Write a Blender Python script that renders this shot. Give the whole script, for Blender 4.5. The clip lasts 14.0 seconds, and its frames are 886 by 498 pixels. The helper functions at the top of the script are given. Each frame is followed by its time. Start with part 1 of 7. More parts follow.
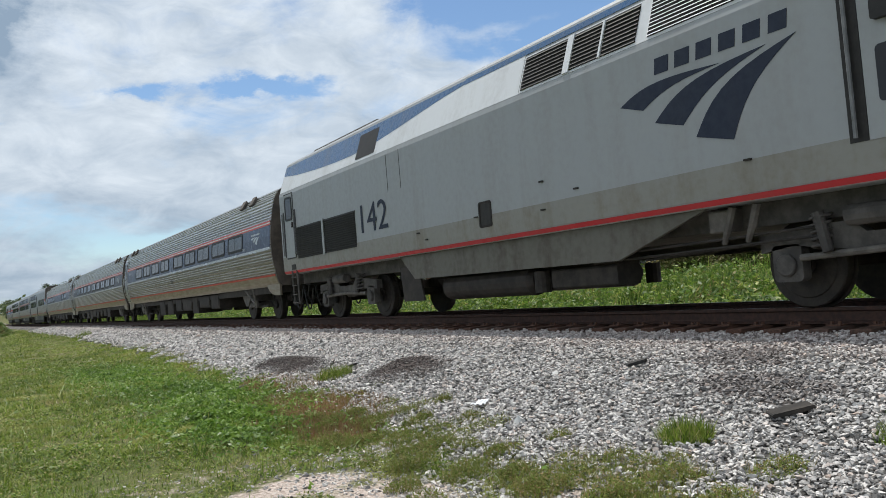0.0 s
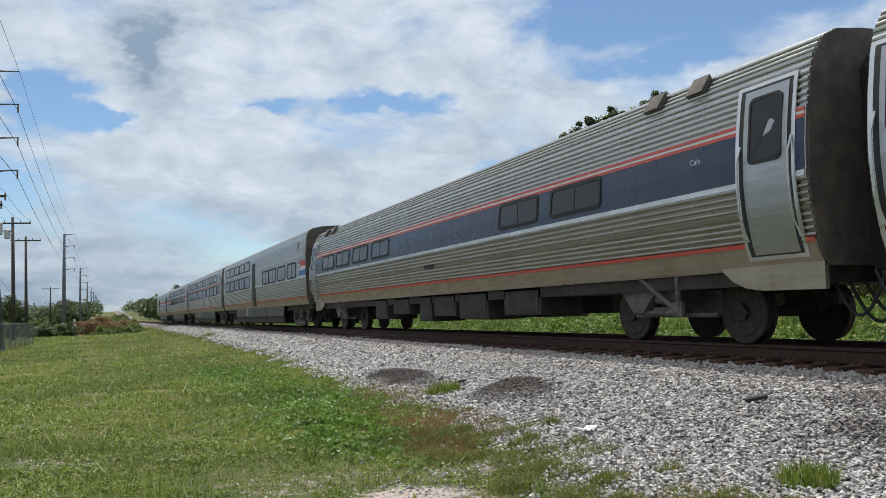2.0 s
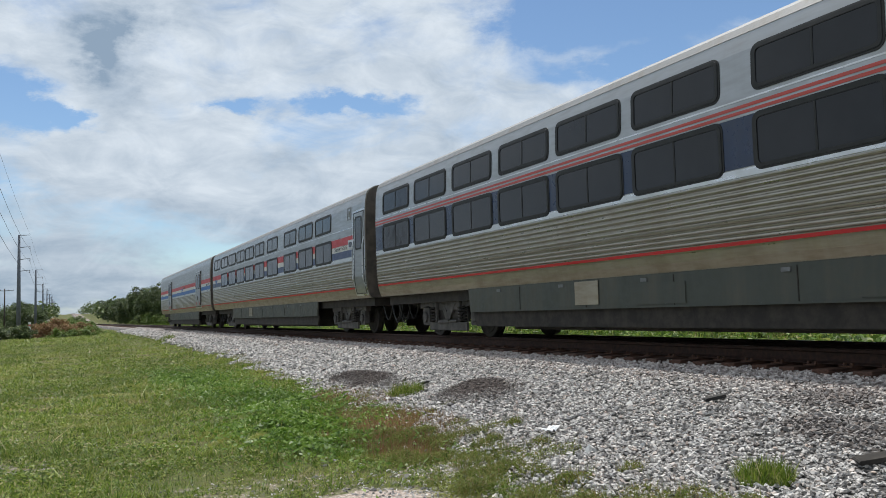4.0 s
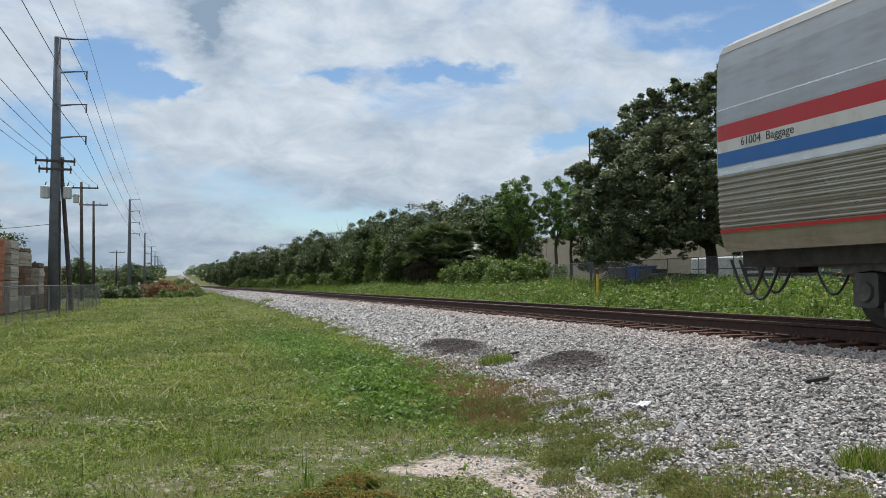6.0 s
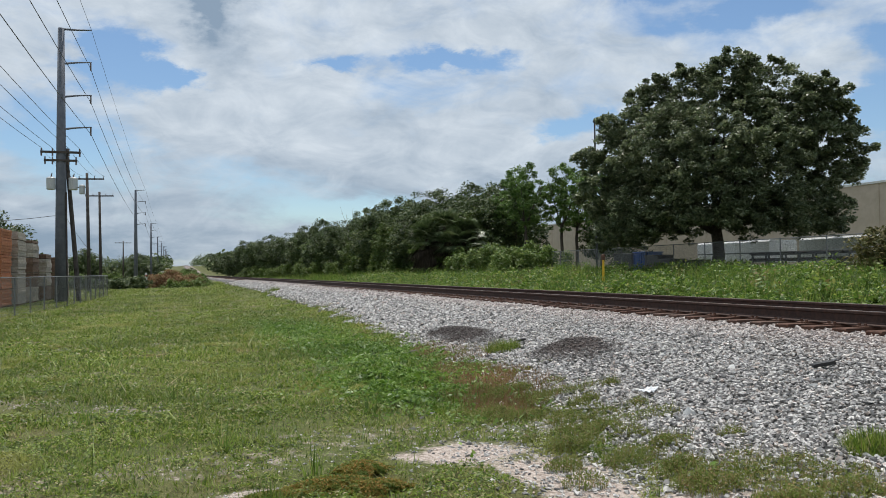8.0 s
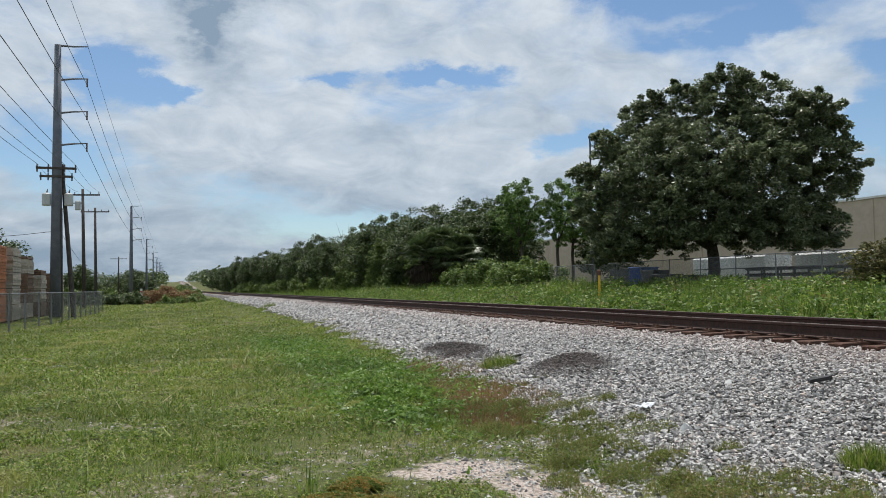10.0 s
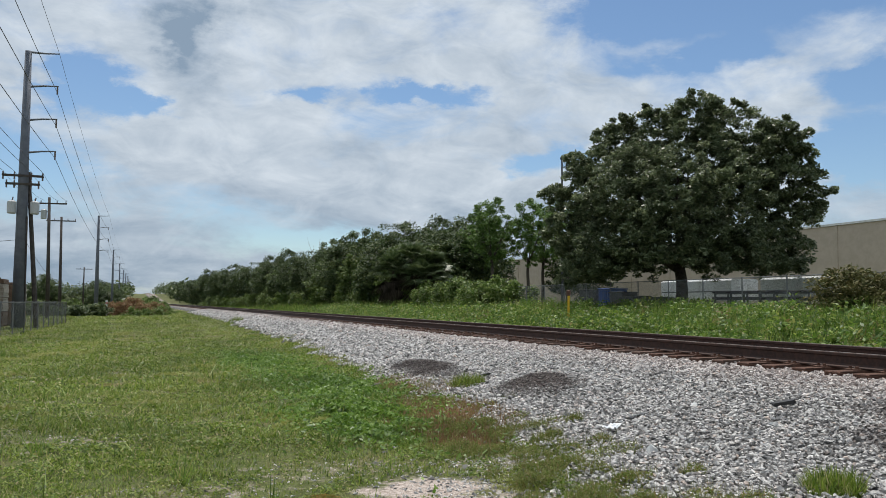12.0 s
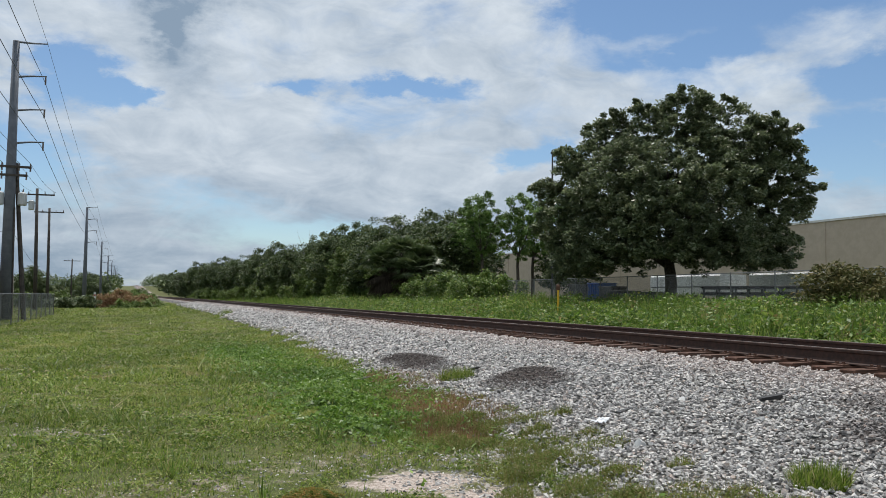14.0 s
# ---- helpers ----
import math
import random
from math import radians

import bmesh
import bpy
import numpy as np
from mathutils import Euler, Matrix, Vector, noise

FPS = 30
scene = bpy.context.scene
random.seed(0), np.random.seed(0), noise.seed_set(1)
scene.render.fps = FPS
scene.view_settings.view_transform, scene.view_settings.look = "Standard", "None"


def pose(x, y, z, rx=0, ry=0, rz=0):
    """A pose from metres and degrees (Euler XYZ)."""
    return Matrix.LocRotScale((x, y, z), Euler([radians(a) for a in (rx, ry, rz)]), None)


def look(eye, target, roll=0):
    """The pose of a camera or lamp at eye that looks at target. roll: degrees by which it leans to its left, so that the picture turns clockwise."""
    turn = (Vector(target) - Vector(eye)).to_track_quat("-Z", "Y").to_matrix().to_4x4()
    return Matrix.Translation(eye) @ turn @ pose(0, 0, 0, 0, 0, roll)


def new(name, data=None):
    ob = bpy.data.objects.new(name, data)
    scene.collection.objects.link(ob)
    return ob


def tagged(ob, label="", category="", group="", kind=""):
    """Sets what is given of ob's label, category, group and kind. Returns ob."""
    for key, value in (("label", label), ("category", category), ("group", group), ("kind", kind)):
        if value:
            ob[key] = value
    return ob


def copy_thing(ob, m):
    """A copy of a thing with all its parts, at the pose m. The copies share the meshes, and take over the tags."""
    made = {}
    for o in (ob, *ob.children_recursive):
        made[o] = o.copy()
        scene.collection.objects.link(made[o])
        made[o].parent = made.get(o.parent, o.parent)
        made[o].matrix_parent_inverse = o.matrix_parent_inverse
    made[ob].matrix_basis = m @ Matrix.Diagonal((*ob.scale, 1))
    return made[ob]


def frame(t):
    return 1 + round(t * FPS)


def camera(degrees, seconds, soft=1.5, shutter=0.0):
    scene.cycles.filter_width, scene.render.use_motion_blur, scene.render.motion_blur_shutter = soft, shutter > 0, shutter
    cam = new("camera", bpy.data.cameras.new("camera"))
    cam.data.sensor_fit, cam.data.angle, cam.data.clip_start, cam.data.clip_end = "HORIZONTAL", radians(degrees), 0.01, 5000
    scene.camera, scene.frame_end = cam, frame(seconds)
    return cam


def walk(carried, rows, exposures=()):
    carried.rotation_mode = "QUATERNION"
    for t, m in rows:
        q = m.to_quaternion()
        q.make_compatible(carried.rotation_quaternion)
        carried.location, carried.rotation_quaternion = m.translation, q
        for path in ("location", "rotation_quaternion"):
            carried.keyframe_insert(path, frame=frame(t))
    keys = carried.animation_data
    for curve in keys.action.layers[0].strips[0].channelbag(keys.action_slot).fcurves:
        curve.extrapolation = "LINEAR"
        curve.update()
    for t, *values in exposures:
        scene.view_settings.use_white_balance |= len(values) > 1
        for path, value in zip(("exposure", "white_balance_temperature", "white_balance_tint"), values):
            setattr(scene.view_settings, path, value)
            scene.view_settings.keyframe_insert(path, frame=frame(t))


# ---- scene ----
# ---------------------------------------------------------------- camera
# x: across the track, y: along the track, z = 0: top of the rails
EYE = (0.0, 0.0, 0.583)
PATH = [
    (0.0, -30.003, 2.617, 4.665),
    (0.5, -26.278, 3.041, 3.807),
    (1.0, -22.780, 2.988, 3.294),
    (1.5, -22.260, 3.807, 2.347),
    (2.0, -22.245, 4.302, 1.560),
    (2.2, -22.675, 4.508, 1.356),
    (4.3, -24.839, 4.272, 1.734),
    (4.5, -23.671, 4.033, 1.398),
    (5.0, -21.039, 3.596, 0.785),
    (5.5, -19.491, 3.084, 0.286),
    (6.0, -18.450, 2.359, 0.200),
    (6.5, -18.020, 1.567, 0.473),
    (7.0, -18.225, 1.090, 0.802),
    (7.5, -18.301, 1.191, 0.767),
    (8.0, -18.040, 1.510, 0.699),
    (8.2, -17.819, 1.586, 0.752),
    (10.3, -18.546, 2.995, 0.704),
    (10.5, -18.809, 3.302, 0.544),
    (11.0, -19.318, 3.590, 0.155),
    (11.5, -19.936, 3.847, -0.223),
    (12.0, -20.397, 3.795, -0.362),
    (12.5, -20.930, 3.458, -0.380),
    (13.0, -21.290, 3.123, -0.328),
    (13.5, -21.260, 3.229, -0.276),
    (14.0, -21.107, 3.370, -0.650),
]
cam = camera(56.5, 14.0, soft=0.75)
walk(cam, [(t, pose(*EYE, 90 + p, r, y)) for t, y, p, r in PATH],
     [(0.0, 0.12), (1.0, 0.07), (5.0, 0.05), (6.5, 0.0), (14.0, -0.06)])

# ---------------------------------------------------------------- light
SUN_EL, SUN_AZ = 67.0, 7.0     # azimuth from +y (along the track) towards +x


def build_world():
    world = bpy.data.worlds.new("sky")
    scene.world = world
    world.use_nodes = True
    nt = world.node_tree
    nt.nodes.clear()
    N, L = nt.nodes.new, nt.links.new

    def m(op, a, b=None, c=None):
        n = N("ShaderNodeMath")
        n.operation = op
        for i, v in enumerate((a, b, c)):
            if v is None:
                continue
            if isinstance(v, (int, float)):
                n.inputs[i].default_value = v
            else:
                L(v, n.inputs[i])
        return n.outputs[0]

    sky = N("ShaderNodeTexSky")
    sky.sky_type = "NISHITA"
    sky.sun_disc = False
    sky.sun_elevation, sky.sun_rotation = radians(SUN_EL), radians(SUN_AZ)
    sky.air_density, sky.dust_density, sky.ozone_density = 1.0, 0.25, 1.0
    bg_sky = N("ShaderNodeBackground")
    bg_sky.inputs["Strength"].default_value = 0.10
    tint = N("ShaderNodeMix")
    tint.data_type, tint.blend_type = "RGBA", "MULTIPLY"
    tint.inputs["Factor"].default_value = 1.0
    tint.inputs["B"].default_value = (0.86, 0.97, 1.06, 1)
    L(sky.outputs[0], tint.inputs["A"])
    L(tint.outputs["Result"], bg_sky.inputs["Color"])

    tc = N("ShaderNodeTexCoord")
    sep = N("ShaderNodeSeparateXYZ")
    L(tc.outputs["Generated"], sep.inputs[0])
    x, y, z = sep.outputs
    az = m("ARCTAN2", x, y)
    el = m("ARCSINE", z)
    # clouds lie in a flat layer: the pattern closes up towards the horizon
    den = m("ADD", m("MAXIMUM", z, 0.0), 0.20)
    comb = N("ShaderNodeCombineXYZ")
    L(m("DIVIDE", x, den), comb.inputs[0])
    L(m("DIVIDE", y, den), comb.inputs[1])
    mapn = N("ShaderNodeMapping")
    mapn.inputs["Location"].default_value = (3.1, 1.7, 0.4)
    L(comb.outputs[0], mapn.inputs["Vector"])

    # billows, seen face on
    comb2 = N("ShaderNodeCombineXYZ")
    L(az, comb2.inputs[0])
    L(m("MULTIPLY", el, 1.9), comb2.inputs[1])

    def puff_tex(scale, detail, rough, dist=0.0):
        n = N("ShaderNodeTexNoise")
        n.inputs["Scale"].default_value = scale
        n.inputs["Detail"].default_value = detail
        n.inputs["Roughness"].default_value = rough
        n.inputs["Distortion"].default_value = dist
        L(comb2.outputs[0], n.inputs["Vector"])
        return n.outputs["Fac"]

    def noise_tex(scale, detail, rough, dist=0.0):
        n = N("ShaderNodeTexNoise")
        n.inputs["Scale"].default_value = scale
        n.inputs["Detail"].default_value = detail
        n.inputs["Roughness"].default_value = rough
        n.inputs["Distortion"].default_value = dist
        L(mapn.outputs[0], n.inputs["Vector"])
        return n.outputs["Fac"]

    big = noise_tex(1.25, 9.0, 0.60, 0.5)
    fine = puff_tex(8.5, 9.0, 0.62, 0.5)

    # ragged outlines: the places of the gaps are shaken by the billows
    shake = N("ShaderNodeTexNoise")
    shake.inputs["Scale"].default_value, shake.inputs["Detail"].default_value, shake.inputs["Roughness"].default_value = 10.0, 7.0, 0.62
    L(comb2.outputs[0], shake.inputs["Vector"])
    split = N("ShaderNodeSeparateColor")
    L(shake.outputs["Color"], split.inputs[0])
    az_w = m("ADD", az, m("MULTIPLY", m("SUBTRACT", split.outputs[0], 0.5), 0.22))
    el_w = m("ADD", el, m("MULTIPLY", m("SUBTRACT", split.outputs[1], 0.5), 0.075))

    def lobe(u0, v0, su, sv):
        a = m("DIVIDE", m("SUBTRACT", az_w, u0), su)
        b = m("DIVIDE", m("SUBTRACT", el_w, v0), sv)
        return m("EXPONENT", m("MULTIPLY", m("ADD", m("MULTIPLY", a, a), m("MULTIPLY", b, b)), -1.0))

    # gaps in the cover through which the blue shows
    gaps = None
    for u0, v0, su, sv, w in ((-0.065, 0.240, 0.055, 0.030, 0.80), (-0.01, 0.215, 0.030, 0.020, 0.45), (-0.11, 0.15, 0.06, 0.035, 0.45),
                              (0.76, 0.385, 0.18, 0.070, 0.85), (0.60, 0.335, 0.085, 0.022, 0.60), (0.85, 0.245, 0.06, 0.025, 0.70), (0.83, 0.165, 0.07, 0.034, 0.75), (0.66, 0.285, 0.06, 0.012, 0.40),
                              (0.335, 0.252, 0.060, 0.010, 0.60), (0.195, 0.250, 0.040, 0.010, 0.52), (0.47, 0.168, 0.045, 0.014, 0.55),
                              (0.03, 0.12, 0.14, 0.022, 0.14), (0.20, 0.075, 0.10, 0.018, 0.30), (-0.3, 0.16, 0.15, 0.05, 0.30), (0.10, 0.152, 0.05, 0.006, -0.5)):
        g = m("MULTIPLY", lobe(u0, v0, su, sv), w)
        gaps = g if gaps is None else m("ADD", gaps, g)
    cover = m("ADD", m("MULTIPLY", big, 0.95), m("MULTIPLY", fine, 0.80))
    cover = m("SUBTRACT", m("SUBTRACT", cover, m("MULTIPLY", gaps, m("ADD", m("MULTIPLY", fine, 1.6), 0.35))), 0.42)
    ramp = N("ShaderNodeMapRange")
    ramp.interpolation_type = "SMOOTHSTEP"
    ramp.inputs["From Min"].default_value, ramp.inputs["From Max"].default_value = 0.02, 0.46
    L(cover, ramp.inputs["Value"])
    mask = m("MINIMUM", m("MULTIPLY", ramp.outputs[0], 0.97), 1.0)

    # white tops and grey bellies
    grey = m("MULTIPLY", m("MULTIPLY", lobe(0.052, 0.302, 0.046, 0.045), 3.0), m("MULTIPLY", fine, m("ADD", fine, 0.15)))
    shade = N("ShaderNodeMapRange")
    shade.inputs["From Min"].default_value, shade.inputs["From Max"].default_value = 0.37, 0.66
    shade.inputs["To Min"].default_value, shade.inputs["To Max"].default_value = 1.08, 0.36
    L(m("ADD", m("MULTIPLY", noise_tex(2.3, 8.0, 0.60, 0.2), 0.45), m("MULTIPLY", puff_tex(13.0, 9.0, 0.60, 0.6), 0.55)), shade.inputs["Value"])
    # far clouds lose their white towards the horizon
    low = m("EXPONENT", m("MULTIPLY", m("POWER", m("DIVIDE", m("MAXIMUM", el, 0.0), 0.13), 2.0), -1.0))
    tone = m("SUBTRACT", m("SUBTRACT", shade.outputs[0], grey), m("MULTIPLY", low, 0.55))
    col = N("ShaderNodeMix")
    col.data_type = "RGBA"
    col.inputs["A"].default_value = (0.27, 0.36, 0.47, 1)
    col.inputs["B"].default_value = (0.70, 0.77, 0.84, 1)
    L(tone, col.inputs["Factor"])
    bg_cloud = N("ShaderNodeBackground")
    bg_cloud.inputs["Strength"].default_value = 1.0
    L(col.outputs["Result"], bg_cloud.inputs["Color"])

    mix = N("ShaderNodeMixShader")
    L(mask, mix.inputs[0])
    L(bg_sky.outputs[0], mix.inputs[1])
    L(bg_cloud.outputs[0], mix.inputs[2])
    out = N("ShaderNodeOutputWorld")
    L(mix.outputs[0], out.inputs["Surface"])


build_world()
sun = new("sun", bpy.data.lights.new("sun", "SUN"))
sun.data.energy, sun.data.angle, sun.data.color = 3.6, radians(0.6), (1.0, 0.955, 0.89)
_ce = math.cos(radians(SUN_EL))
sun.matrix_world = look((60 * _ce * math.sin(radians(SUN_AZ)), 60 * _ce * math.cos(radians(SUN_AZ)), 60 * math.sin(radians(SUN_EL))), (0, 0, 0))

# ---------------------------------------------------------------- materials


class Mat:
    """A small node-material builder."""

    def __init__(self, name, rough=0.7, metal=0.0, spec=0.5):
        self.mat = bpy.data.materials.new(name)
        self.mat.use_nodes = True
        self.nt = self.mat.node_tree
        self.b = self.nt.nodes["Principled BSDF"]
        self.b.inputs["Roughness"].default_value = rough
        self.b.inputs["Metallic"].default_value = metal
        self.b.inputs["Specular IOR Level"].default_value = spec
        self._pos = None

    def n(self, kind):
        return self.nt.nodes.new(kind)

    def link(self, a, b):
        self.nt.links.new(a, b)

    def obj(self):
        if self._pos is None:
            self._pos = self.n("ShaderNodeTexCoord").outputs["Object"]
        return self._pos

    def world(self):
        return self.n("ShaderNodeNewGeometry").outputs["Position"]

    def scaled(self, vec, s):
        k = self.n("ShaderNodeMapping")
        k.inputs["Scale"].default_value = s
        self.link(vec, k.inputs["Vector"])
        return k.outputs[0]

    def noise(self, scale, detail=4.0, rough=0.55, vec=None, dist=0.0):
        k = self.n("ShaderNodeTexNoise")
        k.inputs["Scale"].default_value = scale
        k.inputs["Detail"].default_value = detail
        k.inputs["Roughness"].default_value = rough
        k.inputs["Distortion"].default_value = dist
        self.link(vec if vec is not None else self.obj(), k.inputs["Vector"])
        return k.outputs["Fac"]

    def ramp(self, fac, stops):
        k = self.n("ShaderNodeValToRGB")
        el = k.color_ramp.elements
        while len(el) < len(stops):
            el.new(0.5)
        for e, (p, c) in zip(el, stops):
            e.position, e.color = p, (*c, 1)
        self.link(fac, k.inputs[0])
        return k.outputs[0]

    def math(self, op, a, b):
        k = self.n("ShaderNodeMath")
        k.operation = op
        for i, v in enumerate((a, b)):
            if isinstance(v, (int, float)):
                k.inputs[i].default_value = v
            else:
                self.link(v, k.inputs[i])
        return k.outputs[0]

    def mapr(self, v, a, b, c=0.0, d=1.0):
        k = self.n("ShaderNodeMapRange")
        k.interpolation_type = "SMOOTHSTEP"
        for s, q in (("From Min", a), ("From Max", b), ("To Min", c), ("To Max", d)):
            k.inputs[s].default_value = q
        self.link(v, k.inputs["Value"])
        return k.outputs[0]

    def mix(self, fac, a, b, kind="MIX"):
        k = self.n("ShaderNodeMix")
        k.data_type, k.blend_type = "RGBA", kind
        for s, v in (("Factor", fac), ("A", a), ("B", b)):
            if isinstance(v, (int, float)):
                k.inputs[s].default_value = v
            elif isinstance(v, tuple):
                k.inputs[s].default_value = (*v, 1)
            else:
                self.link(v, k.inputs[s])
        return k.outputs["Result"]

    def random(self):
        return self.n("ShaderNodeObjectInfo").outputs["Random"]

    def island(self):
        return self.n("ShaderNodeNewGeometry").outputs["Random Per Island"]

    def color(self, c):
        if isinstance(c, tuple):
            self.b.inputs["Base Color"].default_value = (*c, 1)
        else:
            self.link(c, self.b.inputs["Base Color"])
        return self

    def rough(self, r):
        self.link(r, self.b.inputs["Roughness"])
        return self

    def bump(self, h, strength=0.3, dist=0.01):
        k = self.n("ShaderNodeBump")
        k.inputs["Strength"].default_value, k.inputs["Distance"].default_value = strength, dist
        self.link(h, k.inputs["Height"])
        self.link(k.outputs[0], self.b.inputs["Normal"])
        return self


def painted(name, c, rough=0.45, metal=0.0, dirt=(0.16, 0.13, 0.09), amount=0.35, grime=0.0):
    """Paint with faint streaks of grime, and more of it as patches."""
    k = Mat(name, rough, metal)
    streak = k.noise(1.0, 5.0, 0.6, k.scaled(k.obj(), (1.2, 2.6, 0.35)))
    spot = k.noise(9.0, 4.0, 0.6)
    f = k.math("MULTIPLY", k.mapr(k.math("ADD", k.math("MULTIPLY", streak, 0.7), k.math("MULTIPLY", spot, 0.3)), 0.42, 0.72), amount)
    k.color(k.mix(f, c, dirt))
    k.rough(k.mapr(spot, 0.3, 0.7, rough - 0.07, rough + 0.12))
    k.bump(k.noise(1.1, 2.0), 0.06, 0.02)
    return k.mat


def steel(name, c, rough=0.34, amount=0.14, dirt=(0.20, 0.17, 0.12), metal=0.85):
    k = Mat(name, rough, metal)
    streak = k.noise(1.0, 5.0, 0.65, k.scaled(k.obj(), (1.5, 2.2, 0.25)))
    grain = k.noise(14.0, 3.0, 0.6, k.scaled(k.obj(), (1, 0.15, 1)))
    f = k.math("MULTIPLY", k.mapr(k.math("ADD", k.math("MULTIPLY", streak, 0.65), k.math("MULTIPLY", grain, 0.35)), 0.38, 0.70), amount)
    k.color(k.mix(f, c, dirt))
    k.rough(k.mapr(grain, 0.3, 0.7, rough - 0.06, rough + 0.14))
    return k.mat


def rusty(name, a, b, rough=0.85, scale=14.0, metal=0.0):
    k = Mat(name, rough, metal)
    f = k.noise(scale, 6.0, 0.65)
    k.color(k.mix(k.mapr(f, 0.35, 0.68), a, b))
    k.bump(f, 0.25, 0.006)
    return k.mat


def glassy(name, c, rough=0.08):
    k = Mat(name, rough, 0.0, 0.32)
    f = k.noise(1.6, 3.0)
    k.color(k.mix(f, c, tuple(v * 1.9 + 0.004 for v in c)))
    k.rough(k.mapr(k.noise(5.0, 4.0), 0.3, 0.7, rough, rough + 0.12))
    return k.mat


def leaf_mat(name, stops, rough=0.5, spec=0.35, light=0.25, mottle=None):
    """Leaves: every blade or leaf has its own tone; a little light comes through."""
    k = Mat(name, rough, 0.0, spec)
    c = k.ramp(k.island(), stops)
    big = k.noise(0.35, 3.0, 0.5, k.world())
    c = k.mix(k.mapr(big, 0.35, 0.68, 0.0, 0.45), c, tuple(v * 0.62 for v in stops[0][1]))
    if mottle:
        for scale, lo, hi, col in mottle:
            c = k.mix(k.mapr(k.noise(scale, 4.0, 0.6, k.world()), lo, hi), c, col)
    k.color(c)
    tr = k.n("ShaderNodeBsdfTranslucent")
    k.link(c, tr.inputs["Color"])
    mx = k.n("ShaderNodeMixShader")
    mx.inputs[0].default_value = light
    k.link(k.b.outputs[0], mx.inputs[1])
    k.link(tr.outputs[0], mx.inputs[2])
    k.link(mx.outputs[0], k.nt.nodes["Material Output"].inputs["Surface"])
    return k.mat


def blob(k, p, x0, y0, sx, sy, wob, edge=(0.6, 1.1)):
    """1 inside a ragged patch round (x0, y0)."""
    s = k.n("ShaderNodeSeparateXYZ")
    k.link(p, s.inputs[0])
    a = k.math("DIVIDE", k.math("SUBTRACT", s.outputs[0], x0), sx)
    b = k.math("DIVIDE", k.math("SUBTRACT", s.outputs[1], y0), sy)
    r = k.math("SQRT", k.math("ADD", k.math("MULTIPLY", a, a), k.math("MULTIPLY", b, b)), 0.0)
    return k.mapr(k.math("ADD", r, wob), edge[0], edge[1], 1.0, 0.0)


SAND = ((2.30, 6.60, 0.62, 0.48), (2.70, 5.70, 0.42, 0.62), (2.75, 5.05, 0.40, 0.35), (0.62, 6.02, 0.42, 0.15), (3.3, 4.6, 0.4, 0.3), (2.0, 2.6, 0.8, 0.7), (-0.6, 5.2, 0.7, 0.22))
WORN = ((-0.62, 10.1, 0.8, 0.6), (-1.7, 11.1, 0.7, 0.45), (-1.2, 19.2, 1.3, 0.6), (0.3, 7.0, 1.1, 0.5), (1.7, 7.6, 0.9, 0.5), (-1.2, 6.8, 0.6, 0.35), (-1.4, 14.2, 0.9, 0.35), (3.3, 7.3, 0.5, 0.8), (3.7, 5.4, 0.5, 0.7))
BROWN = ((3.80, 10.2, 0.75, 1.6), (4.5, 13.6, 0.45, 1.3), (3.5, 8.6, 0.4, 0.5))


def ground_mat():
    k = Mat("turf", 0.92, 0.0, 0.2)
    p = k.world()
    grit = k.noise(26.0, 4.0, 0.7, p)
    mid = k.noise(0.55, 5.0, 0.6, p)
    fine = k.noise(7.0, 5.0, 0.65, p)
    c = k.ramp(mid, ((0.25, (0.050, 0.070, 0.016)), (0.45, (0.085, 0.105, 0.026)), (0.60, (0.125, 0.115, 0.045)), (0.75, (0.23, 0.185, 0.105))))
    c = k.mix(k.mapr(fine, 0.35, 0.70, 0.0, 0.65), c, (0.060, 0.058, 0.024))
    c = k.mix(k.mapr(grit, 0.55, 0.75, 0.0, 0.5), c, (0.24, 0.22, 0.11))
    wob = k.math("MULTIPLY", k.math("SUBTRACT", k.noise(3.4, 8.0, 0.72, p), 0.5), 2.3)
    crumb = k.noise(70.0, 3.0, 0.7, p)
    c = k.mix(k.mapr(k.noise(38.0, 3.0, 0.7, p), 0.53, 0.62, 0.0, 0.75), c, (0.21, 0.235, 0.075))
    c = k.mix(k.mapr(crumb, 0.54, 0.64, 0.0, 0.75), c, (0.035, 0.040, 0.016))
    earth = k.mix(k.mapr(grit, 0.36, 0.60), (0.27, 0.215, 0.18), (0.56, 0.48, 0.425))
    earth = k.mix(k.mapr(crumb, 0.52, 0.66, 0.0, 0.65), earth, (0.15, 0.12, 0.095))
    for x0, y0, sx, sy in WORN:
        c = k.mix(k.math("MULTIPLY", blob(k, p, x0, y0, sx, sy, wob), k.mapr(fine, 0.44, 0.66, 0.0, 0.62)), c, earth)
    for x0, y0, sx, sy in SAND:
        c = k.mix(blob(k, p, x0, y0, sx, sy, wob), c, earth)
    dead = k.mix(fine, (0.20, 0.11, 0.05), (0.27, 0.17, 0.09))
    for x0, y0, sx, sy in BROWN:
        c = k.mix(blob(k, p, x0, y0, sx, sy, wob), c, dead)
    k.color(c)
    k.bump(k.math("ADD", k.math("MULTIPLY", fine, 0.7), k.noise(45.0, 3.0, 0.6, p)), 0.6, 0.03)
    return k.mat


MOUNDS = ((5.25, 15.2, 0.45, 1.55), (5.58, 10.95, 0.56, 0.75), (6.12, 5.15, 0.34, 0.85), (6.9, 5.9, 0.3, 0.6))


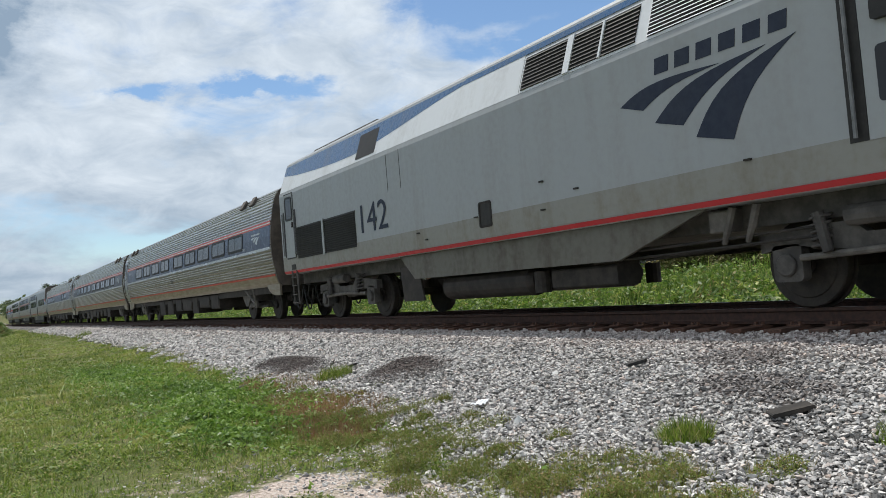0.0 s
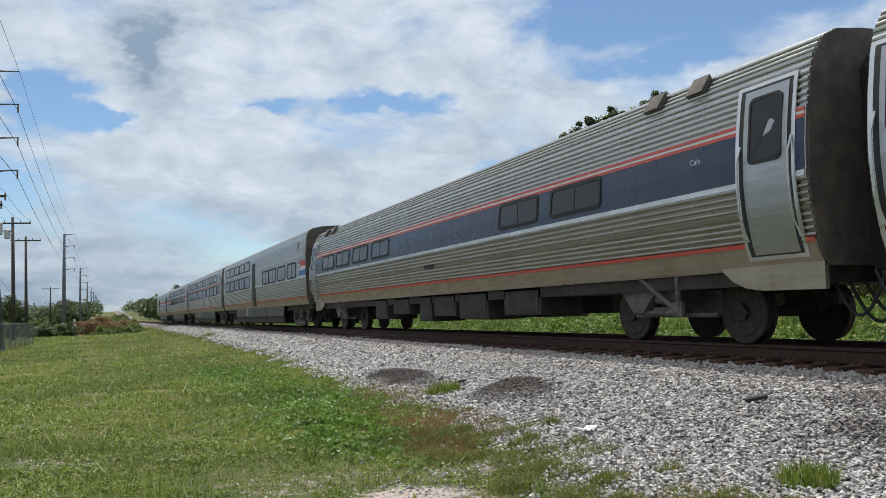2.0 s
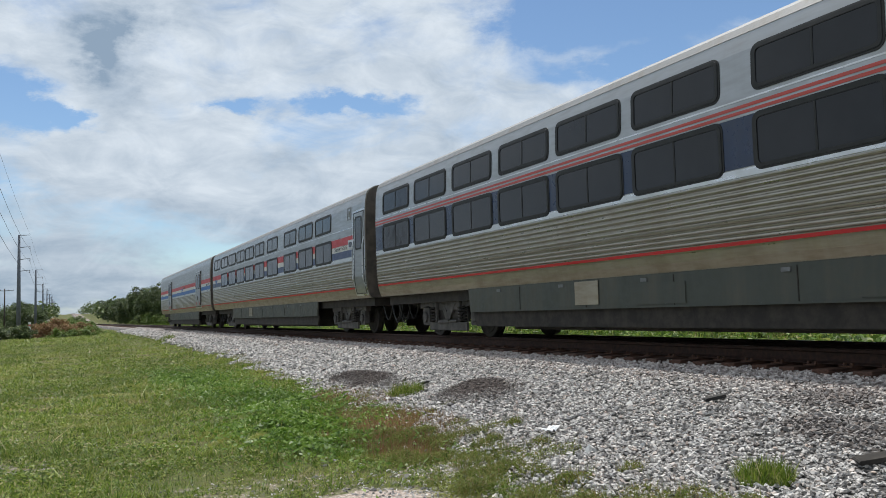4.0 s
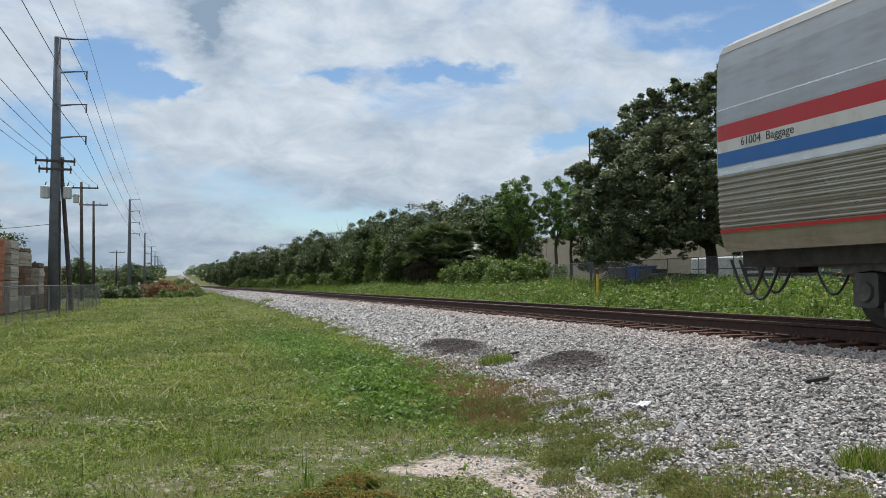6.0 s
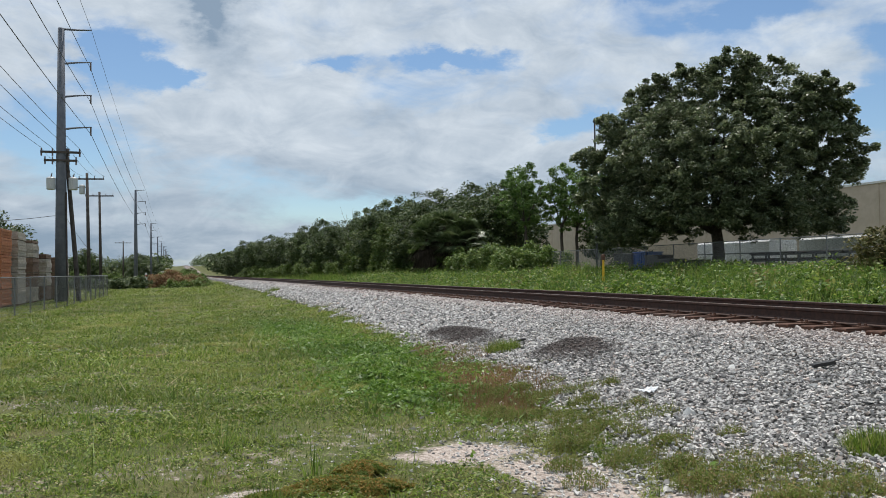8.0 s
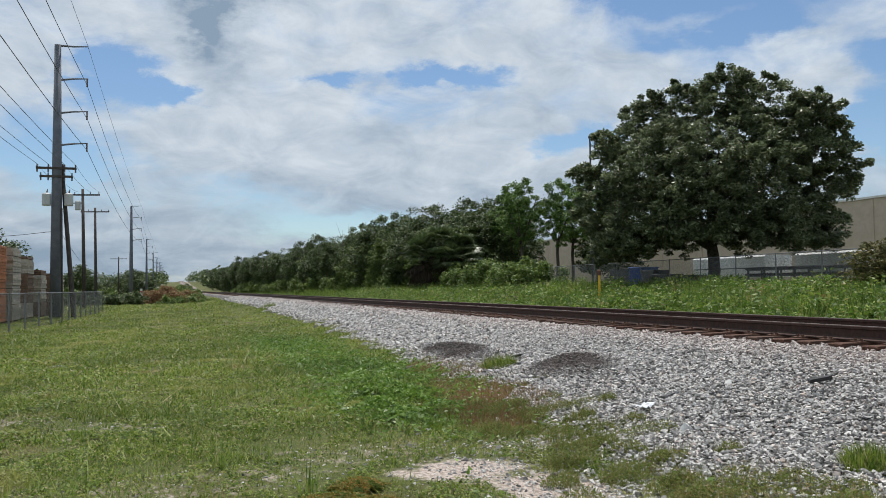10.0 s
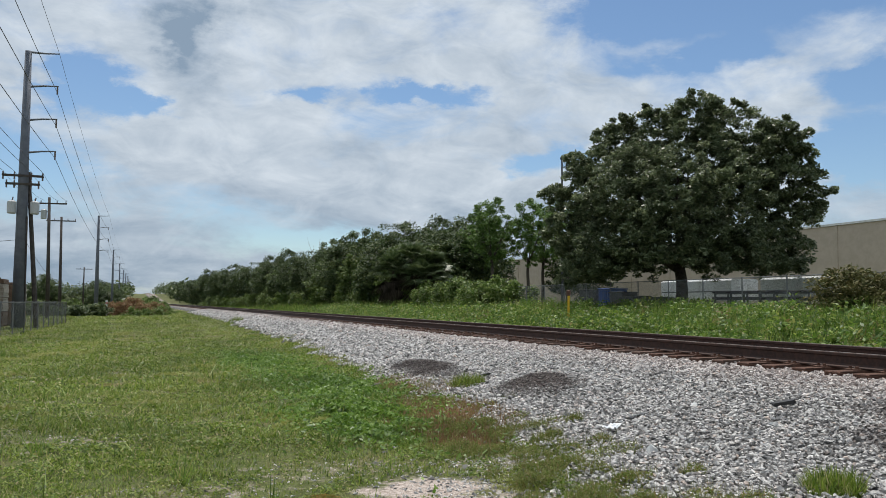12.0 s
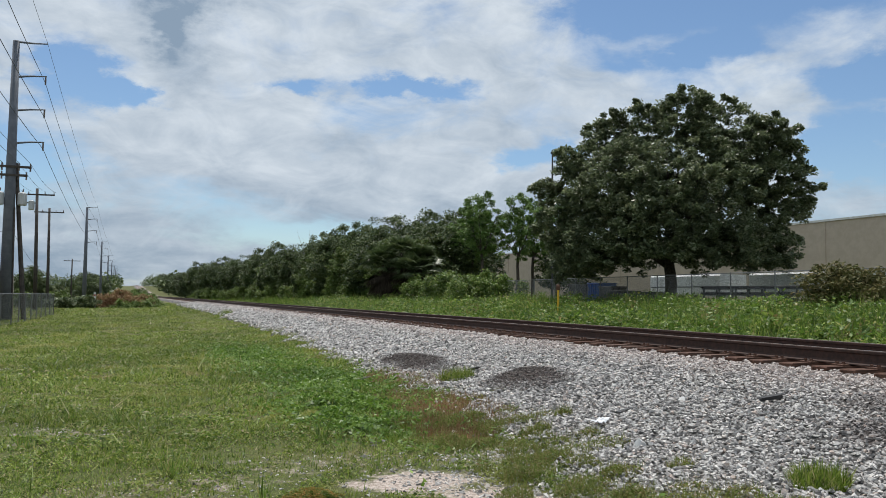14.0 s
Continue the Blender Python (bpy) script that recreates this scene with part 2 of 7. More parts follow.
def stone_mat(name, loose):
    k = Mat(name, 0.9, 0.0, 0.25)
    p = k.world()
    if loose:
        c = k.ramp(k.island(), ((0.0, (0.08, 0.077, 0.074)), (0.22, (0.30, 0.288, 0.275)), (0.55, (0.51, 0.49, 0.47)), (0.88, (0.74, 0.715, 0.685)), (1.0, (0.50, 0.40, 0.34))))
        f = k.noise(60.0, 3.0, 0.6, p)
        c = k.mix(k.mapr(f, 0.4, 0.7, 0, 0.35), c, (0.28, 0.27, 0.26))
    else:
        vor = k.n("ShaderNodeTexVoronoi")
        vor.inputs["Scale"].default_value = 17.0
        k.link(p, vor.inputs["Vector"])
        f = k.noise(30.0, 4.0, 0.6, p)
        sepc = k.n("ShaderNodeSeparateColor")
        k.link(vor.outputs["Color"], sepc.inputs[0])
        # bed toned darker than the loose stones, as shade between them
        c = k.ramp(sepc.outputs[0], ((0.0, (0.07, 0.068, 0.066)), (0.5, (0.22, 0.217, 0.213)), (1.0, (0.50, 0.49, 0.48))))
        # dark gaps between stones: shade painted along the cell edges
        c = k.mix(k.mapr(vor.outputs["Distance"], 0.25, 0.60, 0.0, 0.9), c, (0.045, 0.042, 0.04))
        h = k.math("SUBTRACT", 1.0, vor.outputs["Distance"])
        k.bump(k.math("ADD", h, k.math("MULTIPLY", f, 0.3)), 0.9, 0.05)
    # spilt dark cinder and rust-stained stone along the ties
    wob = k.math("MULTIPLY", k.math("SUBTRACT", k.noise(3.6, 7.0, 0.7, p), 0.5), 1.9)
    ragged = k.math("MULTIPLY", k.math("SUBTRACT", k.noise(2.2, 9.0, 0.75, p), 0.5), 3.0)
    for x0, y0, sx, sy in MOUNDS:
        c = k.mix(k.math("MULTIPLY", blob(k, p, x0, y0, sx, sy, ragged, (0.5, 1.35)), 0.84 if y0 > 9 else 0.58), c, (0.085, 0.066, 0.060))
    s = k.n("ShaderNodeSeparateXYZ")
    k.link(p, s.inputs[0])
    band = k.mapr(k.math("ADD", s.outputs[0], wob), 6.7, 7.9, 0.0, 0.34)
    c = k.mix(band, c, (0.55, 0.43, 0.38))
    k.color(c)
    return k.mat


M = {}


def build_materials():
    M["turf"] = ground_mat()
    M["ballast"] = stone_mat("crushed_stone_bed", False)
    M["stones"] = stone_mat("crushed_stone", True)
    M["rail"] = rusty("rail_rust", (0.032, 0.016, 0.012), (0.070, 0.032, 0.022), 0.8)
    M["railtop"] = steel("rail_head", (0.20, 0.17, 0.15), 0.5, 0.4)
    k = Mat("tie_wood", 0.9, 0.0, 0.2)
    f = k.noise(5.0, 6.0, 0.65, k.scaled(k.obj(), (0.8, 9, 9)))
    c = k.mix(k.mapr(f, 0.35, 0.7), (0.050, 0.028, 0.020), (0.165, 0.082, 0.056))
    c = k.mix(k.math("MULTIPLY", k.random(), 0.5), c, (0.13, 0.10, 0.085))
    k.color(c).bump(f, 0.5, 0.01)
    M["tie"] = k.mat
    M["plate"] = rusty("tie_plate_rust", (0.085, 0.042, 0.027), (0.15, 0.075, 0.047))
    M["grass"] = leaf_mat("grass", ((0.0, (0.070, 0.125, 0.014)), (0.40, (0.190, 0.285, 0.036)), (0.78, (0.345, 0.415, 0.080)), (0.92, (0.43, 0.39, 0.17)), (1.0, (0.54, 0.45, 0.26))), 0.5, 0.35, 0.40, ((1.1, 0.58, 0.74, (0.36, 0.31, 0.13)), (13.0, 0.54, 0.64, (0.060, 0.100, 0.016)), (0.5, 0.56, 0.68, (0.32, 0.33, 0.09))))
    M["weed"] = leaf_mat("broad_weed", ((0.0, (0.080, 0.175, 0.020)), (0.5, (0.175, 0.295, 0.040)), (1.0, (0.32, 0.45, 0.11))), 0.45, 0.4, 0.4, ((9.0, 0.52, 0.64, (0.060, 0.120, 0.018)),))
    M["dry"] = leaf_mat("dry_weed", ((0.0, (0.21, 0.11, 0.055)), (0.5, (0.31, 0.18, 0.10)), (0.8, (0.36, 0.27, 0.15)), (1.0, (0.18, 0.20, 0.06))), 0.7, 0.2, 0.35)
    M["sedge"] = leaf_mat("mixed_weed", ((0.0, (0.15, 0.21, 0.04)), (0.5, (0.25, 0.30, 0.075)), (0.75, (0.32, 0.27, 0.11)), (1.0, (0.42, 0.28, 0.15))), 0.6, 0.25, 0.4, ((14.0, 0.52, 0.64, (0.10, 0.13, 0.03)),))
    M["mat_leaf"] = leaf_mat("ground_mat_leaf", ((0.0, (0.16, 0.20, 0.035)), (0.45, (0.24, 0.24, 0.05)), (0.7, (0.36, 0.21, 0.05)), (1.0, (0.46, 0.24, 0.07))), 0.6, 0.25, 0.35, ((9.0, 0.50, 0.60, (0.12, 0.17, 0.03)),))
    M["tall"] = leaf_mat("tall_grass", ((0.0, (0.085, 0.170, 0.025)), (0.5, (0.185, 0.300, 0.050)), (0.85, (0.37, 0.45, 0.10)), (1.0, (0.42, 0.35, 0.15))), 0.5, 0.35, 0.4, ((1.5, 0.50, 0.64, (0.065, 0.118, 0.020)), (6.0, 0.52, 0.62, (0.075, 0.13, 0.024)), (0.28, 0.62, 0.72, (0.26, 0.16, 0.08))))
    M["oak"] = leaf_mat("oak_leaf", ((0.0, (0.080, 0.112, 0.053)), (0.55, (0.160, 0.200, 0.102)), (1.0, (0.34, 0.37, 0.215))), 0.42, 0.5, 0.40)
    M["light_leaf"] = leaf_mat("light_thicket_leaf", ((0.0, (0.065, 0.110, 0.026)), (0.6, (0.130, 0.195, 0.048)), (1.0, (0.27, 0.31, 0.11))), 0.5, 0.35, 0.28)
    M["wood_leaf"] = leaf_mat("thicket_leaf", ((0.0, (0.034, 0.062, 0.022)), (0.6, (0.085, 0.130, 0.042)), (1.0, (0.24, 0.28, 0.11))), 0.48, 0.35, 0.24)
    M["pine_leaf"] = leaf_mat("pine_needle", ((0.0, (0.075, 0.145, 0.034)), (0.6, (0.150, 0.255, 0.062)), (1.0, (0.26, 0.36, 0.11))), 0.5, 0.3, 0.3)
    M["shrub_leaf"] = leaf_mat("shrub_leaf", ((0.0, (0.070, 0.125, 0.026)), (0.55, (0.145, 0.225, 0.048)), (1.0, (0.28, 0.33, 0.105))), 0.5, 0.3, 0.3)
    M["olive_leaf"] = leaf_mat("olive_hedge_leaf", ((0.0, (0.075, 0.085, 0.030)), (0.55, (0.150, 0.150, 0.055)), (1.0, (0.30, 0.25, 0.12))), 0.65, 0.2, 0.25)
    M["palm_leaf"] = leaf_mat("palm_leaf", ((0.0, (0.050, 0.085, 0.028)), (0.6, (0.115, 0.160, 0.060)), (1.0, (0.25, 0.29, 0.14))), 0.4, 0.5, 0.2)
    M["dead_frond"] = leaf_mat("dead_frond", ((0.0, (0.035, 0.028, 0.020)), (0.6, (0.085, 0.066, 0.046)), (1.0, (0.16, 0.13, 0.09))), 0.8, 0.15, 0.15)
    M["bark"] = rusty("bark", (0.050, 0.040, 0.032), (0.115, 0.095, 0.078), 0.92, 7.0)
    M["bare"] = rusty("bare_branch", (0.16, 0.14, 0.12), (0.26, 0.23, 0.20), 0.9, 7.0)
    M["pole_grey"] = rusty("weathered_steel_pole", (0.108, 0.120, 0.145), (0.150, 0.162, 0.190), 0.75, 2.5)
    M["pole_wood"] = rusty("creosoted_pole", (0.050, 0.042, 0.038), (0.095, 0.080, 0.070), 0.9, 4.0)
    M["galv"] = rusty("galvanised", (0.15, 0.155, 0.16), (0.23, 0.235, 0.24), 0.6, 5.0, 0.3)
    M["can"] = painted("transformer_grey", (0.50, 0.52, 0.53), 0.5)
    M["wire"] = rusty("cable", (0.055, 0.058, 0.065), (0.08, 0.082, 0.09), 0.7, 3.0)
    M["insul"] = rusty("insulator", (0.10, 0.07, 0.06), (0.16, 0.12, 0.10), 0.35, 9.0)
    # chain link: thin diamonds of wire with air between
    k = Mat("chain_link", 0.6, 0.5)
    k.color((0.20, 0.205, 0.21))
    s = k.n("ShaderNodeSeparateXYZ")
    k.link(k.world(), s.inputs[0])
    lines = None
    for sg in (1.0, -1.0):
        w = k.math("ADD", k.math("MULTIPLY", s.outputs[1], sg), s.outputs[2])
        w = k.math("FRACT", k.math("MULTIPLY", w, 14.0), 0.0)
        w = k.math("LESS_THAN", w, 0.15)
        lines = w if lines is None else k.math("MAXIMUM", lines, w)
    tr = k.n("ShaderNodeBsdfTransparent")
    mx = k.n("ShaderNodeMixShader")
    k.link(lines, mx.inputs[0])
    k.link(tr.outputs[0], mx.inputs[1])
    k.link(k.b.outputs[0], mx.inputs[2])
    k.link(mx.outputs[0], k.nt.nodes["Material Output"].inputs["Surface"])
    M["mesh"] = k.mat
    M["lumber"] = rusty("weathered_lumber", (0.30, 0.265, 0.22), (0.44, 0.40, 0.34), 0.85, 6.0)
    M["lumber_red"] = rusty("red_lumber", (0.34, 0.12, 0.055), (0.46, 0.19, 0.085), 0.85, 6.0)
    M["lumber_dark"] = rusty("dark_lumber", (0.12, 0.075, 0.05), (0.20, 0.13, 0.09), 0.88, 6.0)
    M["stucco"] = rusty("tan_stucco", (0.46, 0.385, 0.31), (0.52, 0.44, 0.36), 0.9, 1.2)
    M["coping"] = painted("white_coping", (0.72, 0.72, 0.70), 0.5)
    M["yellow"] = painted("yellow_post", (0.70, 0.43, 0.02), 0.5)
    M["blue_tarp"] = painted("blue_sheet", (0.035, 0.09, 0.30), 0.5)
    M["white_panel"] = painted("white_panel", (0.78, 0.79, 0.80), 0.5)
    M["dark_iron"] = painted("dark_iron", (0.035, 0.038, 0.042), 0.5)
    M["paper"] = painted("litter_paper", (0.80, 0.81, 0.83), 0.6, amount=0.1)
    # the train
    M["loco"] = painted("silver_paint", (0.335, 0.350, 0.358), 0.42, 0.10, (0.20, 0.17, 0.13), 0.22)
    M["loco_low"] = painted("silver_paint_road_dirt", (0.270, 0.265, 0.24), 0.55, 0.1, (0.17, 0.135, 0.09), 0.55)
    M["belly"] = painted("belly_road_dirt", (0.135, 0.130, 0.110), 0.6, 0.05, (0.07, 0.055, 0.04), 0.75)
    M["loco_white"] = painted("white_paint", (0.66, 0.68, 0.70), 0.4, amount=0.2)
    M["loco_blue"] = painted("blue_paint", (0.030, 0.105, 0.24), 0.26, amount=0.2)
    M["navy"] = painted("navy_paint", (0.015, 0.032, 0.080), 0.32, amount=0.22)
    M["navy_worn"] = painted("navy_paint_faded", (0.022, 0.027, 0.042), 0.36, amount=0.22)
    M["red"] = painted("red_paint", (0.52, 0.022, 0.030), 0.42, amount=0.2)
    M["coral"] = painted("faded_red_paint", (0.53, 0.075, 0.060), 0.45, amount=0.25)
    M["white"] = painted("white_stripe_paint", (0.66, 0.64, 0.60), 0.45, amount=0.25)
    M["blue"] = painted("bright_blue_paint", (0.010, 0.125, 0.40), 0.4, amount=0.1)
    M["slate"] = painted("slate_blue_paint", (0.045, 0.070, 0.165), 0.4, amount=0.2)
    M["steel"] = steel("fluted_stainless", (0.415, 0.412, 0.405), 0.29)
    # lower flutes: the ground's tan reflection put into the base colour, plus grime streaks
    M["steel_low"] = steel("fluted_stainless_ground_reflection", (0.345, 0.32, 0.275), 0.33, 0.3, (0.21, 0.165, 0.115))
    M["steel_warm"] = steel("stainless_road_dust", (0.40, 0.355, 0.29), 0.45, 0.5, (0.24, 0.185, 0.125))
    M["steel_flat"] = steel("smooth_stainless", (0.385, 0.395, 0.405), 0.36, 0.15)
    M["bright"] = steel("bright_trim", (0.64, 0.65, 0.66), 0.30, 0.2)
    M["roof"] = painted("roof_grey", (0.25, 0.255, 0.26), 0.5, 0.3, amount=0.4)
    M["glass"] = glassy("tinted_window", (0.012, 0.013, 0.016))
    M["rubber"] = rusty("window_rubber", (0.012, 0.012, 0.012), (0.022, 0.022, 0.022), 0.6, 9.0)
    M["end"] = rusty("car_end_grime", (0.070, 0.060, 0.053), (0.130, 0.108, 0.090), 0.75, 3.0)
    M["under"] = rusty("underframe_grime", (0.018, 0.016, 0.014), (0.045, 0.038, 0.032), 0.85, 4.0)
    M["box"] = rusty("equipment_box", (0.019, 0.016, 0.014), (0.044, 0.035, 0.030), 0.75, 3.0)
    M["bracket"] = rusty("dusty_bracket", (0.085, 0.078, 0.070), (0.150, 0.138, 0.122), 0.75, 5.0)
    M["truck"] = rusty("truck_casting", (0.052, 0.048, 0.045), (0.108, 0.100, 0.092), 0.8, 4.0)
    M["wheel"] = rusty("wheel_steel", (0.022, 0.019, 0.017), (0.050, 0.041, 0.034), 0.65, 6.0, 0.3)
    M["skirt"] = painted("olive_grey_skirt", (0.050, 0.056, 0.048), 0.5, amount=0.3)
    M["louvre"] = rusty("dark_louvre", (0.010, 0.009, 0.008), (0.022, 0.019, 0.017), 0.6, 8.0)
    M["hose"] = rusty("black_hose", (0.014, 0.014, 0.014), (0.028, 0.027, 0.026), 0.6, 8.0)
    M["emblem"] = painted("dark_blue_emblem", (0.008, 0.016, 0.040), 0.6, amount=0.04)
    M["ink"] = painted("black_lettering", (0.012, 0.014, 0.020), 0.4, amount=0.1)
    M["pale"] = painted("pale_lettering", (0.52, 0.55, 0.58), 0.45, amount=0.1)
    M["tag_red"] = painted("red_label", (0.55, 0.04, 0.05), 0.5, amount=0.1)


build_materials()

# ---------------------------------------------------------------- mesh building


class Mesh:
    """Vertices and faces of one part."""

    def __init__(self):
        self.v, self.f, self.mi = [], [], []

    def add(self, v, f, mi=0):
        o = len(self.v)
        self.v += [tuple(p) for p in v]
        self.f += [tuple(i + o for i in q) for q in f]
        self.mi += [mi] * len(f)
        return self

    def box(self, x0, x1, y0, y1, z0, z1, c=0.0):
        """A box, its long edges chamfered by c."""
        if c <= 0:
            v = [(x, y, z) for z in (z0, z1) for x, y in ((x0, y0), (x1, y0), (x1, y1), (x0, y1))]
            return self.add(v, [(3, 2, 1, 0), (4, 5, 6, 7), (0, 1, 5, 4), (1, 2, 6, 5), (2, 3, 7, 6), (3, 0, 4, 7)])
        prof = [(x0 + c, z0), (x1 - c, z0), (x1, z0 + c), (x1, z1 - c), (x1 - c, z1), (x0 + c, z1), (x0, z1 - c), (x0, z0 + c)]
        return self.prism(prof, y0, y1)

    def prism(self, prof, y0, y1, mi=0):
        """A closed outline of (x, z), anticlockwise seen from -y, drawn out from y0 to y1."""
        n = len(prof)
        v = [(x, y0, z) for x, z in prof] + [(x, y1, z) for x, z in prof]
        f = [(i, (i + 1) % n, (i + 1) % n + n, i + n) for i in range(n)]
        f += [tuple(range(n - 1, -1, -1)), tuple(range(n, 2 * n))]
        return self.add(v, f, mi)

    def prism_x(self, prof, x0, x1):
        """The same for an outline of (y, z) drawn out along x."""
        n = len(prof)
        v = [(x0, y, z) for y, z in prof] + [(x1, y, z) for y, z in prof]
        f = [(i, i + n, (i + 1) % n + n, (i + 1) % n) for i in range(n)]
        f += [tuple(range(n)), tuple(range(2 * n - 1, n - 1, -1))]
        return self.add(v, f)

    def by_height(self, z, low, high):
        """Material slot low for faces under z, high for those above."""
        self.mi = [low if sum(self.v[i][2] for i in q) / len(q) < z else high for q in self.f]
        return self

    def tube(self, pts, radii, n=8, caps=True):
        """A tapered tube along points."""
        v, f = [], []
        pts = [Vector(p) for p in pts]
        for i, p in enumerate(pts):
            d = (pts[min(i + 1, len(pts) - 1)] - pts[max(i - 1, 0)]).normalized()
            a = d.orthogonal().normalized() if abs(d.z) > 0.95 else Vector((0, 0, 1)).cross(d).normalized()
            b = d.cross(a)
            for k in range(n):
                t = 2 * math.pi * k / n
                v.append(p + float(radii[i]) * (math.cos(t) * a + math.sin(t) * b))
        for i in range(len(pts) - 1):
            for k in range(n):
                f.append((i * n + k, i * n + (k + 1) % n, (i + 1) * n + (k + 1) % n, (i + 1) * n + k))
        if caps:
            f.append(tuple(range(n - 1, -1, -1)))
            f.append(tuple((len(pts) - 1) * n + k for k in range(n)))
        return self.add(v, f)

    def disc(self, x0, x1, y, z, r, n=28, bevel=0.0):
        """A wheel-like disc on the x axis."""
        rings = [(x0, r - bevel), (x0 + bevel, r), (x1 - bevel, r), (x1, r - bevel)] if bevel else [(x0, r), (x1, r)]
        v = [(x, y + q * math.cos(2 * math.pi * k / n), z + q * math.sin(2 * math.pi * k / n)) for x, q in rings for k in range(n)]
        f = []
        for i in range(len(rings) - 1):
            f += [(i * n + k, i * n + (k + 1) % n, (i + 1) * n + (k + 1) % n, (i + 1) * n + k) for k in range(n)]
        f += [tuple(range(n - 1, -1, -1)), tuple((len(rings) - 1) * n + k for k in range(n))]
        return self.add(v, f)

    def data(self, name, mats, smooth=False):
        me = bpy.data.meshes.new(name)
        me.from_pydata(self.v, [], self.f)
        for mt in mats if isinstance(mats, (list, tuple)) else [mats]:
            me.materials.append(mt)
        if any(self.mi):
            me.polygons.foreach_set("material_index", self.mi)
        if smooth:
            me.polygons.foreach_set("use_smooth", [True] * len(me.polygons))
        me.update()
        return me


def part(name, mesh, mat, parent, label="", smooth=False, kind=""):
    """One mesh object under a thing or a part."""
    ob = new(name, mesh.data(name, mat, smooth) if isinstance(mesh, Mesh) else mesh)
    ob.parent = parent
    if label or kind:
        tagged(ob, label, kind=kind)
    return ob


def thing(name, label, category, m=None, mesh=None, mat=None, group="", kind="", smooth=False):
    ob = new(name, mesh.data(name, mat, smooth) if mesh else None)
    if m is not None:
        ob.matrix_world = m
    return tagged(ob, label, category, group, kind)


def big_mesh(name, verts, faces_n, mat, smooth=False):
    """A mesh of many equal polygons from an array of corners (count * faces_n, 3)."""
    verts = np.asarray(verts, np.float32).reshape(-1, 3)
    nf = len(verts) // faces_n
    me = bpy.data.meshes.new(name)
    me.vertices.add(len(verts))
    me.vertices.foreach_set("co", verts.ravel())
    me.loops.add(nf * faces_n)
    me.loops.foreach_set("vertex_index", np.arange(nf * faces_n, dtype=np.int32))
    me.polygons.add(nf)
    me.polygons.foreach_set("loop_start", np.arange(0, nf * faces_n, faces_n, dtype=np.int32))
    me.polygons.foreach_set("use_smooth", np.zeros(len(me.polygons), bool))
    me.update(calc_edges=True)
    me.materials.append(mat)
    return me


def indexed_mesh(name, verts, faces, mat):
    verts, faces = np.asarray(verts, np.float32), np.asarray(faces, np.int32)
    k = faces.shape[1]
    me = bpy.data.meshes.new(name)
    me.vertices.add(len(verts))
    me.vertices.foreach_set("co", verts.ravel())
    me.loops.add(faces.size)
    me.loops.foreach_set("vertex_index", faces.ravel())
    me.polygons.add(len(faces))
    me.polygons.foreach_set("loop_start", np.arange(0, faces.size, k, dtype=np.int32))
    me.polygons.foreach_set("use_smooth", np.zeros(len(me.polygons), bool))
    me.update(calc_edges=True)
    me.materials.append(mat)
    return me


# ---------------------------------------------------------------- the lie of the land
XC = 9.18                       # middle of the track
CROSS_X = (-400, -60, -6, 0, 3.0, 4.2, 5.2, 7.3, 7.7, 8.3, 10.1, 11.1, 13.2, 15.0, 18.0, 27.0, 40, 400)
CROSS_Z = (-1.0, -1.0, -1.0, -0.97, -0.95, -0.88, -0.76, -0.37, -0.315, -0.27, -0.27, -0.36, -0.75, -0.85, -0.70, 0.10, 0.15, 0.3)


def rise(y):
    """The line climbs a long grade in the distance."""
    t = np.clip((np.asarray(y, float) - 260.0) / 560.0, 0, 1)
    return 8.5 * t * t * (3 - 2 * t)


def land(x, y):
    x, y = np.asarray(x, float), np.asarray(y, float)
    z = np.interp(x, CROSS_X, CROSS_Z) + rise(y)
    near = np.clip((60 - np.abs(y)) / 30, 0, 1) * np.clip((6.5 - x) / 2, 0, 1)
    return z + near * (0.022 * np.sin(1.3 * x + 0.4) * np.sin(0.9 * y) + 0.014 * np.sin(3.1 * x) * np.cos(2.3 * y + 1))


def mounds(x, y):
    z = np.zeros_like(np.asarray(x, float))
    for (x0, y0, sx, sy), h in zip(MOUNDS, (0.16, 0.21, 0.05, 0.03)):
        z = z + h * np.exp(-((x - x0) / sx) ** 2 - ((y - y0) / sy) ** 2)
    return z


def edge_x(y):
    """Where the spread stone ends and the turf begins."""
    y = np.asarray(y, float)
    e = np.interp(y, (-60, 3, 5.5, 8, 11, 14, 19, 29, 60, 200), (3.9, 3.9, 3.9, 4.0, 4.6, 4.55, 4.75, 5.25, 5.9, 6.3))
    return e + 0.14 * np.sin(1.9 * y) + 0.10 * np.sin(4.3 * y + 1)


def grid(name, xs, ys, zf, mat, label, category, kind="structure"):
    xs, ys = np.asarray(xs, float), np.asarray(ys, float)
    X, Y = np.meshgrid(xs, ys)
    V = np.stack([X, Y, zf(X, Y)], -1).reshape(-1, 3)
    n = len(xs)
    i, j = np.meshgrid(np.arange(n - 1), np.arange(len(ys) - 1))
    a = (j * n + i).ravel()
    me = indexed_mesh(name, V, np.stack([a, a + 1, a + n + 1, a + n], 1), mat)
    me.polygons.foreach_set("use_smooth", [True] * len(me.polygons))
    return tagged(new(name, me), label, category, kind=kind)


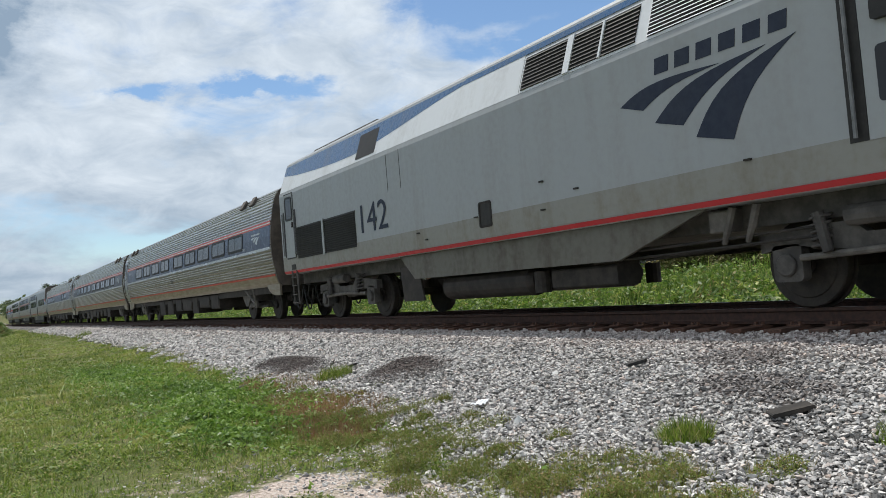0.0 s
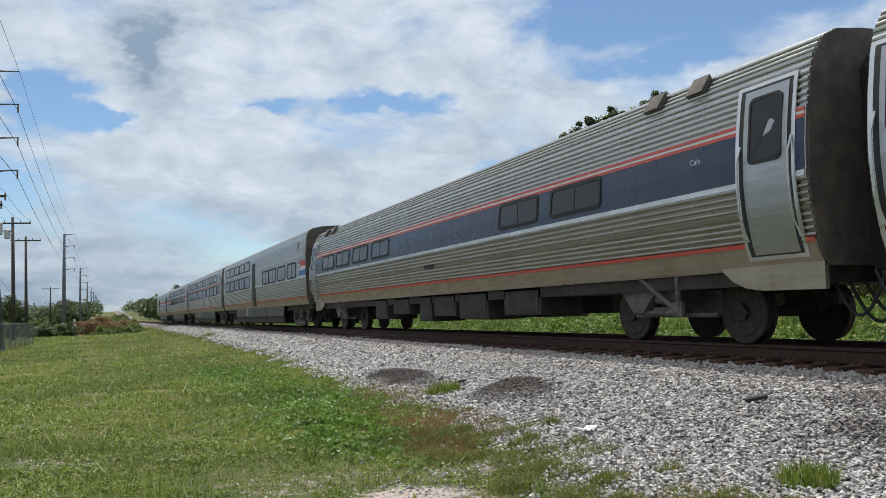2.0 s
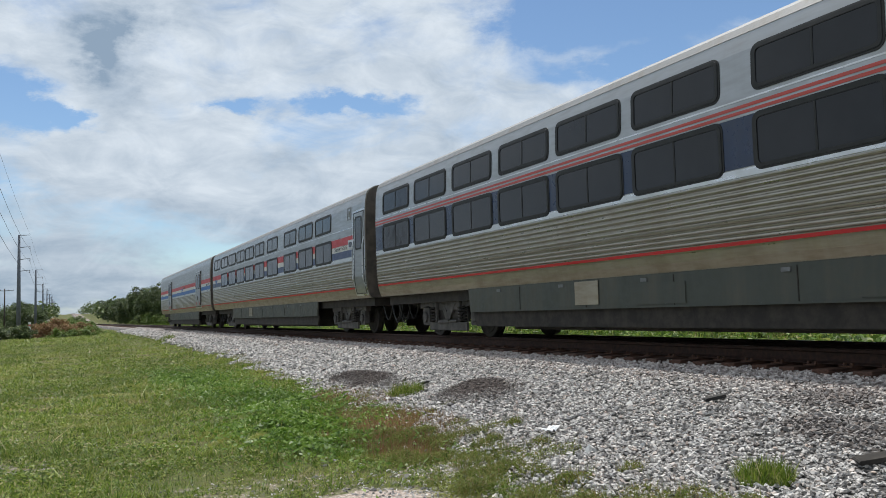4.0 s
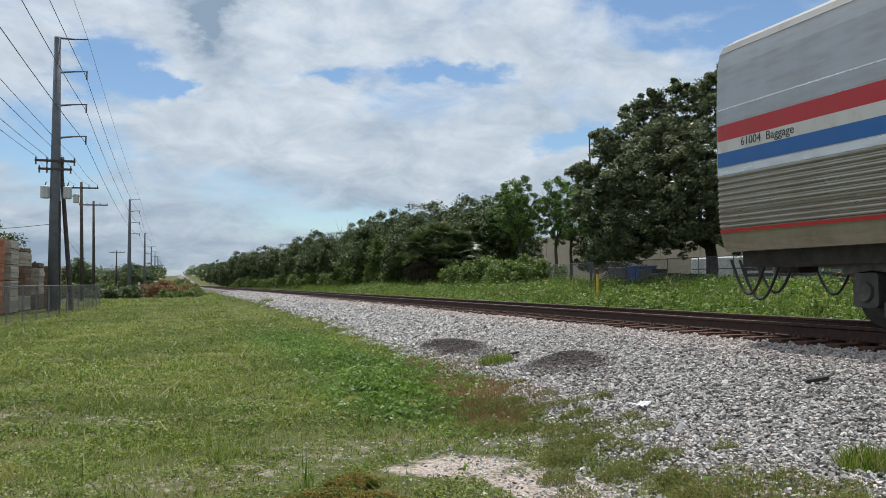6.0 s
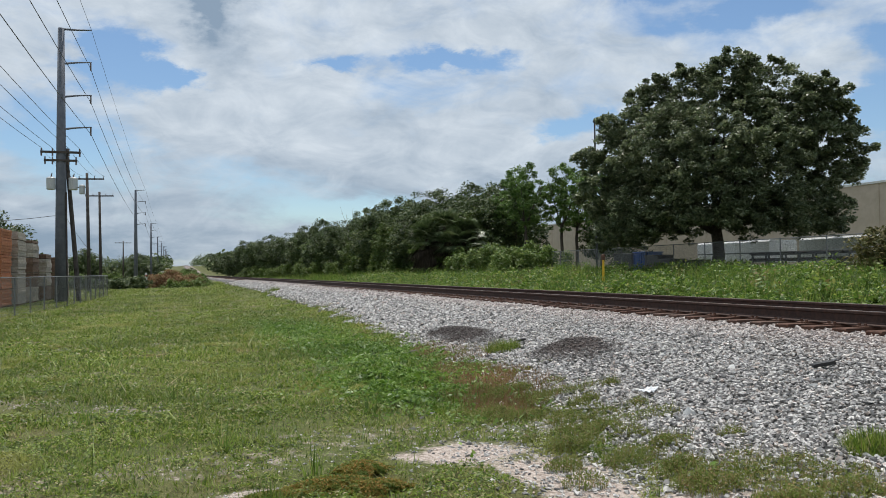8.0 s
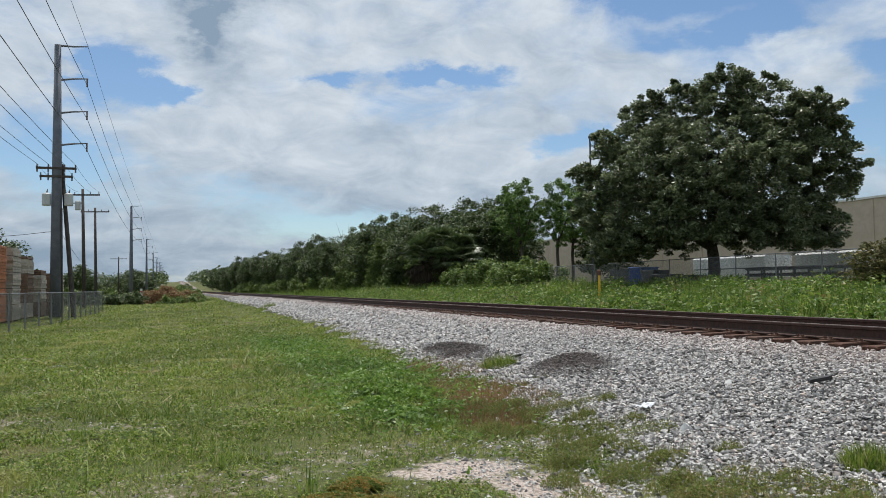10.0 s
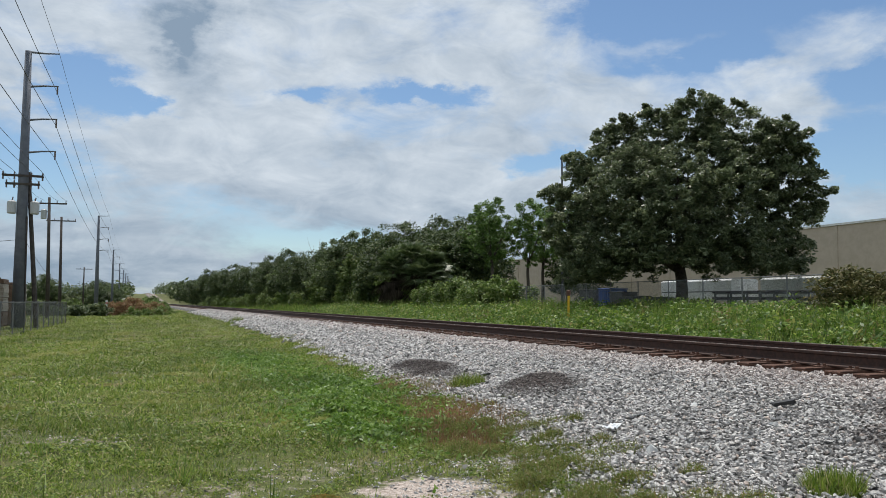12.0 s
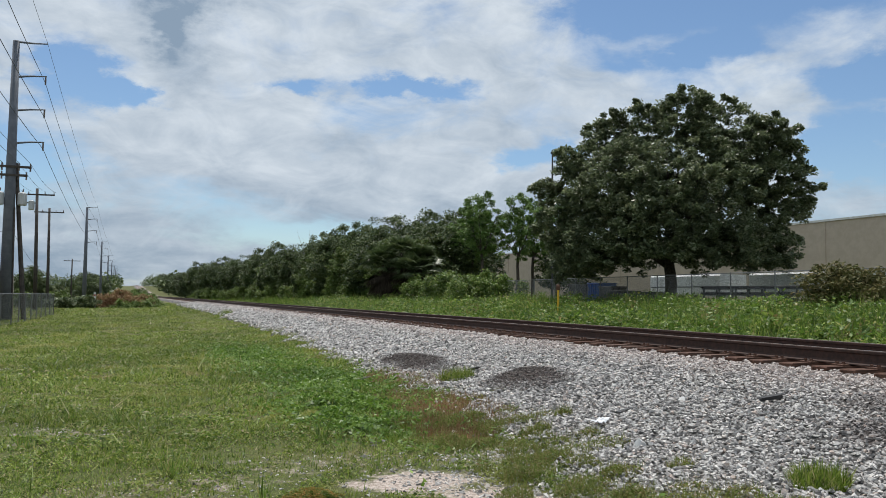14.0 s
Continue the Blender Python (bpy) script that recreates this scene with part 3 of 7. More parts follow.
def build_ground():
    xs = np.unique(np.concatenate([np.linspace(-2200, -40, 14), np.linspace(-40, -8, 17), np.arange(-8, 16, 0.3), np.linspace(16, 50, 24), np.linspace(50, 2200, 14)]))
    ys = np.unique(np.concatenate([np.linspace(-600, -20, 12), np.arange(-20, 40, 0.5), np.linspace(40, 260, 60), np.linspace(260, 900, 60), np.linspace(900, 3500, 10)]))
    grid("ground", xs, ys, land, M["turf"], "patchy mown grass with bare sandy earth", "ground")
    # the bed of crushed stone, its near edge ragged
    ys = np.concatenate([np.arange(-40, 40, 0.25), np.linspace(40, 120, 80), np.linspace(121, 900, 160)])
    t = np.linspace(0, 1, 26)
    V, n = [], len(t)
    for y in ys:
        e = float(edge_x(y))
        x = e + (12.9 - e) * t
        z = land(x, y) + 0.03 * np.minimum(1, t * 8) - 0.012 * (t == 0) + mounds(x, y)
        V.append(np.stack([x, np.full(n, y), z], 1))
    V = np.concatenate(V)
    i, j = np.meshgrid(np.arange(n - 1), np.arange(len(ys) - 1))
    a = (j * n + i).ravel()
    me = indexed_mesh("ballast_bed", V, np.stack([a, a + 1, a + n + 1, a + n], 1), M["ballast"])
    tagged(new("ballast_bed", me), "sloping bed of pale grey crushed stone under the track", "ballast", kind="structure")


def rocks(name, P, S, rng, mat):
    """Broken stones: jittered, unevenly cut octahedra at P, of size S."""
    base = np.array([(1, 0, 0.25), (-1, 0, -0.2), (0.2, 1, 0), (-0.2, -1, 0.1), (0.25, -0.3, 1), (-0.3, 0.2, 1), (0, 0, -1.0)])
    tri = np.array([(0, 2, 4), (2, 5, 4), (2, 1, 5), (1, 3, 5), (3, 4, 5), (3, 0, 4), (2, 0, 6), (1, 2, 6), (3, 1, 6), (0, 3, 6)])
    m = len(base)
    n = len(P)
    v = base[None] * (1 + rng.uniform(-0.35, 0.30, (n, m, 1))) + rng.normal(0, 0.14, (n, m, 3))
    v = v * np.stack([rng.uniform(0.95, 1.65, n), rng.uniform(0.65, 1.05, n), rng.uniform(0.45, 0.9, n)], 1)[:, None]
    a, b = rng.uniform(0, 2 * np.pi, n), rng.uniform(-0.8, 0.8, n)
    ca, sa, cb, sb = np.cos(a), np.sin(a), np.cos(b), np.sin(b)
    x, y, z = v[..., 0], v[..., 1], v[..., 2]
    y, z = y * cb[:, None] - z * sb[:, None], y * sb[:, None] + z * cb[:, None]
    x, y = x * ca[:, None] - y * sa[:, None], x * sa[:, None] + y * ca[:, None]
    v = np.stack([x, y, z], -1) * S[:, None, None] + P[:, None]
    f = tri[None] + (np.arange(n) * m)[:, None, None]
    return indexed_mesh(name, v.reshape(-1, 3), f.reshape(-1, 3), mat)


def build_stones():
    rng = np.random.default_rng(5)
    P, S = [], []
    for y0, y1, per, size in ((-10, 1.5, 200, 0.036), (1.5, 9, 1450, 0.0200), (9, 16, 1000, 0.0235), (16, 26, 420, 0.036), (26, 50, 130, 0.055), (50, 100, 45, 0.085)):
        n = int((y1 - y0) * 3.9 * per)
        y = rng.uniform(y0, y1, n)
        x = edge_x(y) - 0.25 + (8.35 - edge_x(y)) * rng.uniform(0, 1, n)
        keep = rng.uniform(0, 1, n) < np.clip((x - edge_x(y) + 0.35) / 0.6, 0.12, 1)
        x, y = x[keep], y[keep]
        z = land(x, y) + 0.03 + mounds(x, y) + rng.uniform(-0.018, 0.026, len(x))
        P.append(np.stack([x, y, z], 1))
        S.append(size * rng.uniform(0.65, 1.35, len(x)))
    # strays in the turf
    n = 900
    y = rng.uniform(2.5, 16, n)
    x = edge_x(y) - np.abs(rng.normal(0, 0.7, n))
    P.append(np.stack([x, y, land(x, y) + 0.005], 1))
    S.append(rng.uniform(0.012, 0.035, n))
    n = 5200
    y = rng.uniform(2.5, 7.6, n)
    x = edge_x(y) - np.abs(rng.normal(0, 0.85, n))
    P.append(np.stack([x, y, land(x, y) + 0.004], 1))
    S.append(rng.uniform(0.006, 0.020, n))
    # grit on the bare sand
    for x0, y0, sx, sy in SAND[:4] + WORN[:5]:
        n = int(260 * sx * sy) + 20
        r, t = np.sqrt(rng.uniform(0, 1.2, n)), rng.uniform(0, 2 * np.pi, n)
        x, y = x0 + sx * r * np.cos(t), y0 + sy * r * np.sin(t)
        P.append(np.stack([x, y, land(x, y) + 0.003], 1))
        S.append(rng.uniform(0.005, 0.016, n))
    P, S = np.concatenate(P), np.concatenate(S)
    dark = mounds(P[:, 0], P[:, 1]) > 0.05
    S = np.where(dark, S * 0.6, S)
    tagged(new("ballast_stones", rocks("ballast_stones", P, S, rng, M["stones"])), "loose pale grey crushed stones of the track bed", "stones", kind="stuff")


def build_track():
    track = thing("railway_track", "single railway track with rusty rails on wooden ties", "railway track", kind="structure")
    # 136-lb rail: foot, web and head
    half = [(0.076, 0.0), (0.076, 0.011), (0.020, 0.030), (0.0095, 0.045), (0.0095, 0.130), (0.036, 0.145), (0.0365, 0.172), (0.030, 0.183)]
    prof = half + [(-x, z) for x, z in reversed(half)]
    n = len(prof)
    ys = np.concatenate([[-120, -40], np.arange(-20, 60, 4.0), np.arange(60, 260, 20.0), np.arange(260, 900, 20.0)])
    for sx in (-0.755, 0.755):
        k = Mesh()
        v = [(XC + sx + px, y, pz - 0.183 + float(rise(y))) for y in ys for px, pz in prof]
        k.v = v
        for i in range(len(ys) - 1):
            for q in range(n):
                r = (q + 1) % n
                k.f.append((i * n + q, i * n + r, (i + 1) * n + r, (i + 1) * n + q))
                k.mi.append(1 if q == 7 else 0)
        part("rail", k, [M["rail"], M["railtop"]], track, "rusty steel rail with a bright worn head")
    k = Mesh().box(-1.30, 1.30, -0.115, 0.115, -0.17, 0.0, 0.012)
    me = k.data("tie", M["tie"])
    pl = Mesh()
    for sx in (-0.755, 0.755):
        pl.box(sx - 0.19, sx + 0.19, -0.09, 0.09, 0.0, 0.018)
        for dx in (-0.13, 0.13):
            for dy in (-0.05, 0.05):
                pl.box(sx + dx - 0.014, sx + dx + 0.014, dy - 0.014, dy + 0.014, 0.018, 0.05)
    pme = pl.data("tie_plates", M["plate"])
    rng = random.Random(3)
    for i in range(180):
        y = -8 + i * 0.51
        tie = part("tie", me, None, track)
        tie.matrix_world = pose(XC + rng.uniform(-0.05, 0.05), y, -0.200, rng.uniform(-1, 1), 0, rng.uniform(-1.5, 1.5))
        if i < 90:
            part("tie_plate", pme, None, track).matrix_world = pose(XC, y, -0.201)
    far = Mesh()
    for i in range(400):
        y = -8 + (180 + i) * 0.51
        z = float(rise(y)) - 0.2
        far.box(XC - 1.3, XC + 1.3, y - 0.115, y + 0.115, z - 0.12, z)
    part("far_ties", far, M["tie"], track, kind="stuff")


build_ground()
build_track()
# ---------------------------------------------------------------- the train
# A car's own space: y = 0 at the end that leads, y grows towards the tail, z = 0 on the rails. -1: the side towards the grass field.
CAR_L = 25.15


class Side:
    """A car's half cross-section: x as a function of z on the side wall."""

    def __init__(self, half):
        self.half = half
        self.zs = [z for x, z in half]
        self.xs = [x for x, z in half]

    def x(self, z):
        return float(np.interp(z, self.zs, self.xs))

    def fluted(self, spans, pitch, depth):
        """The half outline with flutes rolled into the given spans of z."""
        pts = []
        for (x0, z0), (x1, z1) in zip(self.half, self.half[1:]):
            zm = (z0 + z1) / 2
            inside = any(a <= zm <= b for a, b in spans)
            pts.append((x0, z0))
            if not inside:
                continue
            ln = math.hypot(x1 - x0, z1 - z0)
            n = max(1, round(ln / pitch))
            nx, nz = (z1 - z0) / ln, -(x1 - x0) / ln
            for i in range(n):
                for u, d in ((0.06, -depth * 0.25), (0.22, -depth), (0.44, -depth), (0.60, -depth * 0.25), (0.80, 0.0)):
                    t = (i + u) / n
                    pts.append((x0 + (x1 - x0) * t + nx * d, z0 + (z1 - z0) * t + nz * d))
        pts.append(self.half[-1])
        return pts

    def plate(self, mesh, outline, d0, d1, s=-1):
        """A plate on the side wall: an outline of (y, z), from d0 to d1 off the wall."""
        n = len(outline)
        v = [(s * (self.x(z) + d1), y, z) for y, z in outline] + [(s * (self.x(z) + d0), y, z) for y, z in outline]
        f = [tuple(range(n)), tuple(range(2 * n - 1, n - 1, -1))] + [(i, i + n, (i + 1) % n + n, (i + 1) % n) for i in range(n)]
        mesh.add(v, f)
        return mesh

    def strip(self, y0, y1, z0, z1, d0, d1, s=-1, step=0.12):
        """A band that follows the curve of the wall."""
        k = Mesh()
        n = max(1, math.ceil((z1 - z0) / step))
        zs = [z0 + (z1 - z0) * i / n for i in range(n + 1)]
        prof = [(s * (self.x(z) + d1), z) for z in zs] + [(s * (self.x(z) + d0), z) for z in reversed(zs)]
        return k.prism(prof, y0, y1)

    def ribbon(self, left, right, d0, d1, s=-1):
        """One curved blade between two lines of (y, z)."""
        n = len(left)
        v = [(s * (self.x(z) + d), y, z) for d in (d1, d0) for line in (left, right) for y, z in line]
        f = []
        for i in range(n - 1):
            f += [(i, i + n, i + n + 1, i + 1), (2 * n + i, 2 * n + i + 1, 3 * n + i + 1, 3 * n + i), (i, i + 1, 2 * n + i + 1, 2 * n + i), (n + i, 3 * n + i, 3 * n + i + 1, n + i + 1)]
        f += [(0, 2 * n, 3 * n, n), (n - 1, 2 * n - 1, 4 * n - 1, 3 * n - 1)]
        return Mesh().add(v, f)

    def ring(self, mesh, outer, inner, d0, d1, s=-1):
        """A frame between two outlines with as many points."""
        n = len(outer)
        v = []
        for line, d in ((outer, d1), (inner, d1), (inner, d0), (outer, d0)):
            v += [(s * (self.x(z) + d), y, z) for y, z in line]
        f = []
        for r in range(4):
            for i in range(n):
                j = (i + 1) % n
                q = (r + 1) % 4
                f.append((r * n + i, r * n + j, q * n + j, q * n + i))
        mesh.add(v, f)
        return mesh


def rrect(y0, y1, z0, z1, r, n=4):
    out = []
    for cy, cz, a in ((y1 - r, z1 - r, 0), (y0 + r, z1 - r, 90), (y0 + r, z0 + r, 180), (y1 - r, z0 + r, 270)):
        for i in range(n + 1):
            t = radians(a + 90 * i / n)
            out.append((cy + r * math.cos(t), cz + r * math.sin(t)))
    return out


def mirror(half):
    return [(-x, z) for x, z in half] + [(x, z) for x, z in reversed(half)]


AM = Side([(1.36, 1.00), (1.43, 1.10), (1.50, 1.30), (1.575, 1.70), (1.60, 2.04), (1.60, 2.14), (1.585, 2.45), (1.555, 2.74), (1.535, 2.90),
           (1.48, 3.24), (1.395, 3.54), (1.245, 3.76), (1.02, 3.87), (0.60, 3.92), (0.0, 3.935)])
VL = Side([(1.47, 1.02), (1.52, 1.12), (1.57, 1.32), (1.60, 1.60), (1.60, 2.10), (1.60, 2.26), (1.60, 3.05), (1.575, 3.66), (1.535, 3.89), (1.46, 4.01),
           (1.28, 4.12), (0.90, 4.20), (0.45, 4.24), (0.0, 4.25)])
LO = Side([(1.50, 1.26), (1.54, 1.34), (1.55, 1.60), (1.55, 3.40), (1.53, 3.48), (1.25, 4.28), (1.16, 4.36), (0.80, 4.42), (0.0, 4.45)])

CACHE = {}


def window_unit(side, key, w, z0, z1, parent, y, s, r=0.09, split=0.5, name="window"):
    """A sealed window: rubber gasket and frame, dark panes."""
    if (key, s) not in CACHE:
        fr = Mesh()
        out, inn = rrect(-w / 2, w / 2, z0, z1, r), rrect(-w / 2 + 0.045, w / 2 - 0.045, z0 + 0.045, z1 - 0.045, r * 0.7)
        side.ring(fr, out, inn, 0.0, 0.022, s)
        rim = Mesh()
        side.ring(rim, rrect(-w / 2 - 0.03, w / 2 + 0.03, z0 - 0.03, z1 + 0.03, r + 0.03), out, 0.0, 0.014, s)
        m = -w / 2 + w * split
        pa = side.plate(Mesh(), rrect(-w / 2 + 0.04, m - 0.012, z0 + 0.04, z1 - 0.04, 0.04), -0.01, 0.011, s)
        pb = side.plate(Mesh(), rrect(m + 0.012, w / 2 - 0.04, z0 + 0.04, z1 - 0.04, 0.04), -0.01, 0.011, s)
        bar = side.plate(Mesh(), [(m - 0.015, z0 + 0.04), (m + 0.015, z0 + 0.04), (m + 0.015, z1 - 0.04), (m - 0.015, z1 - 0.04)], -0.01, 0.017, s)
        CACHE[(key, s)] = [fr.data("window", M["rubber"]), rim.data("window_rim", M["rubber"]), pa.data("pane", M["glass"]), pb.data("pane", M["glass"]), bar.data("mullion", M["rubber"])]
    fr, rim, pa, pb, bar = CACHE[(key, s)]
    win = part(name, fr, None, parent)
    win.location = (0, y, 0)
    for nm, me in (("window_rim", rim), ("pane", pa), ("pane", pb), ("mullion", bar)):
        part(nm, me, None, win)
    return win


def lettering(name, text, cap, y, z, side, mat, parent, off=0.016, s=-1, wide=1.0, label=""):
    """Words on the side wall, their middle at (y, z)."""
    cu = bpy.data.curves.new(name, "FONT")
    cu.body, cu.size, cu.align_x, cu.align_y, cu.extrude, cu.resolution_u = text, cap / 0.69, "CENTER", "CENTER", 0.001, 3
    tmp = new(name + "_curve", cu)
    me = bpy.data.meshes.new_from_object(tmp.evaluated_get(bpy.context.evaluated_depsgraph_get()))
    bpy.data.objects.remove(tmp)
    me.materials.clear()
    me.materials.append(mat)
    for v in me.vertices:
        a, b, c = v.co
        v.co = (s * (side.x(z + b) + off + c), y + s * a * wide, z + b)
    me.update()
    return part(name, me, None, parent, label)


def bars(name, y0, y1, z0, z1, n, side, mat, parent, off=0.008, s=-1):
    """Writing that cannot be read, and marks that are not spelled out: plain bars."""
    w = (y1 - y0) / n
    for i in range(n):
        a = y0 + i * w
        k = side.plate(Mesh(), [(a + w * 0.16, z0), (a + w * 0.84, z0), (a + w * 0.76, z1), (a + w * 0.08, z1)], off - 0.006, off, s)
        part(name, k, mat, parent, "plain bar standing for a painted mark")


def swoosh(name, y0, y1, z0, z1, side, mat, parent, off=0.008, s=-1):
    """Three tapering blades that run together at one end (at y0, z1)."""
    def at(u, w):
        return (y1 + (y0 - y1) * u, z0 + (z1 - z0) * w)
    blades = (((0.0, 0.80), (0.15, 0.67), (0.62, 0.95), 0.14), ((0.22, 0.46), (0.39, 0.33), (0.86, 0.98), 0.15), ((0.46, 0.14), (0.66, 0.0), (1.0, 1.0), 0.15))
    for a, b, tip, bulge in blades:
        n = 9
        left, right = [], []
        for i in range(n + 1):
            t = i / n
            for p, line, kk in ((a, left, bulge), (b, right, bulge * 0.55)):
                u, w = p[0] + (tip[0] - p[0]) * t, p[1] + (tip[1] - p[1]) * t
                dip = math.sin(math.pi * t) * kk
                line.append(at(u - dip * 0.55, w + dip * 0.75))
        part(name, side.ribbon(left, right, off - 0.006, off, s), mat, parent, "tapering curved blade of a painted emblem")


def wheelset(parent, y, r=0.457):
    for s in (-1, 1):
        key = ("wheel", s, r)
        if key not in CACHE:
            k = Mesh()
            a, b = (-0.83, -0.695) if s < 0 else (0.695, 0.83)
            k.disc(a, b, 0, 0, r, 32, 0.015)
            k.disc(a - 0.012 if s < 0 else a, b if s < 0 else b + 0.012, 0, 0, r * 0.80, 28, 0.02)
            k.disc(a - 0.07 if s < 0 else a, b if s < 0 else b + 0.07, 0, 0, 0.13, 16, 0.01)
            f0, f1 = (-0.695, -0.665) if s < 0 else (0.665, 0.695)
            k.disc(f0, f1, 0, 0, r + 0.025, 32)
            CACHE[key] = k.data("wheel", M["wheel"])
        w = part("wheel", CACHE[key], None, parent)
        w.location = (0, y, r)
    if "axle" not in CACHE:
        CACHE["axle"] = Mesh().disc(-0.7, 0.7, 0, 0, 0.085, 12).data("axle", M["under"])
    part("axle", CACHE["axle"], None, parent).location = (0, y, r)


def coil(mesh, x, y, z0, z1, r=0.09, turns=5):
    pts = [(x + r * math.cos(t), y + r * math.sin(t), z0 + (z1 - z0) * t / (2 * math.pi * turns)) for t in np.linspace(0, 2 * math.pi * turns, turns * 8 + 1)]
    mesh.tube(pts, [0.018] * len(pts), 5)


def inboard_truck(parent, yc):
    """Frame inside the wheels; slings and a V bracket outside."""
    k = Mesh()
    for s in (-1, 1):
        k.prism_x([(-1.75, 0.55), (-1.2, 0.40), (1.2, 0.40), (1.75, 0.55), (1.75, 0.70), (0.7, 0.78), (-0.7, 0.78), (-1.75, 0.70)], s * 0.58 - 0.07, s * 0.58 + 0.07)
        coil(k, s * 0.98, 0.0, 0.52, 0.92, 0.10, 4)
        k.tube([(s * 1.05, -1.05, 0.42), (s * 1.05, 0.9, 0.42)], [0.035, 0.035], 6)
    k.box(-1.15, 1.15, -0.30, 0.30, 0.60, 0.84, 0.04)
    k.box(-1.22, -0.92, -0.25, 0.25, 0.42, 0.55, 0.03)
    k.box(0.92, 1.22, -0.25, 0.25, 0.42, 0.55, 0.03)
    tr = part("truck", k, M["truck"], parent, "grimy four-wheel truck")
    tr.location = (0, yc, 0)
    wheelset(tr, -1.3)
    wheelset(tr, 1.3)
    for s in (-1, 1):
        b = Mesh()
        for a, c in (((s * 1.32, 0.45, 1.04), (s * 1.20, -0.36, 0.46)), ((s * 1.32, -0.50, 1.04), (s * 1.20, -0.36, 0.46)), ((s * 1.22, -0.36, 0.46), (s * 1.10, 0.60, 0.46))):
            b.tube([a, c], [0.045, 0.045], 6)
        b.prism_x([(-0.44, 0.40), (-0.28, 0.40), (-0.24, 0.62), (-0.48, 0.62)], s * 1.20 - 0.03, s * 1.20 + 0.03)
        part("v_bracket", b, M["bracket"], tr, "dusty grey triangular bracket")
        pan = Mesh().prism_x([(0.25, 0.74), (0.20, 0.82), (1.10, 0.82), (1.06, 0.74), (0.78, 0.46), (0.55, 0.46)], s * 1.10 - 0.10, s * 1.10 + 0.12)
        pan.box(min(s * 0.9, s * 1.20), max(s * 0.9, s * 1.20), 0.30, 0.98, 0.92, 0.96, 0.01)
        part("spring_pan", pan, M["bracket"], tr, "dusty air-spring pan")
        h = Mesh()
        for dy in (-0.2, 0.12):
            h.tube([(s * 0.9, dy - 1.2, 0.9), (s * 0.96, dy - 1.15, 0.62), (s * 0.9, dy - 1.3, 0.40)], [0.018] * 3, 5)
        part("brake_hose", h, M["hose"], tr)
    return tr


def outboard_truck(parent, yc, wb=2.59, r=0.457, loco=False):
    """Cast frame outside the wheels with journal boxes, coil springs and a drop equaliser."""
    h = wb / 2
    tr = part("truck", Mesh().box(-1.05, 1.05, -0.28, 0.28, 0.52, 0.80, 0.04), M["truck"], parent, "cast steel four-wheel truck, grey with brake dust")
    tr.location = (0, yc, 0)
    wheelset(tr, -h, r)
    wheelset(tr, h, r)
    for s in (-1, 1):
        x0, x1 = (-1.16, -1.02) if s < 0 else (1.02, 1.16)
        k = Mesh()
        k.prism_x([(-h - 0.34, 0.66), (-h - 0.34, 0.86), (-h + 0.25, 0.93), (-0.55, 0.93), (-0.40, 0.80), (0.40, 0.80), (0.55, 0.93), (h - 0.25, 0.93), (h + 0.34, 0.86), (h + 0.34, 0.66), (h - 0.10, 0.72),
                   (0.50, 0.62), (-0.50, 0.62), (-h + 0.10, 0.72)], x0, x1)
        part("side_frame", k, M["truck"], tr)
        if loco:
            part("traction_rod", Mesh().tube([(s * 1.18, -h + 0.2, 0.58), (s * 1.18, 0.1, 0.62)], [0.04, 0.04], 8), M["bracket"], tr)
            part("traction_rod", Mesh().tube([(s * 1.18, h - 0.2, 0.58), (s * 1.18, -0.1, 0.62)], [0.04, 0.04], 8), M["bracket"], tr)
        else:
            e = Mesh().box(min(s * 1.15, s * 1.21), max(s * 1.15, s * 1.21), -0.98, 0.98, 0.15, 0.34, 0.015)
            part("spring_plank", e, M["truck"], tr)
            plate = Mesh().prism_x([(-0.92, 0.345), (0.92, 0.345), (0.80, 0.93), (0.30, 0.93), (0.30, 0.62), (-0.10, 0.62), (-0.10, 0.93), (-0.80, 0.93)], s * 1.10 - 0.02, s * 1.10 + 0.02)
            part("frame_plate", plate, M["under"], tr)
            for q in (-0.62, 0.62):
                part("hanger", Mesh().box(min(s * 1.16, s * 1.22), max(s * 1.16, s * 1.22), q - 0.05, q + 0.05, 0.34, 0.98, 0.01), M["truck"], tr)
        for q in (-h, h):
            j = Mesh()
            j.prism_x(rrect(q - 0.19, q + 0.19, r - 0.19, r + 0.23, 0.06), x0 - 0.01 * 0, x1 + 0.0)
            j.disc(min(s * 1.16, s * 1.21), max(s * 1.16, s * 1.21), q, r, 0.125, 18, 0.012)
            part("journal_box", j, M["truck"], tr)
        for q in (-0.72, 0.72):
            c = Mesh()
            coil(c, s * 1.17, q * (1.25 if loco else 1.0), *((0.66, 1.04) if loco else (0.34, 0.70)), 0.11, 5)
            part("spring", c, M["truck" if loco else "under"], tr)
        if loco:
            continue
        d = Mesh()
        d.tube([(s * 1.2, -0.5, 0.36), (s * 1.2, 0.45, 0.34)], [0.035, 0.035], 8)
        d.tube([(s * 1.2, -0.1, 0.36), (s * 1.2, 0.45, 0.34)], [0.05, 0.05], 8)
        part("damper", d, M["truck"], tr)
        g = Mesh().prism_x([(-0.52, 0.98), (-0.16, 0.98), (0.10, 0.55), (0.46, 0.98), (0.60, 0.98), (0.16, 0.38), (0.0, 0.36)], s * 1.14 - 0.03, s * 1.14 + 0.03)
        part("bolster_anchor", g, M["truck"], tr)
    return tr


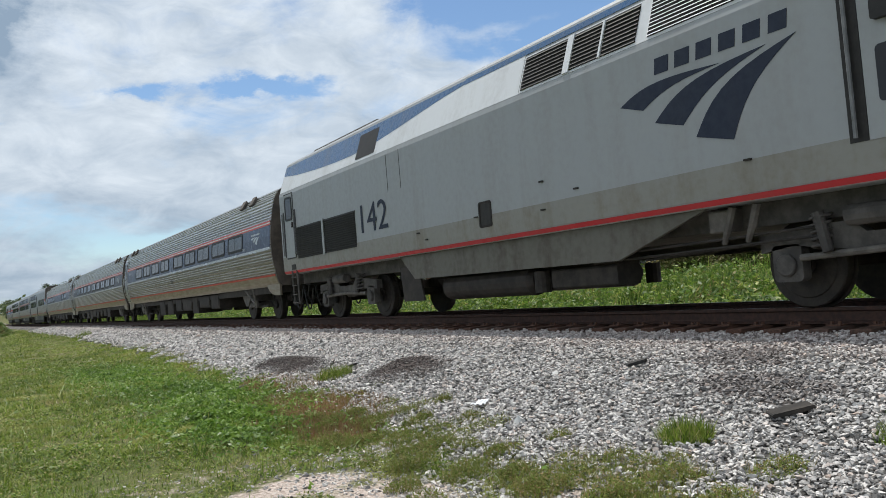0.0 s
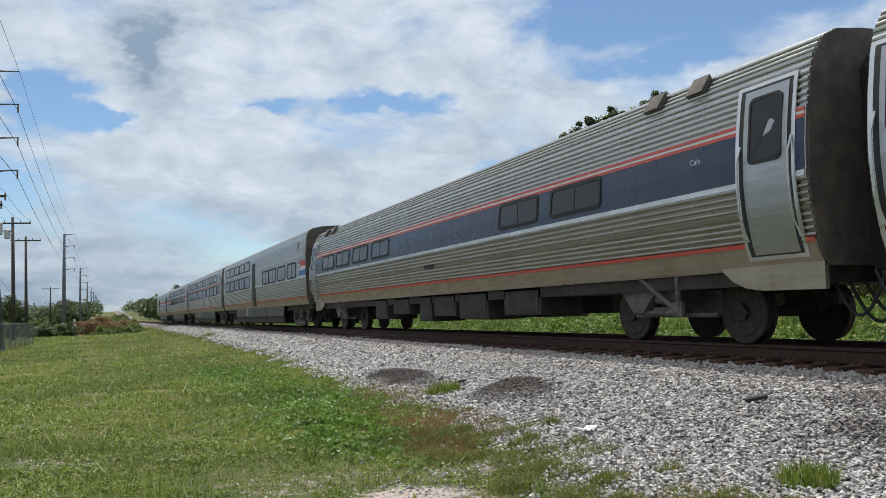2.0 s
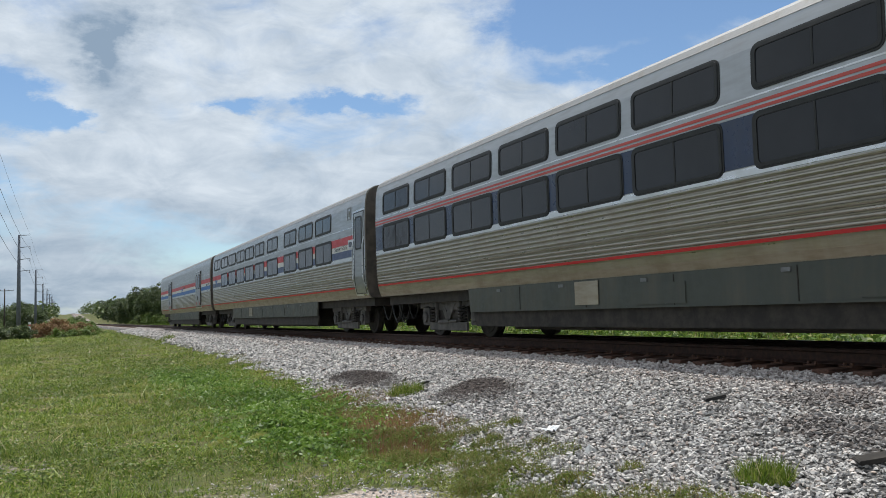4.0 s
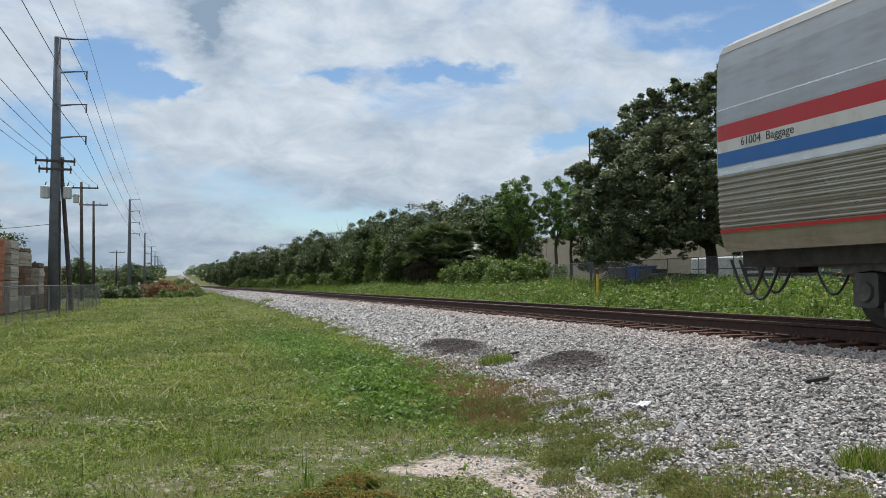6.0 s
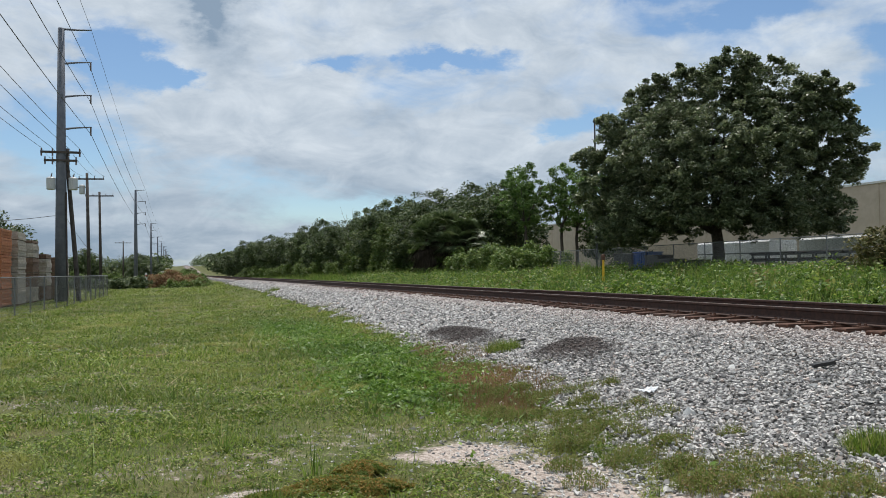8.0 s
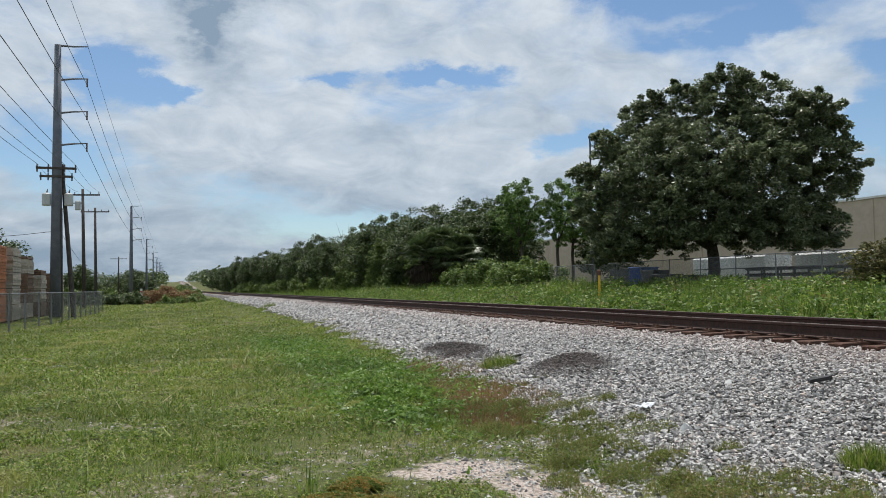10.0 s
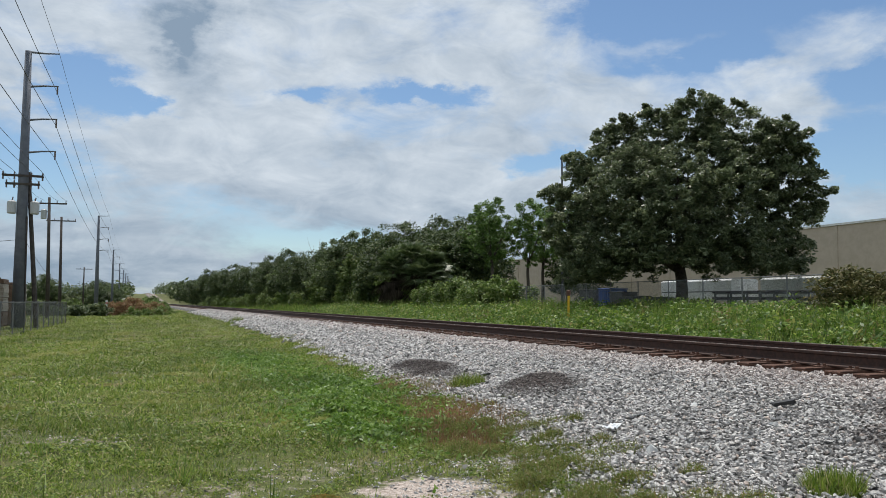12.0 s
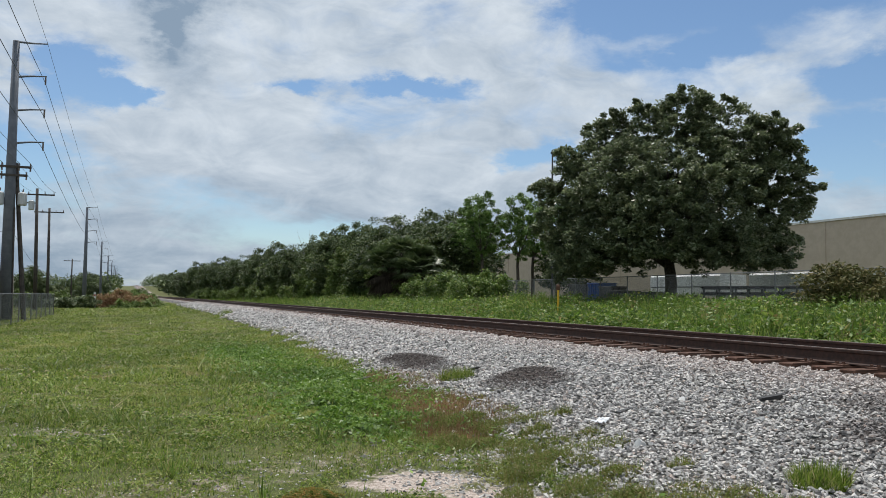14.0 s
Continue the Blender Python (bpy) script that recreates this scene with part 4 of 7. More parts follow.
def car_ends(parent, side, top, with_lead=True):
    """End walls, buffer plates, coupler and the looped hoses between cars."""
    inner = [(x - 0.03, z) for x, z in side.half]
    for nm, y0, y1 in (("end_wall", -0.02, 0.03), ("end_wall", CAR_L - 0.03, CAR_L + 0.02)):
        part(nm, Mesh().prism(mirror(inner)[::-1], y0, y1), M["end"], parent, "grimy dark car end")
    dia = [(-0.62, 0.95), (0.62, 0.95), (0.66, 1.1), (0.66, top - 0.5), (0.5, top - 0.3), (-0.5, top - 0.3), (-0.66, top - 0.5), (-0.66, 1.1)]
    part("diaphragm", Mesh().prism(dia, -0.40, -0.02), M["hose"], parent, "black rubber diaphragm")
    part("diaphragm", Mesh().prism(dia, CAR_L + 0.02, CAR_L + 0.40), M["hose"], parent, "black rubber diaphragm")
    for y, d in ((0.0, -1), (CAR_L, 1)):
        k = Mesh().box(-0.18, 0.18, min(y, y + d * 0.45), max(y, y + d * 0.45), 0.72, 0.95, 0.03)
        part("coupler", k, M["under"], parent)
        for x, deep, out in ((-1.0, 0.40, 0.5), (-0.75, 0.32, 0.62), (-0.5, 0.42, 0.55), (0.6, 0.38, 0.55)):
            pts = [(x, y - d * 0.25 + d * (0.25 + out) * t, 0.92 - (0.92 - deep) * math.sin(math.pi * min(1, t * 0.95 + 0.05))) for t in np.linspace(0, 1, 11)]
            part("hose", Mesh().tube(pts, [0.022] * len(pts), 6), M["hose"], parent, "looped black cable or air hose")


def side_door(side, parent, y0, y1, z0, z1, s, key, mat, handle_right=True):
    """A vestibule door with painted recess shade, its own window and grab rails."""
    ck = ("door", key, s)
    w = y1 - y0
    if ck not in CACHE:
        rec = side.strip(-0.11, w + 0.15, z0 - 0.05, z1 + 0.09, 0.0, 0.016, s).data("door_surround", M["bright"])
        # dark ring, wider than the seal alone: stands for shade in the door recess
        seal_shade = side.strip(-0.05, w + 0.085, z0, z1 + 0.035, 0.0, 0.020, s).data("door_seal", M["rubber"])
        leaf = side.strip(0.0, w, z0 + 0.02, z1, 0.0, 0.026, s).data("door_leaf", mat)
        zz = z0 + (z1 - z0) * 0.56
        gl = Mesh()
        side.plate(gl, rrect(w * 0.16, w * 0.84, zz, z1 - 0.13, 0.07), 0.0, 0.036, s)
        gk = Mesh()
        side.ring(gk, rrect(w * 0.12, w * 0.88, zz - 0.03, z1 - 0.10, 0.09), rrect(w * 0.17, w * 0.83, zz + 0.01, z1 - 0.14, 0.07), 0.0, 0.042, s)
        gr = []
        for q in (-0.06, w + 0.06):
            gr.append(Mesh().tube([(s * (side.x(z) + (0.075 if 0.05 < t < 0.95 else 0.02)), q, z) for t in np.linspace(0, 1, 7) for z in (z0 + 0.2 + (z1 - z0 - 0.9) * t,)], [0.014] * 7, 6).data("grab_rail", M["bright"]))
        CACHE[ck] = (rec, seal_shade, leaf, gl.data("door_window", M["glass"]), gk.data("window_gasket", M["rubber"]), gr)
    rec, seal_shade, leaf, gl, gk, gr = CACHE[ck]
    d = part("door", rec, None, parent, "stainless vestibule door with a dark window")
    d.location = (0, y0, 0)
    for nm, me in (("door_seal", seal_shade), ("door_leaf", leaf), ("door_window", gl), ("window_gasket", gk), ("grab_rail", gr[0]), ("grab_rail", gr[1])):
        part(nm, me, None, d)


def underfloor(parent, spans, z0, rng, x=1.30):
    part("underframe", Mesh().box(-1.30, 1.30, 0.15, CAR_L - 0.15, 0.80, 1.04), M["under"], parent)
    for a, b, lo in spans:
        for s in (-1, 1):
            k = Mesh().box(min(s * 0.35, s * x), max(s * 0.35, s * x), a, b, lo, 1.02, 0.03)
            k.box(min(s * x, s * (x + 0.015)), max(s * x, s * (x + 0.015)), a + 0.08, b - 0.08, lo + 0.08, 0.95)
            k.tube([(s * (x + 0.03), a + 0.15, 0.93), (s * (x + 0.03), b - 0.15, 0.93)], [0.012, 0.012], 5)
            part("equipment_box", k, M["box"], parent, "dusty underfloor equipment box")


def car_label(n):
    return "silver fluted passenger car with " + n


def amfleet(name, label, windows, number, front_door, rng, lounge=False, band="navy"):
    car = thing(name, label, "passenger car", group="cars of the passing train")
    half = AM.fluted(((1.30, 2.04), (2.90, 3.88)), 0.090, 0.026)
    shell = Mesh().prism(mirror(half)[::-1], 0, CAR_L).by_height(2.09, 1, 0)
    part("body", shell, [M["steel"], M["steel_low"]], car, "fluted stainless steel shell")
    for s in (-1, 1):
        part("sill", AM.strip(0.02, CAR_L - 0.02, 1.02, 1.27, 0.0, 0.006, s), M["steel_warm"], car, "dusty side sill")
        part("lower_stripe", AM.strip(0.02, CAR_L - 0.02, 1.28, 1.335, -0.004, 0.010, s), M["coral"], car, "faded red stripe")
        part("trim", AM.strip(0.02, CAR_L - 0.02, 2.055, 2.125, 0.0, 0.016, s), M["bright"], car, "bright trim strip")
        part("window_band", AM.strip(0.02, CAR_L - 0.02, 2.13, 2.745, 0.0, 0.006, s), M[band], car, "dark blue window band")
        for z in (2.752, 2.838):
            part("upper_stripe", AM.strip(0.02, CAR_L - 0.02, z, z + 0.045, 0.0, 0.008, s), M["coral"], car, "faded red stripe")
        part("white_stripe", AM.strip(0.02, CAR_L - 0.02, 2.800, 2.834, 0.0, 0.007, s), M["white"], car)
        for y in windows:
            window_unit(AM, "am", 1.66, 2.235, 2.735, car, y, s)
        side_door(AM, car, 24.32, 24.98, 1.16, 3.28, s, "am", M["steel_flat"])
        if front_door:
            side_door(AM, car, 0.26, 1.00, 1.16, 3.28, s, "am2", M["steel_flat"])
        # deep step wells at the vestibules
        w = 1.75 if front_door else 1.15
        for sweep in ([(0.0, 1.06), (w, 1.06), (w - 0.06, 0.98), (w - 0.22, 0.86), (w - 0.45, 0.77), (w - 0.75, 0.73), (0.0, 0.72)],
                      [(CAR_L, 1.06), (CAR_L, 0.72), (24.5, 0.73), (24.2, 0.77), (23.97, 0.86), (23.81, 0.98), (23.75, 1.06)]):
            part("step_well", Mesh().prism_x(sweep, s * 1.37 - 0.03, s * 1.37 + 0.03), M["steel_warm"], car, "dusty sill swept down round the steps")
    spans = []
    y = 7.0
    while y < 17.6:
        w = rng.choice((0.9, 1.15, 1.4, 1.6))
        spans.append((y, y + w, rng.choice((0.32, 0.38, 0.45, 0.52))))
        y += w + rng.choice((0.15, 0.25, 0.55, 0.8))
    underfloor(car, spans, 0.5, rng)
    for yc in (3.3, CAR_L - 3.4):
        inboard_truck(car, yc)
    car_ends(car, AM, 3.885)
    for y in (1.9, 2.9, 22.2, 23.2):
        for s in (-1, 1):
            k = Mesh()
            k.add([(s * 1.40, y, 3.52), (s * 1.25, y, 3.74), (s * 1.25, y + 0.34, 3.74), (s * 1.40, y + 0.34, 3.52), (s * 1.46, y, 3.56), (s * 1.29, y, 3.82), (s * 1.29, y + 0.34, 3.82), (s * 1.46, y + 0.34, 3.56)],
                  [(0, 1, 2, 3), (4, 5, 6, 7), (0, 1, 5, 4), (1, 2, 6, 5), (2, 3, 7, 6), (3, 0, 4, 7)])
            part("roof_vent", k, M["end"], car)
    if not front_door:
        swoosh("emblem", 0.95, 1.80, 2.28, 2.52, AM, M["pale"], car, 0.012)
        bars("painted_mark", 0.95, 1.80, 2.56, 2.61, 6, AM, M["pale"], car, 0.012)
    if number:
        lettering("car_number", number, 0.085, 2.55, 2.22, AM, M["pale"], car, 0.010)
        lettering("car_number", number, 0.15, 13.3, 1.70, AM, M["ink"], car, 0.010, wide=0.9)
    else:
        bars("painted_mark", 11.9, 12.6, 1.66, 1.76, 5, AM, M["ink"], car, 0.008)
    lettering("class_sign", "Cafe" if lounge else "Coachclass", 0.085, 1.95 if lounge else 23.55, 2.55, AM, M["pale"], car, 0.010)
    return car


def viewliner(name, label, low, high, livery, number, rng, mid_door=None, baggage=False, lead_door=True):
    car = thing(name, label, "baggage car" if baggage else "passenger car", group="cars of the passing train")
    half = VL.fluted(((1.32, 2.10),), 0.078, 0.022)
    part("body", Mesh().prism(mirror(half)[::-1], 0, CAR_L).by_height(2.105, 1, 0), [M["steel"], M["steel_low"]], car, "stainless shell, fluted below the windows")
    rf = [(x + 0.006, z + 0.006) for x, z in VL.half if z > 3.88]
    part("roof", Mesh().prism(mirror(rf)[::-1], 0.01, CAR_L - 0.01), M["roof"], car, "pale grey roof")
    for s in (-1, 1):
        part("sill", VL.strip(0.02, CAR_L - 0.02, 1.04, 1.26, 0.0, 0.006, s), M["steel_warm"], car, "dusty side sill")
        part("upper_panel", VL.strip(0.02, CAR_L - 0.02, 2.86, 3.90, 0.0, 0.005, s), M["steel_flat"], car, "smooth satin steel panel")
        part("seam", VL.strip(0.02, CAR_L - 0.02, 3.055, 3.075, 0.0, 0.010, s), M["bright"], car)
        part("eave_seam", VL.strip(0.02, CAR_L - 0.02, 3.905, 3.925, 0.0, 0.005, s), M["rubber"], car)
        part("lower_stripe", VL.strip(0.02, CAR_L - 0.02, 1.29, 1.335, -0.004, 0.012, s), M["red"], car, "red stripe")
        part("trim", VL.strip(0.02, CAR_L - 0.02, 2.115, 2.215, 0.0, 0.012, s), M["bright"], car, "bright trim strip")
        if livery == "tricolour":
            c3 = (M["red"], M["white"], M["blue"] if baggage else M["slate"])
            for (a, b), mt, nm in zip(((2.61, 2.84), (2.44, 2.61), (2.235, 2.44)), c3, ("red_stripe", "white_stripe", "blue_stripe")):
                part(nm, VL.strip(0.02, CAR_L - 0.02, a, b, 0.0, 0.006, s), mt, car, nm.replace("_", " ") + " of the livery")
        elif livery == "grey":
            part("window_band", VL.strip(0.02, CAR_L - 0.02, 2.23, 2.855, 0.0, 0.006, s), M["steel_flat"], car)
            for (a, b), mt, nm in zip(((2.61, 2.84), (2.44, 2.61), (2.235, 2.44)), (M["red"], M["white"], M["blue"]), ("red_stripe", "white_stripe", "blue_stripe")):
                part(nm, VL.strip(0.02, 1.25, a, b, 0.0, 0.010, s), mt, car)
        else:
            part("window_band", VL.strip(0.02, CAR_L - 0.02, 2.23, 2.855, 0.0, 0.006, s), M["navy"], car, "navy window band")
            for z in (2.89, 2.96):
                part("upper_stripe", VL.strip(0.02, CAR_L - 0.02, z, z + 0.04, 0.0, 0.012, s), M["coral"], car, "faded red stripe")
        for y in low:
            window_unit(VL, "vl_low", 1.78, 2.19, 2.84, car, y, s)
        for y in high:
            window_unit(VL, "vl_high", 1.74, 3.15, 3.68, car, y, s)
        if baggage:
            for y in (3.50, 17.75):
                d = part("baggage_door", VL.strip(y - 0.10, y + 2.02, 1.22, 3.46, 0.0, 0.022, s), M["bright"], car, "double stainless loading door in a recessed frame")
                part("door_shadow_gap", VL.strip(y - 0.02, y + 1.94, 1.30, 3.40, 0.0, 0.026, s), M["rubber"], d)
                for a in (0.03, 0.99):
                    leaf = part("door_leaf", VL.strip(y + a, y + a + 0.91, 1.33, 3.37, 0.0, 0.034, s), M["steel_flat"], d)
                    k = VL.plate(Mesh(), rrect(y + a + 0.22, y + a + 0.70, 2.42, 3.22, 0.10), 0.0, 0.044, s)
                    part("door_window", k, M["glass"], d)
                    k = Mesh()
                    VL.ring(k, rrect(y + a + 0.18, y + a + 0.74, 2.38, 3.26, 0.12), rrect(y + a + 0.23, y + a + 0.69, 2.43, 3.21, 0.09), 0.0, 0.050, s)
                    part("window_gasket", k, M["rubber"], d)
                    k = VL.plate(Mesh(), [(y + a + 0.36, 1.42), (y + a + 0.58, 1.42), (y + a + 0.58, 1.60), (y + a + 0.36, 1.60)], 0.0, 0.038, s)
                    part("warning_label", k, M["tag_red"], d, "small red label")
                part("latch", VL.plate(Mesh(), rrect(y + 0.88, y + 1.02, 1.70, 1.95, 0.03), 0.0, 0.055, s), M["under"], d)
                part("door_rail", Mesh().tube([(s * (VL.x(3.4) + 0.05), y - 0.06, z) for z in (1.4, 2.4, 3.42)], [0.03] * 3, 8), M["under"], d)
                st = Mesh()
                for z in (0.52, 0.78):
                    st.box(min(s * 1.28, s * 1.50), max(s * 1.28, s * 1.50), y + 1.6, y + 2.0, z, z + 0.03)
                for q in (y + 1.6, y + 2.0):
                    st.tube([(s * 1.42, q, 0.5), (s * 1.42, q, 1.04)], [0.014, 0.014], 5)
                part("step", st, M["under"], car)
        else:
            if lead_door:
                side_door(VL, car, 0.12, 0.86, 1.14, 3.42, s, "vl", M["steel_flat"])
            k = Mesh()
            VL.ring(k, rrect(1.20, 1.53, 3.30, 3.68, 0.03), rrect(1.24, 1.49, 3.34, 3.64, 0.03), 0.0, 0.016, s)
            VL.plate(k, rrect(1.29, 1.44, 3.40, 3.58, 0.06), 0.0, 0.018, s)
            part("intake_grille", k, M["roof"], car)
            k = Mesh()
            VL.ring(k, rrect(1.03, 1.45, 2.45, 2.72, 0.05), rrect(1.08, 1.40, 2.51, 2.66, 0.06), 0.0, 0.018, s)
            part("small_window", k, M["bright"], car)
            part("small_pane", VL.plate(Mesh(), rrect(1.07, 1.41, 2.50, 2.67, 0.06), 0.0, 0.012, s), M["glass"], car)
        if mid_door:
            part("service_door", VL.strip(mid_door, mid_door + 1.0, 1.10, 3.45, 0.0, 0.020, s), M["rubber"], car, "dark service doorway")
        # belly skirt between the trucks
        a, b = 5.15, CAR_L - 5.15
        k = Mesh().prism_x([(a, 1.03), (b, 1.03), (b - 0.08, 0.55), (a + 0.08, 0.55)], s * 1.46 - 0.02, s * 1.46 + 0.02)
        sk = part("skirt", k, M["skirt"], car, "olive grey belly skirt")
        part("skirt_lower_edge", Mesh().prism_x([(a + 0.08, 0.555), (b - 0.08, 0.555), (b - 0.22, 0.26), (a + 0.22, 0.26)], s * 1.40 - 0.02, s * 1.40 + 0.02), M["under"], sk, "dark set-back lower edge")
        part("skirt_lip", Mesh().box(min(s * 1.479, s * 1.492), max(s * 1.479, s * 1.492), a + 0.1, b - 0.1, 0.55, 0.575), M["skirt"], sk)
        for q in (7.2, 9.0, 11.6, 14.2, 16.4, 18.6):
            part("latch", Mesh().box(min(s * 1.479, s * 1.498), max(s * 1.479, s * 1.498), q, q + 0.14, 0.93, 0.98), M["galv"], sk)
        if not baggage:
            part("service_panel", VL.plate(Mesh(), [(15.4, 0.62), (16.05, 0.62), (16.05, 1.0), (15.4, 1.0)], 0.02, 0.03, s), M["steel_warm"], sk, "pale service panel")
        for i in range(1, 7):
            q = a + (b - a) * i / 7
            part("skirt_seam", Mesh().box(min(s * 1.479, s * 1.488), max(s * 1.479, s * 1.488), q - 0.008, q + 0.008, 0.58, 1.0), M["under"], sk)
        if not baggage:
            for q in (9.6, 13.4):
                part("access_panel", Mesh().box(min(s * 1.479, s * 1.496), max(s * 1.479, s * 1.496), q, q + 1.1, 0.60, 0.90), M["skirt"], sk)
    rng2 = random.Random(11)
    underfloor(car, [(6.0, 18.6, 0.20)], 0.3, rng2, 1.2)
    for yc in (2.9, CAR_L - 3.5):
        outboard_truck(car, yc)
    car_ends(car, VL, 4.41)
    return car


def loft(sections, caps=True):
    """Sections: (y, outline of (x, z)) with as many points each."""
    k = Mesh()
    n = len(sections[0][1])
    for y, pr in sections:
        k.v += [(x, y, z) for x, z in pr]
    for i in range(len(sections) - 1):
        k.f += [(i * n + q, i * n + (q + 1) % n, (i + 1) * n + (q + 1) % n, (i + 1) * n + q) for q in range(n)]
    if caps:
        k.f += [tuple(range(n)), tuple((len(sections) - 1) * n + q for q in range(n - 1, -1, -1))]
    k.mi = [0] * len(k.f)
    return k


def louvre(parent, side, y0, y1, z0, z1, n, s, name="louvred_intake", frame_mat="loco", slat="louvre"):
    """A grille: dark back, a frame, slats, and posts."""
    g = part(name, side.strip(y0, y1, z0, z1, 0.0, 0.006, s), M["louvre"], parent, "dark louvred intake")
    h = (z1 - z0) / n
    for i in range(n):
        z = z0 + (i + 0.5) * h
        k = Mesh()
        x = side.x(z)
        k.add([(s * (x + 0.008), y, z + h * 0.1) for y in (y0, y1)] + [(s * (x + 0.034), y, z - h * 0.32) for y in (y1, y0)] + [(s * (x + 0.008), y, z + h * 0.02) for y in (y0, y1)],
              [(0, 1, 2, 3), (5, 4, 3, 2), (0, 3, 4), (1, 5, 2)])
        part("slat", k, M[slat], g)
    return g


def locomotive():
    """y = 0 at the tail, the nose at y = -21."""
    lo = thing("locomotive", "silver diesel passenger locomotive with blue roof flash and red sill line", "locomotive", group="")
    full = mirror(LO.half)[::-1]
    part("body", Mesh().prism(full, -17.6, 0.0), M["loco"], lo, "silver painted carbody")
    secs = []
    for y, zc, zk, xk in ((-17.6, 9, 1.0, 1.0), (-18.5, 9, 1.0, 1.0), (-19.6, 3.35, 1.0, 0.96), (-20.6, 2.75, 1.0, 0.86), (-21.0, 2.45, 1.0, 0.72)):
        secs.append((y, [(x * xk, min(z, zc + 0.02 * (1.5 - abs(x)))) for x, z in full]))
    part("cab", loft(secs), M["loco"], lo, "cab with a sloping nose")
    part("windscreen", Mesh().add([(-1.0, -18.62, 4.02), (1.0, -18.62, 4.02), (1.12, -19.42, 3.50), (-1.12, -19.42, 3.50)], [(0, 1, 2, 3)]), M["glass"], lo)
    for s in (-1, 1):
        part("sill_line", LO.strip(-20.0, -0.02, 1.27, 1.335, -0.005, 0.012, s), M["red"], lo, "red sill line")
        part("lower_panel", LO.strip(-17.5, -0.02, 1.345, 1.72, 0.0, 0.004, s), M["loco_low"], lo, "road-dusted lower panel")
        # the sloping shoulder: white, with the blue flash above it
        part("white_shoulder", LO.strip(-11.45, -0.03, 3.50, 4.16, 0.0, 0.004, s), M["loco_white"], lo, "white shoulder panel")
        part("grey_shoulder", LO.strip(-17.5, -11.47, 3.50, 4.10, 0.0, 0.004, s), M["loco_white"], lo, "white shoulder panel")
        low = ((-0.05, 3.98), (-1.2, 3.86), (-2.5, 3.78), (-3.8, 3.73), (-4.9, 3.72), (-6.1, 3.79), (-7.0, 3.88), (-7.9, 3.99), (-8.8, 4.09), (-9.6, 4.15))
        part("blue_flash", LO.ribbon(low, [(y, 4.22) for y, z in low], 0.0, 0.008, s), M["loco_blue"], lo, "tapering blue flash")
        part("roof_line", LO.strip(-17.5, -9.6, 4.14, 4.24, 0.0, 0.009, s), M["loco_blue"], lo, "thin blue roof line")
        part("shoulder_window", LO.strip(-6.10, -5.12, 3.56, 4.12, 0.0, 0.012, s), M["louvre"], lo, "black shoulder intake")
        louvre(lo, LO, -12.58, -11.50, 3.54, 4.08, 9, s)
        louvre(lo, LO, -14.08, -12.72, 3.54, 4.08, 9, s)
        part("post", LO.strip(-12.72, -12.58, 3.52, 4.10, 0.0, 0.03, s), M["loco_white"], lo)
        part("post", LO.strip(-13.40, -13.36, 3.54, 4.08, 0.0, 0.036, s), M["loco_white"], lo)
        louvre(lo, LO, -16.6, -14.30, 3.54, 4.08, 10, s, slat="loco_white")
        louvre(lo, LO, -3.00, -1.20, 1.63, 2.45, 16, s)
        louvre(lo, LO, -4.98, -3.12, 1.63, 2.45, 16, s)
        fr = Mesh()
        for a, b in ((-3.12, -3.00),):
            LO.plate(fr, [(a, 1.60), (b, 1.60), (b, 2.48), (a, 2.48)], 0.0, 0.03, s)
        part("grille_post", fr, M["loco"], lo)
        # tail door with grab rails, and its ladder
        d = part("door", LO.strip(-1.06, -0.36, 1.66, 3.42, 0.0, 0.010, s), M["rubber"], lo, "tail crew door")
        part("door_leaf", LO.strip(-1.03, -0.39, 1.69, 3.39, 0.0, 0.018, s), M["loco"], d)
        part("door_window", LO.plate(Mesh(), rrect(-0.95, -0.50, 2.72, 3.28, 0.07), 0.0, 0.026, s), M["glass"], d)
        gk = Mesh()
        LO.ring(gk, rrect(-0.99, -0.46, 2.68, 3.32, 0.09), rrect(-0.94, -0.51, 2.73, 3.27, 0.06), 0.0, 0.034, s)
        part("window_gasket", gk, M["rubber"], d)
        part("latch", LO.plate(Mesh(), rrect(-1.02, -0.94, 2.48, 2.62, 0.02), 0.0, 0.05, s), M["under"], d)
        for y in (-0.26, -1.14):
            rec = part("handrail_recess", LO.plate(Mesh(), rrect(y - 0.05, y + 0.05, 1.72, 2.95, 0.03), 0.0, 0.007, s), M["louvre"], lo)
            part("handrail", Mesh().tube([(s * (LO.x(z) + 0.05), y, z) for z in (1.76, 2.3, 2.9)], [0.016] * 3, 6), M["galv"], rec)
        lad = Mesh()
        for y in (-0.98, -0.62):
            lad.tube([(s * 1.52, y, 0.44), (s * 1.53, y, 1.34)], [0.03, 0.03], 6)
        for z in (0.46, 0.68, 0.92, 1.14):
            lad.box(min(s * 1.48, s * 1.58), max(s * 1.48, s * 1.58), -0.98, -0.62, z, z + 0.03)
        part("ladder", lad, M["truck"], lo, "steel step ladder")
        part("step_pocket", LO.plate(Mesh(), rrect(-0.96, -0.64, 1.36, 1.50, 0.02), 0.0, 0.012, s), M["louvre"], lo)
        # panel seams and the filler port
        for y in (-6.72, -7.30):
            part("panel_seam", LO.strip(y - 0.006, y + 0.006, 2.62, 3.40, 0.0, 0.004, s), M["under"], lo)
        po = part("filler_port", LO.plate(Mesh(), rrect(-10.45, -10.12, 1.55, 1.93, 0.04), 0.0, 0.007, s), M["louvre"], lo, "dark filler port")
